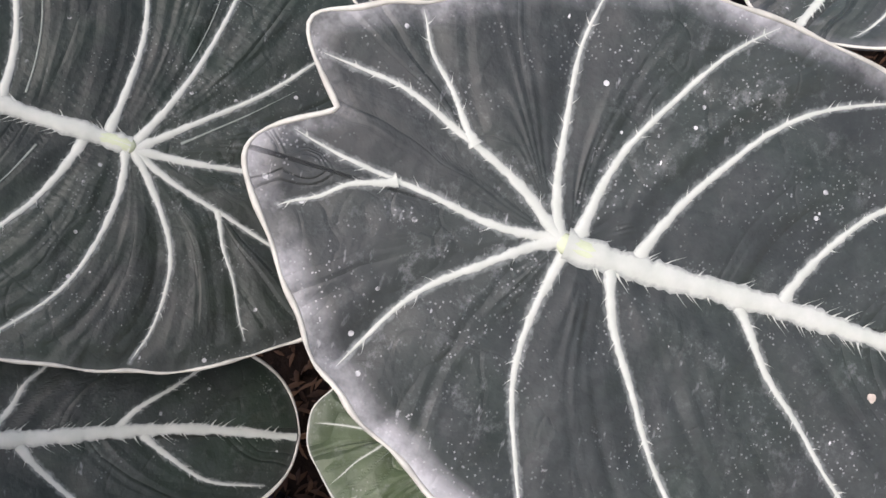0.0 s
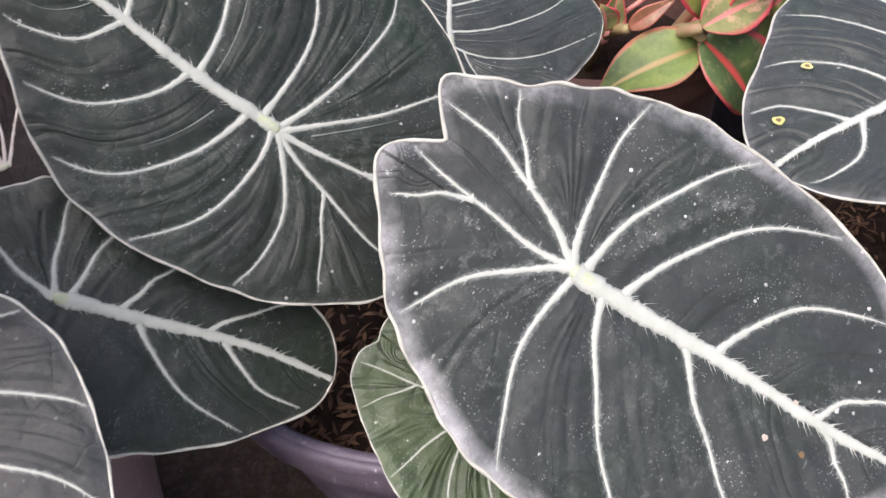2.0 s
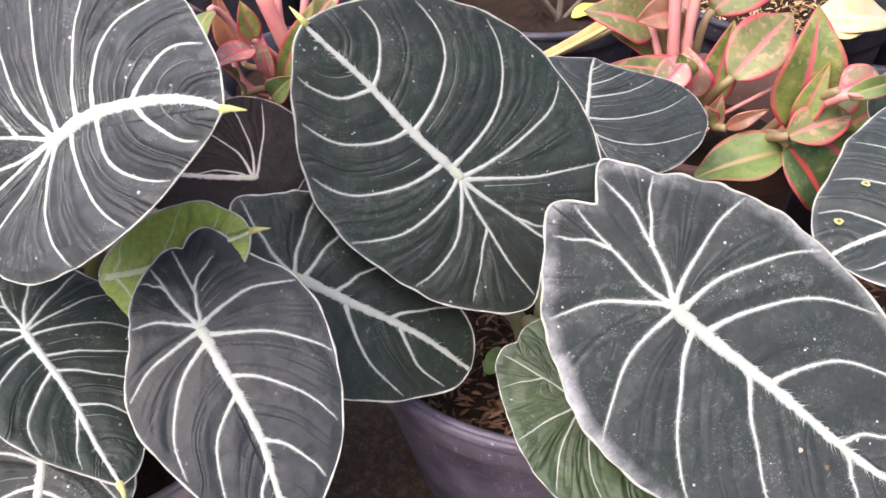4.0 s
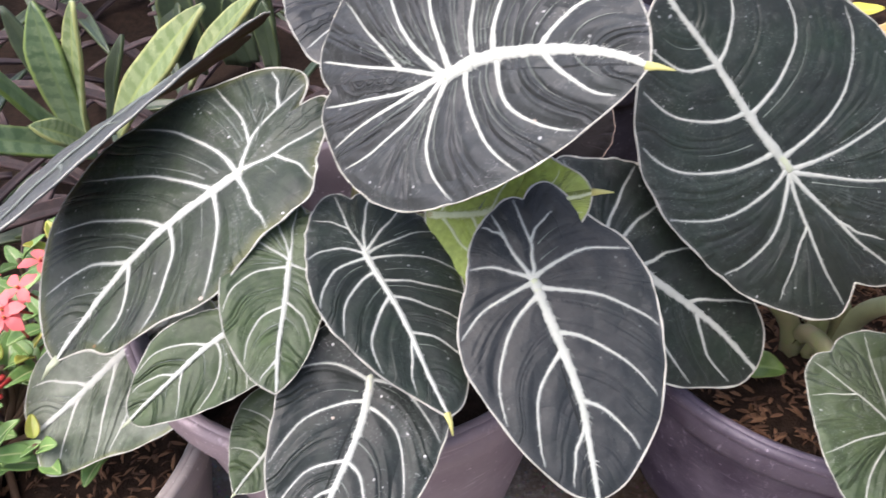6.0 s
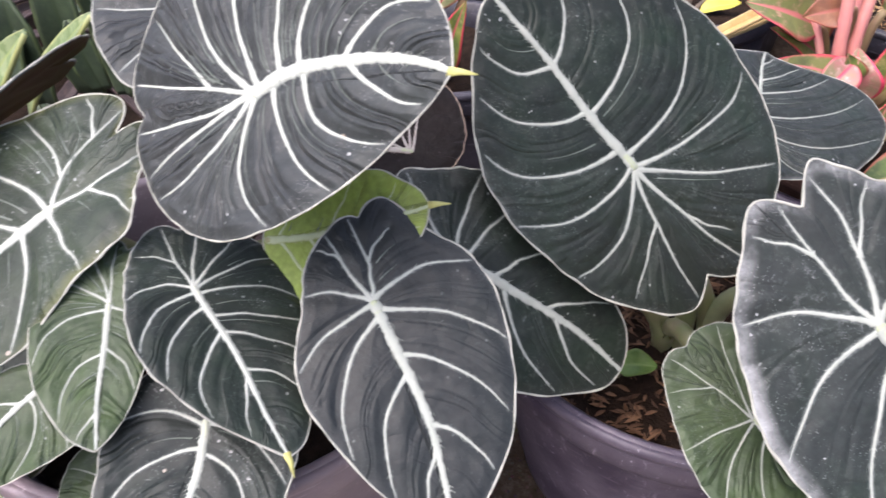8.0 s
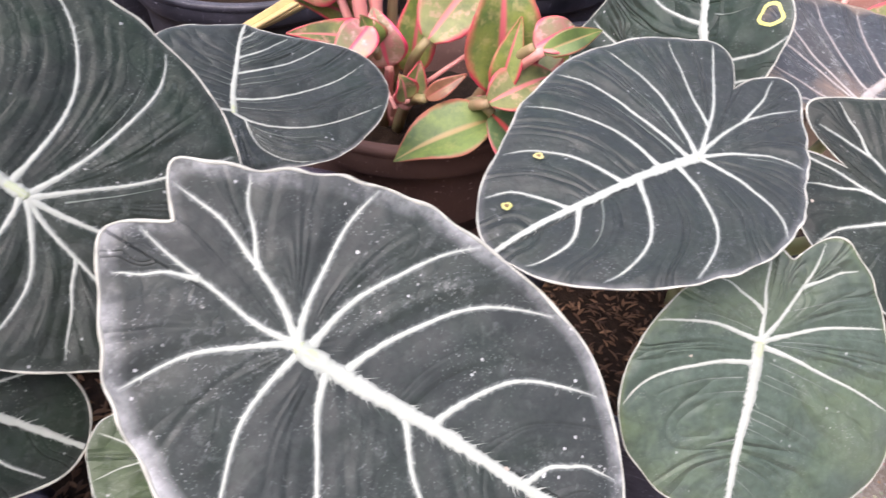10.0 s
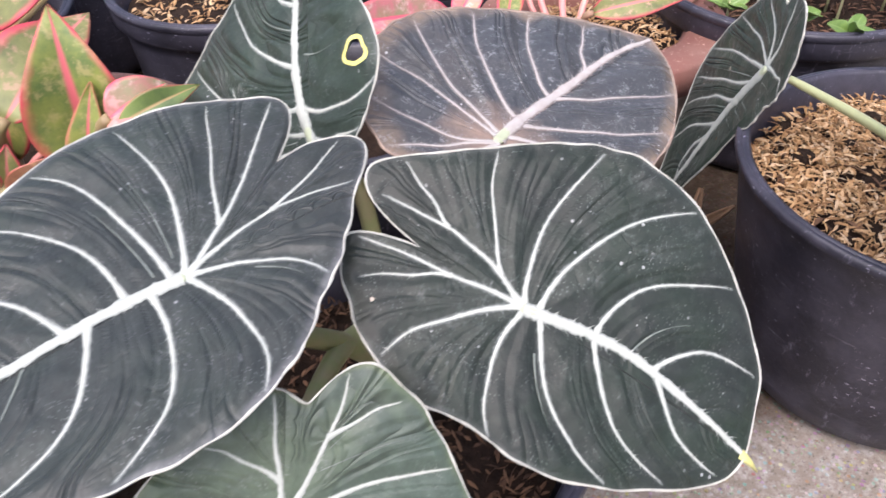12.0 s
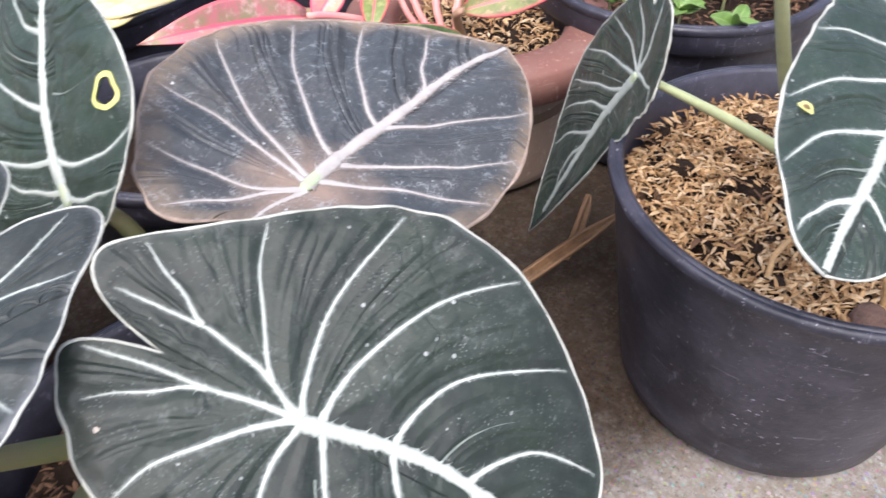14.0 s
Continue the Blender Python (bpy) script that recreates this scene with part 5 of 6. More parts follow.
HUSKS = husk_material("husk", (0.0, (0.20, 0.105, 0.045)), (0.35, (0.40, 0.235, 0.105)), (0.7, (0.54, 0.35, 0.175)), (1.0, (0.66, 0.50, 0.32)))
CHIPS = husk_material("chips", (0.0, (0.035, 0.020, 0.014)), (0.6, (0.10, 0.052, 0.030)), (1.0, (0.22, 0.125, 0.07)))


def pot(x, y, r, h, mat, label, soil=0.03, taper=0.8, lip=0.006, collar=0.022, flange=None):
    e = empty("plant_pot", x, y, 0)
    tagged(e, label, "plant pot", "pots in the yard")
    rb = r * taper
    outer = [(0.0, 0.0), (rb - 0.004, 0.0), (rb, 0.004)]
    n = 12
    for i in range(1, n + 1):
        t = i / n
        outer.append((rb + (r - lip - rb) * t, 0.004 + (h - collar - 0.004) * t))
    outer += [(r - lip * 0.3, h - collar + 0.002), (r, h - collar + 0.005), (r, h - 0.003), (r - 0.0015, h - 0.0005), (r - 0.003, h), (r - 0.0055, h - 0.002)]
    inner = [(r - lip - 0.004, h - 0.02), (rb * 0.5 + r * 0.44, h * 0.55), (0.001, h * 0.5)]
    v, f = lathe(outer + inner, 72)
    mesh_object("body", v, f, mat, e)
    v, f = lathe([(r - 0.0055, h - 0.003), (r - 0.001, h - 0.0005), (r + 0.0012, h - 0.001), (r + 0.0016, h - 0.004), (r + 0.0006, h - 0.006)], 72)
    mesh_object("rim", v, f, mat, e)
    if flange:
        v, f = lathe([(r - 0.028, h - 0.016), (r - 0.026, h - 0.002), (r - 0.022, h + 0.003), (r + 0.003, h + 0.003), (r + 0.006, h + 0.001), (r + 0.006, h - 0.017), (r + 0.001, h - 0.019)], 72)
        mesh_object("lip", v, f, flange, e, label="broad reddish clay lip")
    # soil: an uneven disc
    rng = np.random.default_rng(int(1000 * abs(x) + 77 * abs(y)) + 3)
    verts, faces = [(0, 0, h - soil + 0.004)], []
    rings_, sp = 9, 40
    rs = r - lip - 0.003 - soil * (1 - taper) * r / h
    for i in range(1, rings_ + 1):
        for j in range(sp):
            a = 2 * math.pi * j / sp
            rr = rs * i / rings_
            verts.append((rr * math.cos(a), rr * math.sin(a), h - soil + 0.004 * math.sin(3 * a + i) * (1 - i / rings_) + rng.normal() * 0.0016))
    for j in range(sp):
        faces.append((0, 1 + j, 1 + (j + 1) % sp))
    for i in range(rings_ - 1):
        for j in range(sp):
            j2 = (j + 1) % sp
            faces.append((1 + i * sp + j, 1 + (i + 1) * sp + j, 1 + (i + 1) * sp + j2, 1 + i * sp + j2))
    s = mesh_object("soil", verts, faces, SOIL, e)
    return e, s, rs, h - soil


def litter(name, x, y, z, radius, count, length, mat, label, seed, hollow=0.0, keep=None):
    """Loose bits scattered on a pot's soil: curved slivers, joined."""
    rng = np.random.default_rng(seed)
    verts, faces = [], []
    for _ in range(count):
        rr, a = radius * math.sqrt(rng.uniform(hollow, 1)), rng.uniform(0, 2 * math.pi)
        p = np.array((x + rr * math.cos(a), y + rr * math.sin(a), z + rng.uniform(0.0, 0.006)))
        if keep is not None and rng.random() > keep(p[0] - x, p[1] - y):
            continue
        t = rng.normal(size=3) * (1, 1, 0.35)
        t /= np.linalg.norm(t)
        s = np.cross(t, rng.normal(size=3) * 0.4 + (0, 0, 1))
        s /= np.linalg.norm(s)
        u = np.cross(s, t)
        ln, wd = length * rng.uniform(0.5, 1.25), length * rng.uniform(0.10, 0.16)
        k = len(verts)
        for q, w, up in ((-0.5, 0.15, -0.1), (-0.15, 1, 0.1), (0.2, 0.9, 0.12), (0.5, 0.1, -0.08)):
            for e, d in ((-1, 0.0), (0, 0.35), (1, 0.0)):
                verts.append(tuple(p + t * ln * q + s * wd * w * e * 0.9 + u * (up * ln * 0.6 + d * wd)))
        for i in range(3):
            for j in range(2):
                faces.append((k + i * 3 + j, k + i * 3 + j + 1, k + (i + 1) * 3 + j + 1, k + (i + 1) * 3 + j))
    ob = mesh_object(name, verts, faces, mat)
    tagged(ob, label, "mulch", kind="stuff")
    return ob


pot(0.156, 0.0706, 0.1007, 0.125, POT_PURPLE, "dark purple plastic pot with scuffed sides and brown soil", 0.026, 0.74)
pot(-0.060, 0.078, 0.1015, 0.158, POT_MAUVE, "weathered mauve-grey plastic pot full of alocasia", 0.03, 0.68)
pot(-0.235, 0.05, 0.10, 0.10, POT_PALE, "pale grey weathered pot with dark soil and dead leaves", 0.02)
pot(0.609, -0.114, 0.093, 0.129, POT_BLACK, "scuffed black plastic nursery pot mulched with rice husk", 0.02, 0.76, lip=0.002, collar=0.009)
pot(0.36, -0.005, 0.088, 0.085, POT_BLACK, "black plastic pot under large dark leaves", 0.022, 0.85)
pot(0.302, 0.162, 0.074, 0.148, POT_CLAY, "old brown clay pot holding pink-veined aglaonema", 0.026, 0.75, 0.012)
pot(0.315, 0.44, 0.095, 0.12, POT_BLACK, "black plastic pot with dark soil at the back", 0.02, 0.85)
pot(0.51, 0.355, 0.095, 0.12, POT_BLACK, "black plastic pot with husk and pale fallen leaf", 0.02, 0.85)
pot(0.668, 0.132, 0.082, 0.10, POT_TAN, "tan clay pot with broad reddish lip", 0.014, 0.78, 0.014, flange=POT_LIP)
# added pot: its dark side hides lit floor where deep shade belongs
pot(0.10, 0.37, 0.083, 0.12, POT_BLACK, "added black pot under red-edged aglaonema, dark in place of shade", 0.02, 0.85)
pot(0.47, 0.17, 0.073, 0.105, POT_BLACK, "black plastic pot in shade beneath leaves", 0.03, 0.85)
pot(0.79, 0.06, 0.10, 0.12, POT_BLACK, "black plastic pot with weeds growing in it", 0.02, 0.85)
for bx, by in ((0.21, 0.66), (0.43, 0.57), (0.64, 0.53), (0.70, 0.33), (0.89, 0.24), (0.05, 0.72), (0.56, 0.76), (0.34, 0.80), (0.84, 0.46)):
    pot(bx, by, 0.095, 0.12, POT_BLACK, "black plastic nursery pot with dark soil", 0.02, 0.85)
def husk_cover(dx, dy):
    """Husks lie thick at the back and thin out over bare soil at the front."""
    bare = 0.35 * dx - dy
    patch = noise.noise((dx * 42, dy * 42, 3.0))
    return min(1.0, max(0.03, (0.045 - bare) / 0.02)) * (1.0 if patch > -0.22 else 0.25)


litter("rice_husks", 0.609, -0.114, 0.110, 0.085, 8200, 0.0062, HUSKS, "golden brown rice husks spread over potting soil", 5, keep=husk_cover)
litter("bark_chips", 0.609, -0.114, 0.108, 0.084, 500, 0.014, CHIPS, "dark bark scraps on bare potting soil", 15, keep=lambda dx, dy: 1.0 - husk_cover(dx, dy))
litter("bark_chips", 0.156, 0.0706, 0.099, 0.088, 1700, 0.0075, CHIPS, "brown bark chips on dark potting soil", 6)
litter("bark_chips", 0.36, -0.005, 0.063, 0.075, 1200, 0.0065, CHIPS, "brown bark chips on dark potting soil", 7)
litter("bark_chips", 0.668, 0.132, 0.087, 0.058, 900, 0.007, HUSKS, "brown bark chips in a clay pot", 8)
litter("rice_husks", 0.51, 0.355, 0.10, 0.08, 700, 0.008, HUSKS, "rice husks in a black pot", 9)
litter("bark_chips", -0.235, 0.05, 0.08, 0.09, 1500, 0.0065, CHIPS, "dead brown leaf scraps on wet soil", 10)

# ---- alocasias ----
purple_plant = tagged(empty("alocasia_plant", 0.150, 0.062, 0.099), "alocasia with large velvety black-green white-veined leaves in a purple pot", "plant", "alocasias")
mauve_plant = tagged(empty("alocasia_plant", -0.055, 0.085, 0.128), "bushy alocasia with many dark green silver-veined leaves", "plant", "alocasias")
back_plant = tagged(empty("alocasia_plant", 0.36, 0.0, 0.063), "alocasia with broad slate-green leaves in a black pot", "plant", "alocasias")
husk_plant = tagged(empty("alocasia_plant", 0.609, -0.096, 0.110), "young alocasia with two leaves in rice husk mulch", "plant", "alocasias")
bpy.context.view_layer.update()


def grow(spec, plant, mat, label, seed, vein=VEIN, margin=MARGIN, **kw):
    foot = tuple(plant.location)
    foot = kw.pop("rooted", None) or (foot[0] + 0.012 * math.sin(seed), foot[1] + 0.012 * math.cos(seed * 2.1), foot[2])
    s = dict(spec)
    foot = foot if kw.pop("stalk", True) else None
    blade = alocasia_leaf(s, plant, mat, vein, margin, label, foot=foot, seed=seed, **kw)
    blade.matrix_parent_inverse = Matrix.Translation(plant.location).inverted()
    return blade


grow(LEAF_A, purple_plant, MEALY, "slate-black leaf with thick white veins and dusty edge", 1, petiole_mat=PETIOLE_PALE, rings=88, spokes=380, puff=0.9)
grow(LEAF_B, purple_plant, DEEP, "large round black-green leaf with silver veins", 2, drip=True, rings=84, spokes=360)
grow(LEAF_E, purple_plant, DEEP, "dark leaf shaded beneath a larger leaf", 5)
grow(LEAF_Q, purple_plant, OLIVE, "small dull green leaf low in the pot", 17)
# near-black colour here carries the shade of the leaves above
grow(LEAF_O, purple_plant, SHADE_BROWN, "brown leaf with deep shade painted into its colour", 15, vein=VEIN_BROWN, margin=MARGIN_BROWN)
grow(LEAF_P, purple_plant, GREY, "grey pleated leaf behind a larger leaf", 16, between=0.5, puff=2.4, ripple=1.6)
grow(LEAF_C, mauve_plant, SILVERY, "arched leaf with very broad bright white midrib", 3, drip=True, thick=1.55, rings=100, spokes=440, vein=VEIN_WHITE, between=0.8, puff=2.4, ripple=1.5)
grow(LEAF_CC, mauve_plant, SILVERY, "slate leaf behind an arched leaf", 4, vein=VEIN_WHITE, between=0.5, puff=2.2, ripple=1.5)
grow(LEAF_D, mauve_plant, SLATE, "smooth slate-grey shield-shaped leaf", 6, rings=72, spokes=320)
grow(LEAF_F, mauve_plant, DEEP, "narrow dark green leaf with many close veins", 7, drip=True, vein=VEIN_WHITE, between=0.5, thick=0.82, puff=1.5, ripple=0.9)
grow(LEAF_G, mauve_plant, OLIVE, "green leaf tucked behind darker leaves", 8, between=0.5, thick=0.9, puff=1.5)
grow(LEAF_H, mauve_plant, BLACK, "dark leaf hanging low over the pot's rim", 9, vein=VEIN_WHITE, between=0.5, thick=0.88, puff=1.5)
grow(LEAF_I, mauve_plant, YELLOWED, "long arrow-shaped green-black leaf", 10, drip="pale", rings=72, spokes=320, vein=VEIN_WHITE, between=0.5, thick=0.88, puff=1.7, ripple=0.9)
grow(LEAF_J, mauve_plant, FADED, "green leaf with faded pale patches", 11, thick=1.2, vein=VEIN_WHITE, between=0.5, puff=1.7, ripple=1.0)
grow(LEAF_K, mauve_plant, OLIVE, "small green leaf with yellowish tip", 12, drip="pale", vein=VEIN_WHITE, between=0.5, thick=0.9, puff=1.6, ripple=1.0)
grow(LEAF_Ls, mauve_plant, OLIVE, "small young green leaf low on the plant", 13, drip="pale")
grow(LEAF_M, mauve_plant, DUSTY, "grey leaf turned edge-on", 14, stalk=False, vein=VEIN_FAINT)
grow(LEAF_N, mauve_plant, YOUNG, "yellow-green young leaf with pale midrib", 18, vein=VEIN_GREEN, drip=True)
grow(LEAF_R, back_plant, GREY, "broad slate leaf with two small yellow-ringed scars", 19, ringed=0.021, rings=84, spokes=360, puff=1.5, ripple=0.9)
grow(LEAF_S, back_plant, DEEP, "broad black-green leaf with deep cleft", 20, drip=True, rings=84, spokes=360, puff=1.15)
grow(LEAF_T, back_plant, BRIGHT, "dull green shield leaf with white veins", 21, thick=1.45, between=0.5, puff=1.3)
grow(LEAF_U, back_plant, TEAL, "upright green leaf with a chewed yellow-edged hole", 22, hole=0.047, rings=88, spokes=380, puff=1.4, ripple=0.9)
grow(LEAF_V, back_plant, AGED, "ageing round leaf browning at the edge", 23, vein=VEIN_BROWN, margin=MARGIN_BROWN, rings=100, spokes=440, thick=0.8, between=0.12, puff=1.7, ripple=1.0)
grow(LEAF_W, husk_plant, TEAL, "narrow hanging dark leaf with pale scars", 24, rooted=(0.628, -0.103, 0.108), droop=0.05, petiole_mat=PETIOLE_PALE, between=0.5, stalk_size=0.68)
grow(LEAF_X, husk_plant, TEAL, "upright dark green leaf with crisp white veins", 25, ringed=0.022, rooted=(0.630, -0.109, 0.108), petiole_mat=PETIOLE_PALE, between=0.5, stalk_size=0.68, puff=1.5, ripple=1.7)


# ---- other plants ----
def leaf_colours(name, centre, between, edge, rib, rough=0.4, mottle=0.5, blotch=(0.5, 0.42, 0.2), scale=90, bands=None, edge_from=0.82):
    m, n, l, b = material(name)
    v = objvec(n)
    ac, al = attr(n, "across"), attr(n, "along")
    c = mix(n, l, grey(n, l, tex_noise(n, l, scale, 5, 0.65, v), 0.4, 0.62), centre, between)
    c = mix(n, l, maths(n, l, "MULTIPLY", grey(n, l, tex_noise(n, l, scale * 2.3, 4, 0.7, v), 0.52, 0.64), mottle), c, blotch)
    if bands:
        run = maths(n, l, "ADD", maths(n, l, "MULTIPLY", al, 62.0), maths(n, l, "MULTIPLY", tex_noise(n, l, 110, 4, 0.7, v), 9.0))
        c = mix(n, l, maths(n, l, "MULTIPLY", grey(n, l, maths(n, l, "SINE", run), -0.1, 0.7), 0.75), c, bands)
    base_tone = maths(n, l, "SUBTRACT", 1.0, grey(n, l, al, 0.0, 0.55))
    c = mix(n, l, maths(n, l, "MULTIPLY", base_tone, 0.35), c, tuple(min(1, 1.5 * q + 0.04) for q in centre))
    wob = maths(n, l, "ADD", ac, maths(n, l, "MULTIPLY", maths(n, l, "SUBTRACT", tex_noise(n, l, 160, 3, 0.6, v), 0.5), 0.25))
    c = mix(n, l, maths(n, l, "MULTIPLY", grey(n, l, wob, edge_from, 0.97), maths(n, l, "ADD", 0.45, grey(n, l, tex_noise(n, l, 30, 3, 0.6, v), 0.4, 0.6))), c, edge)
    c = mix(n, l, maths(n, l, "SUBTRACT", 1.0, grey(n, l, ac, 0.05, 0.13)), c, rib)
    l.new(c, b.inputs["Base Color"])
    b.inputs["Roughness"].default_value = rough
    bump(n, l, b, tex_noise(n, l, 260, 3, 0.6, v), 0.25, 0.0008)
    return m


LEAF_MATS = {
    "pinkedge": leaf_colours("agl_pinkedge", (0.21, 0.24, 0.05), (0.09, 0.14, 0.035), (0.52, 0.045, 0.075), (0.52, 0.11, 0.12), rough=0.5, mottle=0.6, blotch=(0.40, 0.33, 0.14), edge_from=0.74, scale=75),
    "darkedge": leaf_colours("agl_darkedge", (0.07, 0.12, 0.035), (0.04, 0.08, 0.03), (0.40, 0.05, 0.06), (0.62, 0.09, 0.08), mottle=0.25),
    "green": leaf_colours("agl_green", (0.15, 0.21, 0.045), (0.06, 0.10, 0.03), (0.30, 0.10, 0.06), (0.30, 0.22, 0.09), rough=0.5, mottle=0.45, blotch=(0.24, 0.26, 0.07), scale=45),
    "mottled": leaf_colours("agl_mottled", (0.18, 0.19, 0.06), (0.085, 0.10, 0.035), (0.46, 0.055, 0.075), (0.48, 0.15, 0.14), rough=0.5, mottle=0.75, blotch=(0.44, 0.25, 0.18), edge_from=0.72, scale=70),
    "pink": leaf_colours("agl_pink", (0.50, 0.17, 0.18), (0.24, 0.24, 0.12), (0.68, 0.05, 0.12), (0.66, 0.10, 0.15), mottle=0.75, blotch=(0.62, 0.44, 0.38), scale=70),
    "brown": leaf_colours("agl_brown", (0.26, 0.11, 0.06), (0.17, 0.08, 0.045), (0.4, 0.12, 0.08), (0.35, 0.12, 0.09), mottle=0.2),
    "cream": leaf_colours("cream_leaf", (0.60, 0.49, 0.36), (0.54, 0.45, 0.21), (0.46, 0.39, 0.12), (0.58, 0.49, 0.36), mottle=0.3, blotch=(0.6, 0.5, 0.15)),
    "banded": leaf_colours("strap_banded", (0.13, 0.19, 0.10), (0.085, 0.14, 0.07), (0.20, 0.28, 0.08), (0.12, 0.18, 0.08), 0.35, 0.3, (0.26, 0.32, 0.18), 60, bands=(0.05, 0.095, 0.045)),
    "yellow": leaf_colours("strap_yellow", (0.27, 0.33, 0.17), (0.20, 0.27, 0.13), (0.42, 0.45, 0.18), (0.30, 0.36, 0.14), 0.35, 0.4, (0.46, 0.5, 0.28), 60, bands=(0.13, 0.20, 0.07)),
    "dark": leaf_colours("strap_dark", (0.05, 0.075, 0.04), (0.03, 0.045, 0.028), (0.09, 0.12, 0.05), (0.04, 0.06, 0.03), 0.4, 0.3, (0.07, 0.09, 0.05), 60),
    "dry": leaf_colours("strap_dry", (0.062, 0.042, 0.040), (0.030, 0.021, 0.021), (0.08, 0.05, 0.048), (0.05, 0.034, 0.032), 0.8, 0.4, (0.11, 0.062, 0.052), 60),
    "ixora": leaf_colours("ixora_leaf", (0.19, 0.32, 0.10), (0.12, 0.23, 0.07), (0.21, 0.34, 0.10), (0.36, 0.44, 0.2), 0.25, 0.2, (0.24, 0.34, 0.14)),
    "shoot": leaf_colours("ixora_shoot", (0.34, 0.38, 0.06), (0.26, 0.32, 0.05), (0.42, 0.34, 0.06), (0.40, 0.40, 0.1), 0.35, 0.3, (0.42, 0.26, 0.05)),
    "weed": leaf_colours("weed_leaf", (0.13, 0.22, 0.045), (0.085, 0.15, 0.03), (0.15, 0.23, 0.06), (0.18, 0.27, 0.08), 0.4, 0.3, (0.2, 0.26, 0.08)),
    "golden": leaf_colours("straw_golden", (0.56, 0.38, 0.15), (0.42, 0.26, 0.09), (0.62, 0.46, 0.22), (0.40, 0.24, 0.08), 0.6, 0.3, (0.62, 0.48, 0.26)),
    "fallen": leaf_colours("fallen_yellow", (0.58, 0.52, 0.07), (0.44, 0.42, 0.06), (0.60, 0.55, 0.10), (0.5, 0.5, 0.12), 0.5, 0.3, (0.4, 0.3, 0.05)),
    "straw": leaf_colours("straw_leaf", (0.22, 0.12, 0.055), (0.13, 0.07, 0.035), (0.25, 0.14, 0.07), (0.18, 0.10, 0.045), 0.7, 0.4, (0.30, 0.18, 0.09)),
}
STEM_PINK = plain("stem_pink", (0.74, 0.24, 0.25), 0.4, 0.15, 45, second=(0.66, 0.36, 0.28))
STEM_DULL = plain("stem_dull", (0.34, 0.19, 0.13), 0.5, 0.2, 45, second=(0.26, 0.24, 0.10))
STEM_BROWN = plain("stem_brown", (0.16, 0.10, 0.06), 0.8, 0.2, 60)
STEM_GREY = plain("stem_grey", (0.20, 0.16, 0.125), 0.8, 0.2, 80)
PETAL = plain("petal", (0.82, 0.13, 0.14), 0.5, 0.12, 120, second=(0.78, 0.20, 0.19))
BUD = plain("bud", (0.52, 0.04, 0.03), 0.5, 0.2, 120)
STAMEN = plain("stamen", (0.75, 0.42, 0.08), 0.5, 0.1, 120)


def simple_leaf(name, base, tip, width, kind, parent, face=(-0.3, -0.65, 0.7), shape="lance", arch=0.12, fold=0.18, twist=0.0, seed=0):
    """A leaf from its base to its tip: folded on its midrib, arched, tapered by its shape."""
    rng = random.Random(seed)
    b, t = Vector(base), Vector(tip)
    d = t - b
    ln = d.length
    d.normalize()
    nrm = Vector(face) + Vector((rng.uniform(-0.3, 0.3), rng.uniform(-0.3, 0.3), rng.uniform(-0.2, 0.2)))
    nrm = (nrm - d * nrm.dot(d)).normalized()
    s = d.cross(nrm)
    us = (-1.0, -0.8, -0.45, -0.12, 0.0, 0.12, 0.45, 0.8, 1.0)
    k = 15
    verts, across, along = [], [], []
    for i in range(k):
        u = i / (k - 1)
        if shape == "lance":
            w = math.sin(math.pi * min(1, u * 0.97 + 0.03) ** 0.8) ** 0.85 * (1 - 0.25 * u)
        elif shape == "strap":
            w = (0.65 + 0.35 * min(1, u * 3)) * min(1, (1 - u) * 3.2 + 0.02) ** 0.7
        else:
            w = max(0.02, math.sin(math.pi * min(1, u ** 0.75 * 0.985 + 0.015))) ** 0.65
        hgt = arch * ln * math.sin(math.pi * (0.15 + 0.75 * u)) - arch * ln * 0.45
        tw = twist * (u - 0.3)
        for q in us:
            wave = 0.05 * width * math.sin(9 * u + 3 * seed) * abs(q)
            off = s * (q * w * width / 2 * math.cos(tw)) + nrm * (hgt + abs(q) * w * fold * width + wave + q * w * width / 2 * math.sin(tw))
            verts.append(b + d * ln * u + off)
            across.append(abs(q))
            along.append(u)
    n = len(us)
    faces = [(i * n + j, i * n + j + 1, (i + 1) * n + j + 1, (i + 1) * n + j) for i in range(k - 1) for j in range(n - 1)]
    pl = parent.location
    ob = mesh_object(name, [v - pl for v in verts], faces, LEAF_MATS[kind], parent)
    for nm, val in (("across", across), ("along", along)):
        at = ob.data.attributes.new(nm, "FLOAT", "POINT")
        at.data.foreach_set("value", val)
    sol = ob.modifiers.new("thickness", "SOLIDIFY")
    sol.thickness = 0.0006 if shape != "strap" else 0.0025
    return ob


def stem(name, path, r0, r1, mat, parent):
    p = bezier(*path, 10) if len(path) == 4 else np.array(path)
    v, f = tube((p - np.array(parent.location)).tolist(), np.linspace(r0, r1, len(p)).tolist(), 8)
    return mesh_object(name, v, f, mat, parent)


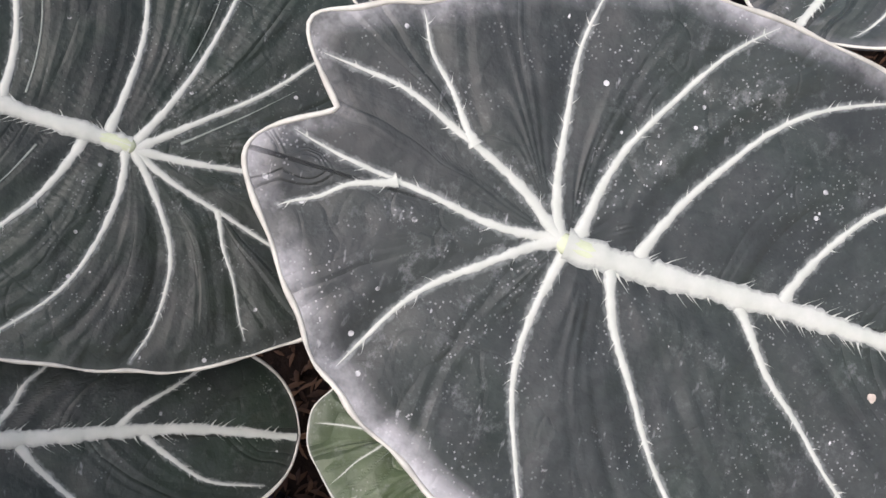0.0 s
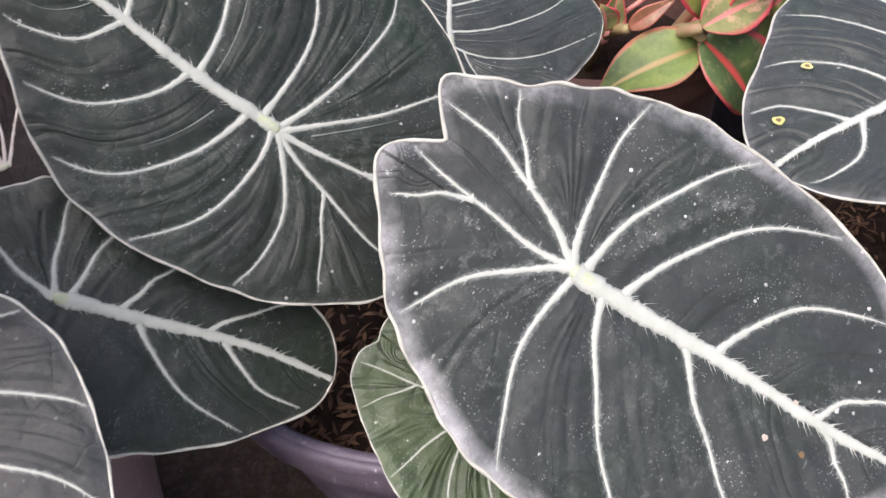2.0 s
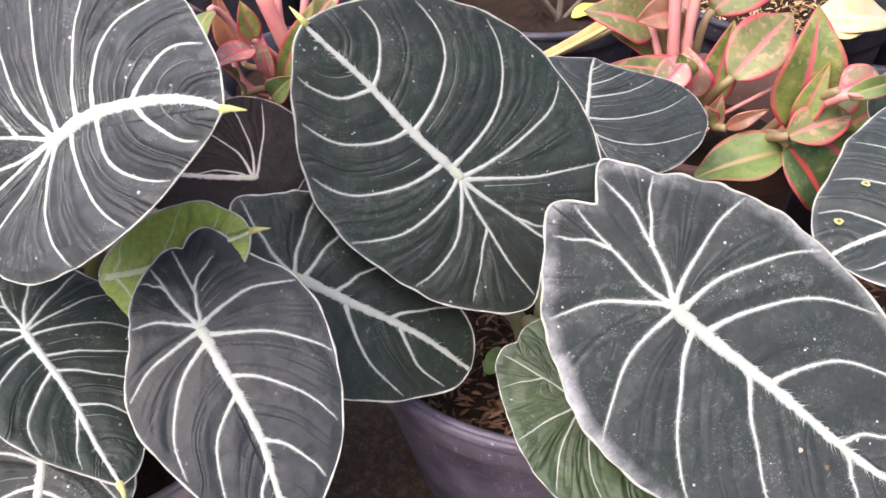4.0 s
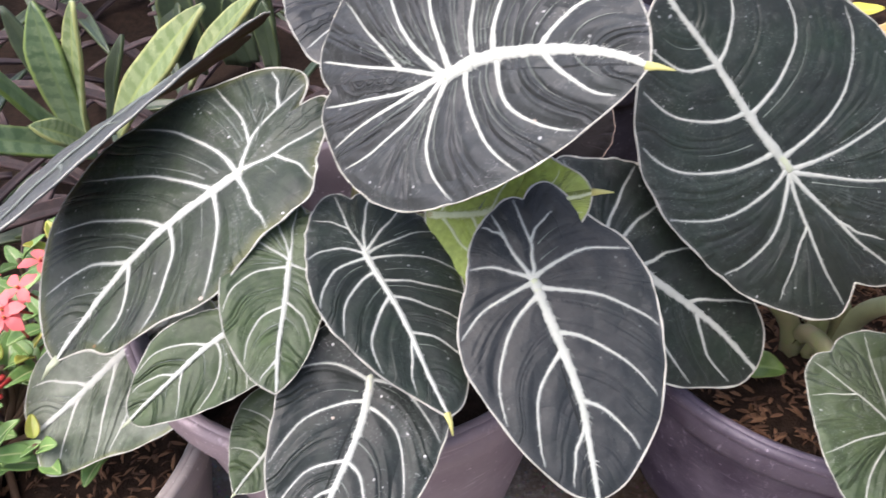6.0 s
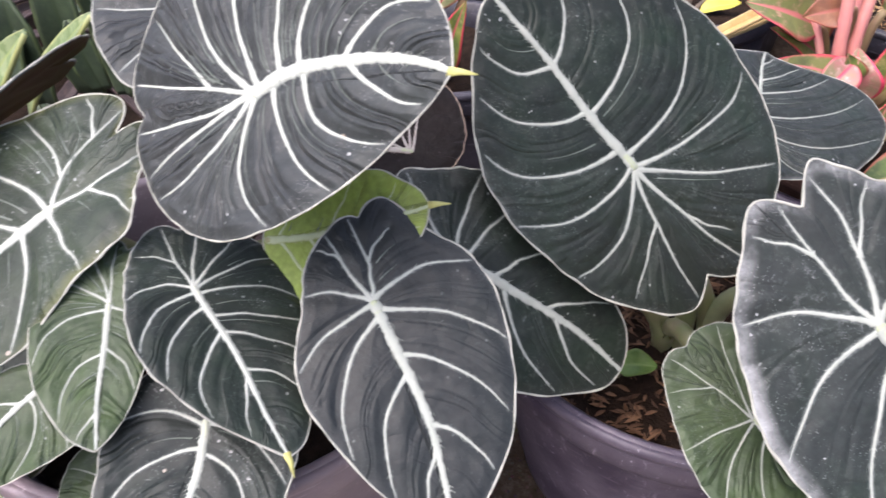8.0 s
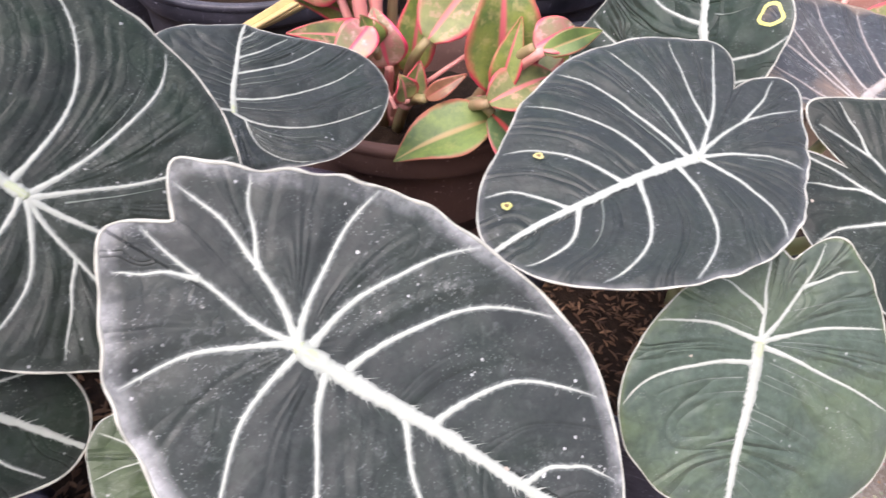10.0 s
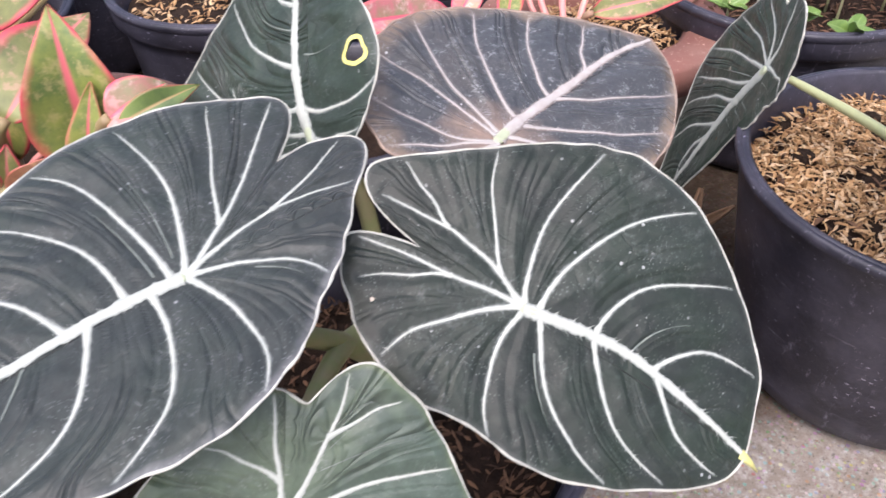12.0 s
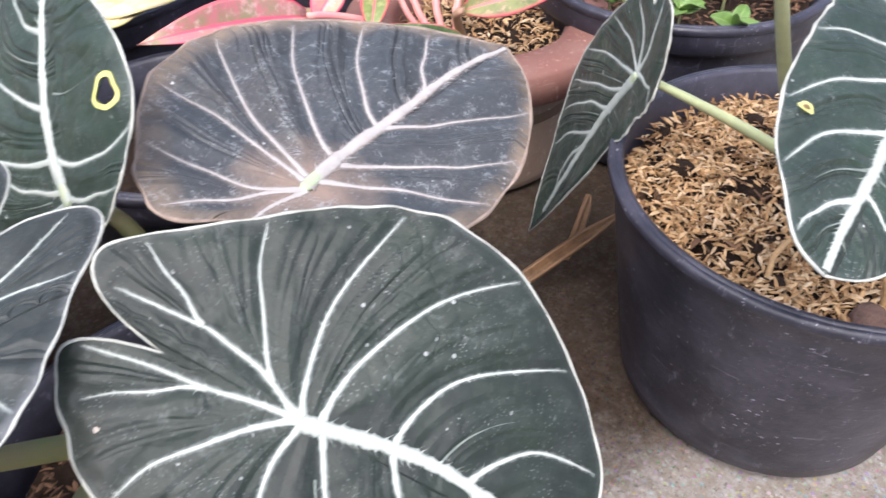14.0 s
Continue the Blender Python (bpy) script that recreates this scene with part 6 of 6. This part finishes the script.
def leafy(name, foot, rows, label, seed, shape="lance", stalks=True, category="plant", group="", wider=1.0, **kw):
    e = tagged(empty(name, *foot), label, category, group)
    for i, (ax, ay, az, bx, by, bz, w, kind) in enumerate(rows):
        a, b = Vector((ax, ay, az)), Vector((bx, by, bz))
        if kind == "stem":
            g = Vector(foot) + (a - Vector(foot)) * 0.1
            stem("stem", [tuple(g), tuple(g.lerp(a, 0.5)), tuple(a), tuple(b)], w * 0.55, w * 0.42, STEM_PINK, e)
        else:
            simple_leaf("leaf", a, b, w * wider, kind, e, seed=seed + i, shape=shape, **kw)
            if stalks:
                f = Vector(foot) + (a - Vector(foot)) * (0.15 + 0.25 * ((i * 7) % 5) / 5)
                f.z = foot[2]
                stem("stalk", [tuple(f), tuple(f.lerp(a, 0.4) + Vector((0, 0, 0.02))), tuple(a - (b - a) * 0.2), tuple(a)], 0.0034, 0.0022, STEM_PINK if i % 3 == 0 else STEM_DULL, e)
    return e


AGL_B = (
    (0.306, 0.095, 0.169, 0.312, 0.105, 0.230, 0.0287, "pinkedge"),
    (0.301, 0.088, 0.172, 0.313, 0.090, 0.206, 0.0109, "pinkedge"),
    (0.318, 0.095, 0.173, 0.348, 0.100, 0.188, 0.0187, "mottled"),
    (0.333, 0.086, 0.167, 0.376, 0.078, 0.197, 0.0203, "pinkedge"),
    (0.292, 0.082, 0.173, 0.329, 0.080, 0.179, 0.0180, "mottled"),
    (0.296, 0.084, 0.165, 0.323, 0.070, 0.124, 0.0269, "darkedge"),
    (0.298, 0.088, 0.159, 0.252, 0.100, 0.145, 0.0235, "green"),
    (0.335, 0.090, 0.148, 0.368, 0.090, 0.161, 0.0148, "green"),
    (0.312, 0.078, 0.197, 0.336, 0.080, 0.201, 0.0140, "pink"),
    (0.314, 0.074, 0.196, 0.344, 0.070, 0.201, 0.0085, "green"),
)
AGL_A = (
    (0.263, 0.150, 0.186, 0.270, 0.170, 0.239, 0.0079, "stem"),
    (0.270, 0.150, 0.191, 0.286, 0.170, 0.236, 0.0074, "stem"),
    (0.265, 0.160, 0.181, 0.265, 0.180, 0.200, 0.0052, "stem"),
    (0.278, 0.165, 0.175, 0.294, 0.190, 0.230, 0.0065, "stem"),
    (0.289, 0.130, 0.184, 0.338, 0.150, 0.206, 0.0232, "mottled"),
    (0.288, 0.145, 0.159, 0.299, 0.150, 0.207, 0.0149, "pinkedge"),
    (0.273, 0.140, 0.170, 0.268, 0.145, 0.199, 0.0174, "pink"),
    (0.280, 0.150, 0.175, 0.230, 0.160, 0.189, 0.0125, "mottled"),
    (0.281, 0.120, 0.168, 0.316, 0.125, 0.176, 0.0026, "stem"),
    (0.278, 0.130, 0.152, 0.285, 0.130, 0.174, 0.0098, "mottled"),
    (0.268, 0.180, 0.196, 0.225, 0.185, 0.212, 0.0211, "mottled"),
    (0.277, 0.170, 0.209, 0.251, 0.172, 0.206, 0.0147, "brown"),
    (0.278, 0.190, 0.178, 0.255, 0.200, 0.226, 0.0202, "mottled"),
    (0.299, 0.170, 0.205, 0.343, 0.170, 0.230, 0.0228, "mottled"),
    (0.276, 0.185, 0.177, 0.241, 0.180, 0.198, 0.0130, "pinkedge"),
    (0.264, 0.140, 0.194, 0.238, 0.130, 0.179, 0.0130, "pink"),
    (0.252, 0.125, 0.193, 0.254, 0.100, 0.172, 0.0024, "stem"),
    (0.266, 0.140, 0.181, 0.259, 0.140, 0.199, 0.0108, "green"),
    (0.271, 0.120, 0.162, 0.268, 0.120, 0.176, 0.0102, "mottled"),
    (0.276, 0.110, 0.166, 0.292, 0.100, 0.179, 0.0060, "brown"),
)
AGL_C = (
    (0.069, 0.350, 0.118, 0.073, 0.360, 0.192, 0.0071, "stem"),
    (0.074, 0.350, 0.117, 0.096, 0.360, 0.189, 0.0071, "stem"),
    (0.057, 0.340, 0.129, 0.055, 0.340, 0.167, 0.0148, "pink"),
    (0.063, 0.340, 0.124, 0.096, 0.330, 0.187, 0.0174, "pinkedge"),
    (0.054, 0.330, 0.119, 0.070, 0.320, 0.137, 0.0215, "green"),
    (0.091, 0.330, 0.116, 0.101, 0.310, 0.175, 0.0241, "pinkedge"),
    (0.082, 0.330, 0.129, 0.086, 0.300, 0.123, 0.0195, "green"),
    (0.119, 0.330, 0.173, 0.244, 0.330, 0.172, 0.0195, "pinkedge"),
    (0.075, 0.350, 0.139, 0.060, 0.360, 0.193, 0.0133, "stem"),
    (0.087, 0.340, 0.160, 0.122, 0.340, 0.192, 0.0189, "mottled"),
    (0.040, 0.360, 0.137, 0.031, 0.360, 0.193, 0.0222, "brown"),
    (0.047, 0.340, 0.154, 0.017, 0.310, 0.158, 0.0217, "pink"),
    (0.025, 0.330, 0.189, 0.001, 0.280, 0.161, 0.0303, "green"),
    (0.033, 0.330, 0.119, 0.033, 0.340, 0.153, 0.0056, "stem"),
    (0.035, 0.330, 0.127, 0.023, 0.310, 0.160, 0.0158, "darkedge"),
    (0.050, 0.340, 0.161, 0.046, 0.340, 0.189, 0.0177, "pinkedge"),
)
AGL_D = (
    (0.562, 0.176, 0.124, 0.460, 0.179, 0.146, 0.0294, "pink"),
    (0.589, 0.150, 0.116, 0.623, 0.176, 0.135, 0.0190, "pinkedge"),
    (0.571, 0.179, 0.117, 0.607, 0.190, 0.136, 0.0212, "pink"),
    (0.621, 0.101, 0.110, 0.592, 0.137, 0.121, 0.0122, "darkedge"),
    (0.625, 0.108, 0.127, 0.676, 0.069, 0.136, 0.0237, "mottled"),
    (0.627, 0.153, 0.103, 0.648, 0.178, 0.126, 0.0052, "stem"),
    (0.634, 0.145, 0.103, 0.662, 0.164, 0.125, 0.0052, "stem"),
    (0.643, 0.139, 0.105, 0.676, 0.148, 0.124, 0.0052, "stem"),
    (0.621, 0.159, 0.103, 0.642, 0.184, 0.126, 0.0044, "stem"),
    (0.567, 0.206, 0.114, 0.555, 0.245, 0.125, 0.0258, "mottled"),
    (0.572, 0.229, 0.113, 0.609, 0.234, 0.120, 0.0230, "mottled"),
)
CREAM = (
    (0.467, 0.265, 0.135, 0.538, 0.255, 0.127, 0.0387, "cream"),
    (0.464, 0.252, 0.129, 0.501, 0.248, 0.127, 0.0217, "cream"),
)
SANS = (
    (-0.242, 0.260, 0.114, -0.267, 0.200, 0.228, 0.0184, "banded"),
    (-0.249, 0.270, 0.112, -0.249, 0.270, 0.206, 0.0253, "banded"),
    (-0.247, 0.270, 0.114, -0.222, 0.260, 0.209, 0.0155, "yellow"),
    (-0.232, 0.280, 0.112, -0.208, 0.280, 0.179, 0.0148, "dark"),
    (-0.233, 0.250, 0.116, -0.307, 0.200, 0.166, 0.0172, "banded"),
    (-0.230, 0.240, 0.126, -0.245, 0.210, 0.160, 0.0152, "yellow"),
    (-0.213, 0.240, 0.135, -0.135, 0.200, 0.227, 0.0224, "yellow"),
    (-0.122, 0.300, 0.140, -0.122, 0.300, 0.187, 0.0158, "dark"),
    (-0.140, 0.320, 0.135, -0.148, 0.320, 0.183, 0.0181, "dark"),
    (-0.196, 0.330, 0.136, -0.186, 0.340, 0.176, 0.0213, "dark"),
    (-0.168, 0.260, 0.155, -0.109, 0.220, 0.225, 0.0181, "yellow"),
    (-0.184, 0.340, 0.120, -0.186, 0.340, 0.196, 0.0275, "dark"),
    (-0.158, 0.360, 0.114, -0.163, 0.360, 0.216, 0.0327, "dark"),
    (-0.137, 0.380, 0.110, -0.140, 0.380, 0.207, 0.0287, "dark"),
    (-0.277, 0.330, 0.103, -0.297, 0.330, 0.180, 0.0155, "dark"),
)
leafy("aglaonema_plant", (0.312, 0.148, 0.122), AGL_B, "aglaonema with green leaves edged and veined pink", 30, group="aglaonemas", wider=1.4)
leafy("aglaonema_plant", (0.288, 0.172, 0.122), AGL_A, "aglaonema with fleshy pink stems and mottled leaves", 60, group="aglaonemas", wider=1.55)
leafy("aglaonema_plant", (0.085, 0.362, 0.10), AGL_C, "aglaonema with red-edged leaves at the back", 90, group="aglaonemas")
leafy("aglaonema_plant", (0.660, 0.135, 0.070), AGL_D, "aglaonema with bright pink mottled leaves in a clay pot", 120, group="aglaonemas")
leafy("cream_leaved_plant", (0.545, 0.36, 0.10), CREAM, "plant with cream and yellow variegated leaves", 150, stalks=False)
leafy("snake_plant", (-0.20, 0.28, 0.0), SANS, "snake plant with stiff banded green strap leaves", 180, shape="strap", stalks=False, arch=0.05, fold=0.12)


def garden_bed():
    rng = np.random.default_rng(12)
    xs, ys = np.linspace(-1.4, 0.03, 60), np.linspace(0.13, 1.8, 60)
    verts, faces = [], []
    for j, yy in enumerate(ys):
        for i, xx in enumerate(xs):
            edge = min(i, j, 59 - i, 59 - j)
            verts.append((xx, yy, -0.006 if edge == 0 else 0.012 + 0.008 * noise.noise((9 * xx, 9 * yy, 0)) + rng.normal() * 0.002))
    for j in range(59):
        for i in range(59):
            k = j * 60 + i
            faces.append((k, k + 1, k + 61, k + 60))
    g = mesh_object("garden_bed", verts, faces, SOIL)
    tagged(g, "dark bare garden soil with rotting leaves", "soil", kind="structure")


garden_bed()


def dry_heap():
    rng = random.Random(4)
    e = tagged(empty("dry_strap_leaves", -0.3, 0.3, 0.0), "tangle of dry brown-purple strap leaves on the ground", "dead leaves")
    for i in range(220):
        x, y, z = rng.uniform(-0.75, -0.06), rng.uniform(0.16, 0.95), rng.uniform(0.004, 0.07)
        a = rng.uniform(0, 6.28)
        ln = rng.uniform(0.1, 0.26)
        simple_leaf("leaf", (x, y, z), (x + ln * math.cos(a), y + ln * math.sin(a), max(0.004, z + rng.uniform(-0.03, 0.09))), rng.uniform(0.006, 0.014), "dry" if rng.random() < 0.8 else "dark", e, face=(0, -0.3, 1), shape="strap", arch=rng.uniform(0.05, 0.3), seed=i)


dry_heap()


def ixora():
    rng = random.Random(11)
    foot = Vector((-0.235, 0.05, 0.08))
    e = tagged(empty("ixora_bush", *foot), "ixora bush with glossy small leaves and coral-red flower heads", "shrub")
    tips = []
    for i in range(130):
        x = rng.uniform(-0.36, -0.175)
        y = rng.uniform(-0.05, 0.16)
        z = 0.092 + 0.035 * rng.random() + 0.022 * max(0, (y + 0.05) / 0.2)
        if x > -0.192 and y < 0.03:
            continue
        if all((x - a) ** 2 + (y - b) ** 2 > 0.013 ** 2 for a, b, _ in tips):
            tips.append((x, y, z))
    for i, (x, y, z) in enumerate(tips):
        top = Vector((x, y, z))
        stem("twig", [tuple(foot), tuple(foot.lerp(top, 0.35)), tuple(top - Vector((0, 0, 0.03))), tuple(top)], 0.002, 0.0012, STEM_BROWN, e)
        turn = rng.uniform(0, 6.28)
        for k in range(rng.choice((5, 6, 7))):
            a = turn + k * 2.2
            up = 0.25 + 0.11 * k
            ln = rng.uniform(0.019, 0.029) * (1 - 0.07 * k)
            kind = "shoot" if k >= 5 and rng.random() < 0.7 else "ixora"
            base = top - Vector((0, 0, 0.012)) + Vector((0, 0, 0.0025 * k))
            out = Vector((math.cos(a), math.sin(a), up))
            simple_leaf("leaf", base + out * 0.002, base + out.normalized() * ln, ln * 0.42, kind, e, face=(0, -0.1, 1), shape="oval", arch=0.08, seed=i * 9 + k)
    for n_, (hx, hy, hz, count) in enumerate(((-0.207, 0.052, 0.172, 11), (-0.186, 0.063, 0.176, 4))):
        for k in range(count):
            a, r = rng.uniform(0, 6.28), 0.016 * math.sqrt(rng.random())
            c = Vector((hx + r * math.cos(a), hy + r * math.sin(a), hz + rng.uniform(-0.004, 0.004)))
            tilt = Vector((rng.uniform(-0.5, 0.5), rng.uniform(-0.9, 0.1), 1)).normalized()
            sx = tilt.cross(Vector((1, 0.2, 0))).normalized()
            sy = tilt.cross(sx)
            ro = rng.uniform(0, 1.57)
            fl = []
            ff = []
            for p in range(4):
                an = ro + p * math.pi / 2
                dr = sx * math.cos(an) + sy * math.sin(an)
                sd = tilt.cross(dr)
                k0 = len(fl)
                for u, w, h in ((0.0006, 0.0006, 0.0), (0.003, 0.0022, 0.0006), (0.0056, 0.0026, 0.0003), (0.0085, 0.0004, -0.0010)):
                    fl += [c - foot + dr * u - sd * w + tilt * h, c - foot + dr * u + tilt * (h - 0.0004), c - foot + dr * u + sd * w + tilt * h]
                for q in range(3):
                    for j in range(2):
                        ff.append((k0 + q * 3 + j, k0 + q * 3 + j + 1, k0 + q * 3 + j + 4, k0 + q * 3 + j + 3))
            fo = mesh_object("flower", fl, ff, PETAL, e)
            v, f = tube([(c - foot - tilt * 0.014), (c - foot + tilt * 0.001)], [0.0005, 0.0007], 6)
            mesh_object("flower_tube", v, f, BUD, fo)
            v, f = tube([(c - foot), (c - foot + tilt * 0.0022)], [0.0005, 0.0002], 6)
            mesh_object("stamen", v, f, STAMEN, fo)
    for k in range(26):
        c = Vector((-0.222, 0.030, 0.132))
        d = Vector((rng.uniform(-1, 0.8), rng.uniform(-0.9, 0.7), rng.uniform(0.2, 1.0))).normalized()
        v, f = tube([c - foot, c - foot + d * 0.014, c - foot + d * rng.uniform(0.019, 0.026)], [0.0005, 0.0006, 0.0011], 6)
        mesh_object("flower_bud", v, f, BUD, e)


ixora()


def sprout(x, y, z, h, label, rows, seed):
    e = tagged(empty("weed", x, y, z), label, "weed", "weeds")
    for i, (a, up, ln, w) in enumerate(rows):
        t = Vector((x + ln * math.cos(a), y + ln * math.sin(a), z + h + up))
        b = Vector((x, y, z + h * 0.8))
        simple_leaf("leaf", b, t, w, "weed", e, face=(0, -0.4, 0.9), shape="oval", arch=0.1, seed=seed + i)
    v, f = tube([(0, 0, -0.004), (0.001, 0, h * 0.5), (0, 0, h)], [0.0011, 0.0009, 0.0007], 6)
    mesh_object("stalk", v, f, PETIOLE, e)


sprout(0.112, 0.045, 0.099, 0.010, "single bright green weed leaf on potting soil", ((-0.6, 0.004, 0.016, 0.014),), 1)
sprout(0.579, -0.174, 0.110, 0.012, "small green weed seedling in potting soil", tuple((k * 1.05, 0.002, 0.009, 0.006) for k in range(6)), 2)
sprout(0.565, -0.184, 0.110, 0.010, "small green weed seedling in potting soil", tuple((k * 1.25, 0.002, 0.007, 0.005) for k in range(5)), 3)
litter("bark_chips", 0.79, 0.06, 0.099, 0.09, 1100, 0.008, CHIPS, "brown plant scraps on weedy soil", 21)
for k in range(22):
    a = k * 2.4
    sprout(0.79 + 0.019 * math.sqrt(k) * math.cos(a), 0.06 + 0.02 * math.sqrt(k) * math.sin(a), 0.10, 0.018 + 0.004 * (k % 4), "green weed in a black pot", tuple((q * 1.3 + k, 0.004 * (q % 3), 0.016, 0.010) for q in range(5)), 10 + k)

# dry stalk lying on the concrete
e = tagged(empty("dry_leaf", 0.52, -0.02, 0.0), "long dry brown curled leaf lying on concrete", "dead leaf")
simple_leaf("leaf", (0.530, 0.020, 0.003), (0.650, -0.004, 0.022), 0.006, "straw", e, face=(0, -0.4, 1), shape="strap", arch=0.04, fold=0.5, seed=3)
simple_leaf("leaf", (0.600, 0.004, 0.010), (0.640, 0.016, 0.030), 0.004, "straw", e, face=(0, -0.4, 1), shape="strap", arch=0.1, fold=0.5, seed=4)
e = tagged(empty("dry_leaf", 0.30, 0.30, 0.12), "golden dry split strap leaf bent between black pots", "dead leaf")
simple_leaf("leaf", (0.250, 0.292, 0.131), (0.380, 0.300, 0.182), 0.0085, "golden", e, face=(0, -0.6, 1), shape="strap", arch=-0.08, fold=0.35, seed=5)
simple_leaf("leaf", (0.262, 0.300, 0.128), (0.385, 0.306, 0.172), 0.0060, "golden", e, face=(0, -0.6, 1), shape="strap", arch=-0.12, fold=0.35, seed=6)


def bare_twigs():
    e = tagged(empty("bare_shrub", 0.322, 0.425, 0.098), "bare grey-brown twigs of a small shrub in dark soil", "shrub")
    for a, b, r in (((0.326, 0.42, 0.096), (0.286, 0.425, 0.150), 0.0026), ((0.324, 0.42, 0.096), (0.330, 0.428, 0.160), 0.0034), ((0.327, 0.42, 0.097), (0.372, 0.418, 0.142), 0.0024), ((0.306, 0.423, 0.123), (0.312, 0.430, 0.152), 0.0016)):
        va, vb = Vector(a), Vector(b)
        stem("twig", [a, tuple(va.lerp(vb, 0.35) + Vector((0.003, 0, 0))), tuple(va.lerp(vb, 0.7) - Vector((0.002, 0, 0))), b], r, r * 0.6, STEM_GREY, e)
    f = tagged(empty("fallen_leaf", 0.350, 0.408, 0.104), "yellow fallen leaf lying on dark potting soil", "dead leaf")
    simple_leaf("leaf", (0.332, 0.410, 0.104), (0.366, 0.405, 0.110), 0.016, "fallen", f, face=(0, -0.5, 1), shape="oval", arch=0.06, seed=8)


bare_twigs()


def husk_details():
    e = tagged(empty("bare_stalk", 0.630, -0.105, 0.108), "pale green leaf stalk rising from rice husk mulch", "plant stalk")
    stem("stalk", [(0.630, -0.100, 0.106), (0.611, -0.089, 0.140), (0.584, -0.085, 0.184), (0.542, -0.084, 0.251)], 0.0032, 0.0024, PETIOLE_PALE, e)
    rng = np.random.default_rng(31)
    for k in range(18):
        a, r = rng.uniform(0, 6.28), 0.079 * math.sqrt(rng.random())
        s = rng.uniform(0.003, 0.0065)
        bm = bmesh.new()
        bmesh.ops.create_icosphere(bm, subdivisions=2, radius=s)
        for v in bm.verts:
            v.co *= 1 + 0.35 * noise.noise(v.co * 260 + Vector((k, 0, 0)))
            v.co.z *= 0.6
        c = empty("soil_clod", 0.609 + r * math.cos(a), -0.114 + r * math.sin(a), 0.113)
        tagged(c, "dark crumbly clod of soil lying among rice husks", "soil clod", "soil clods")
        part("clod", bm, SOIL, c)
    seed_pod = tagged(empty("seed_pod", 0.550, -0.156, 0.114), "brown wrinkled seed pod lying on potting soil", "seed pod")
    bm = bmesh.new()
    bmesh.ops.create_icosphere(bm, subdivisions=3, radius=0.007)
    for v in bm.verts:
        v.co *= 1 + 0.12 * noise.noise(v.co * 300)
        v.co.x *= 1.35
        v.co.z *= 0.75
    part("pod", bm, plain("pod", (0.17, 0.10, 0.075), 0.8, 0.25, 200, 0.6), seed_pod)
    twig = tagged(empty("dry_twig", 0.562, -0.158, 0.110), "short straw-coloured dry twig standing in mulch", "twig")
    x, y = twig.location[:2]
    stem("stick", [(x, y, 0.108), (x, y, 0.114), (x + 0.001, y + 0.002, 0.120), (x - 0.001, y + 0.004, 0.128)], 0.0022, 0.0018, HUSKS, twig)
    root = tagged(empty("dry_root", 0.545, -0.119, 0.108), "thin brown root arching out of potting soil", "root")
    stem("root", [(0.545, -0.119, 0.107), (0.546, -0.118, 0.114), (0.552, -0.116, 0.121), (0.562, -0.117, 0.123), (0.573, -0.120, 0.116), (0.579, -0.122, 0.107)], 0.0013, 0.0010, HUSKS, root)


husk_details()
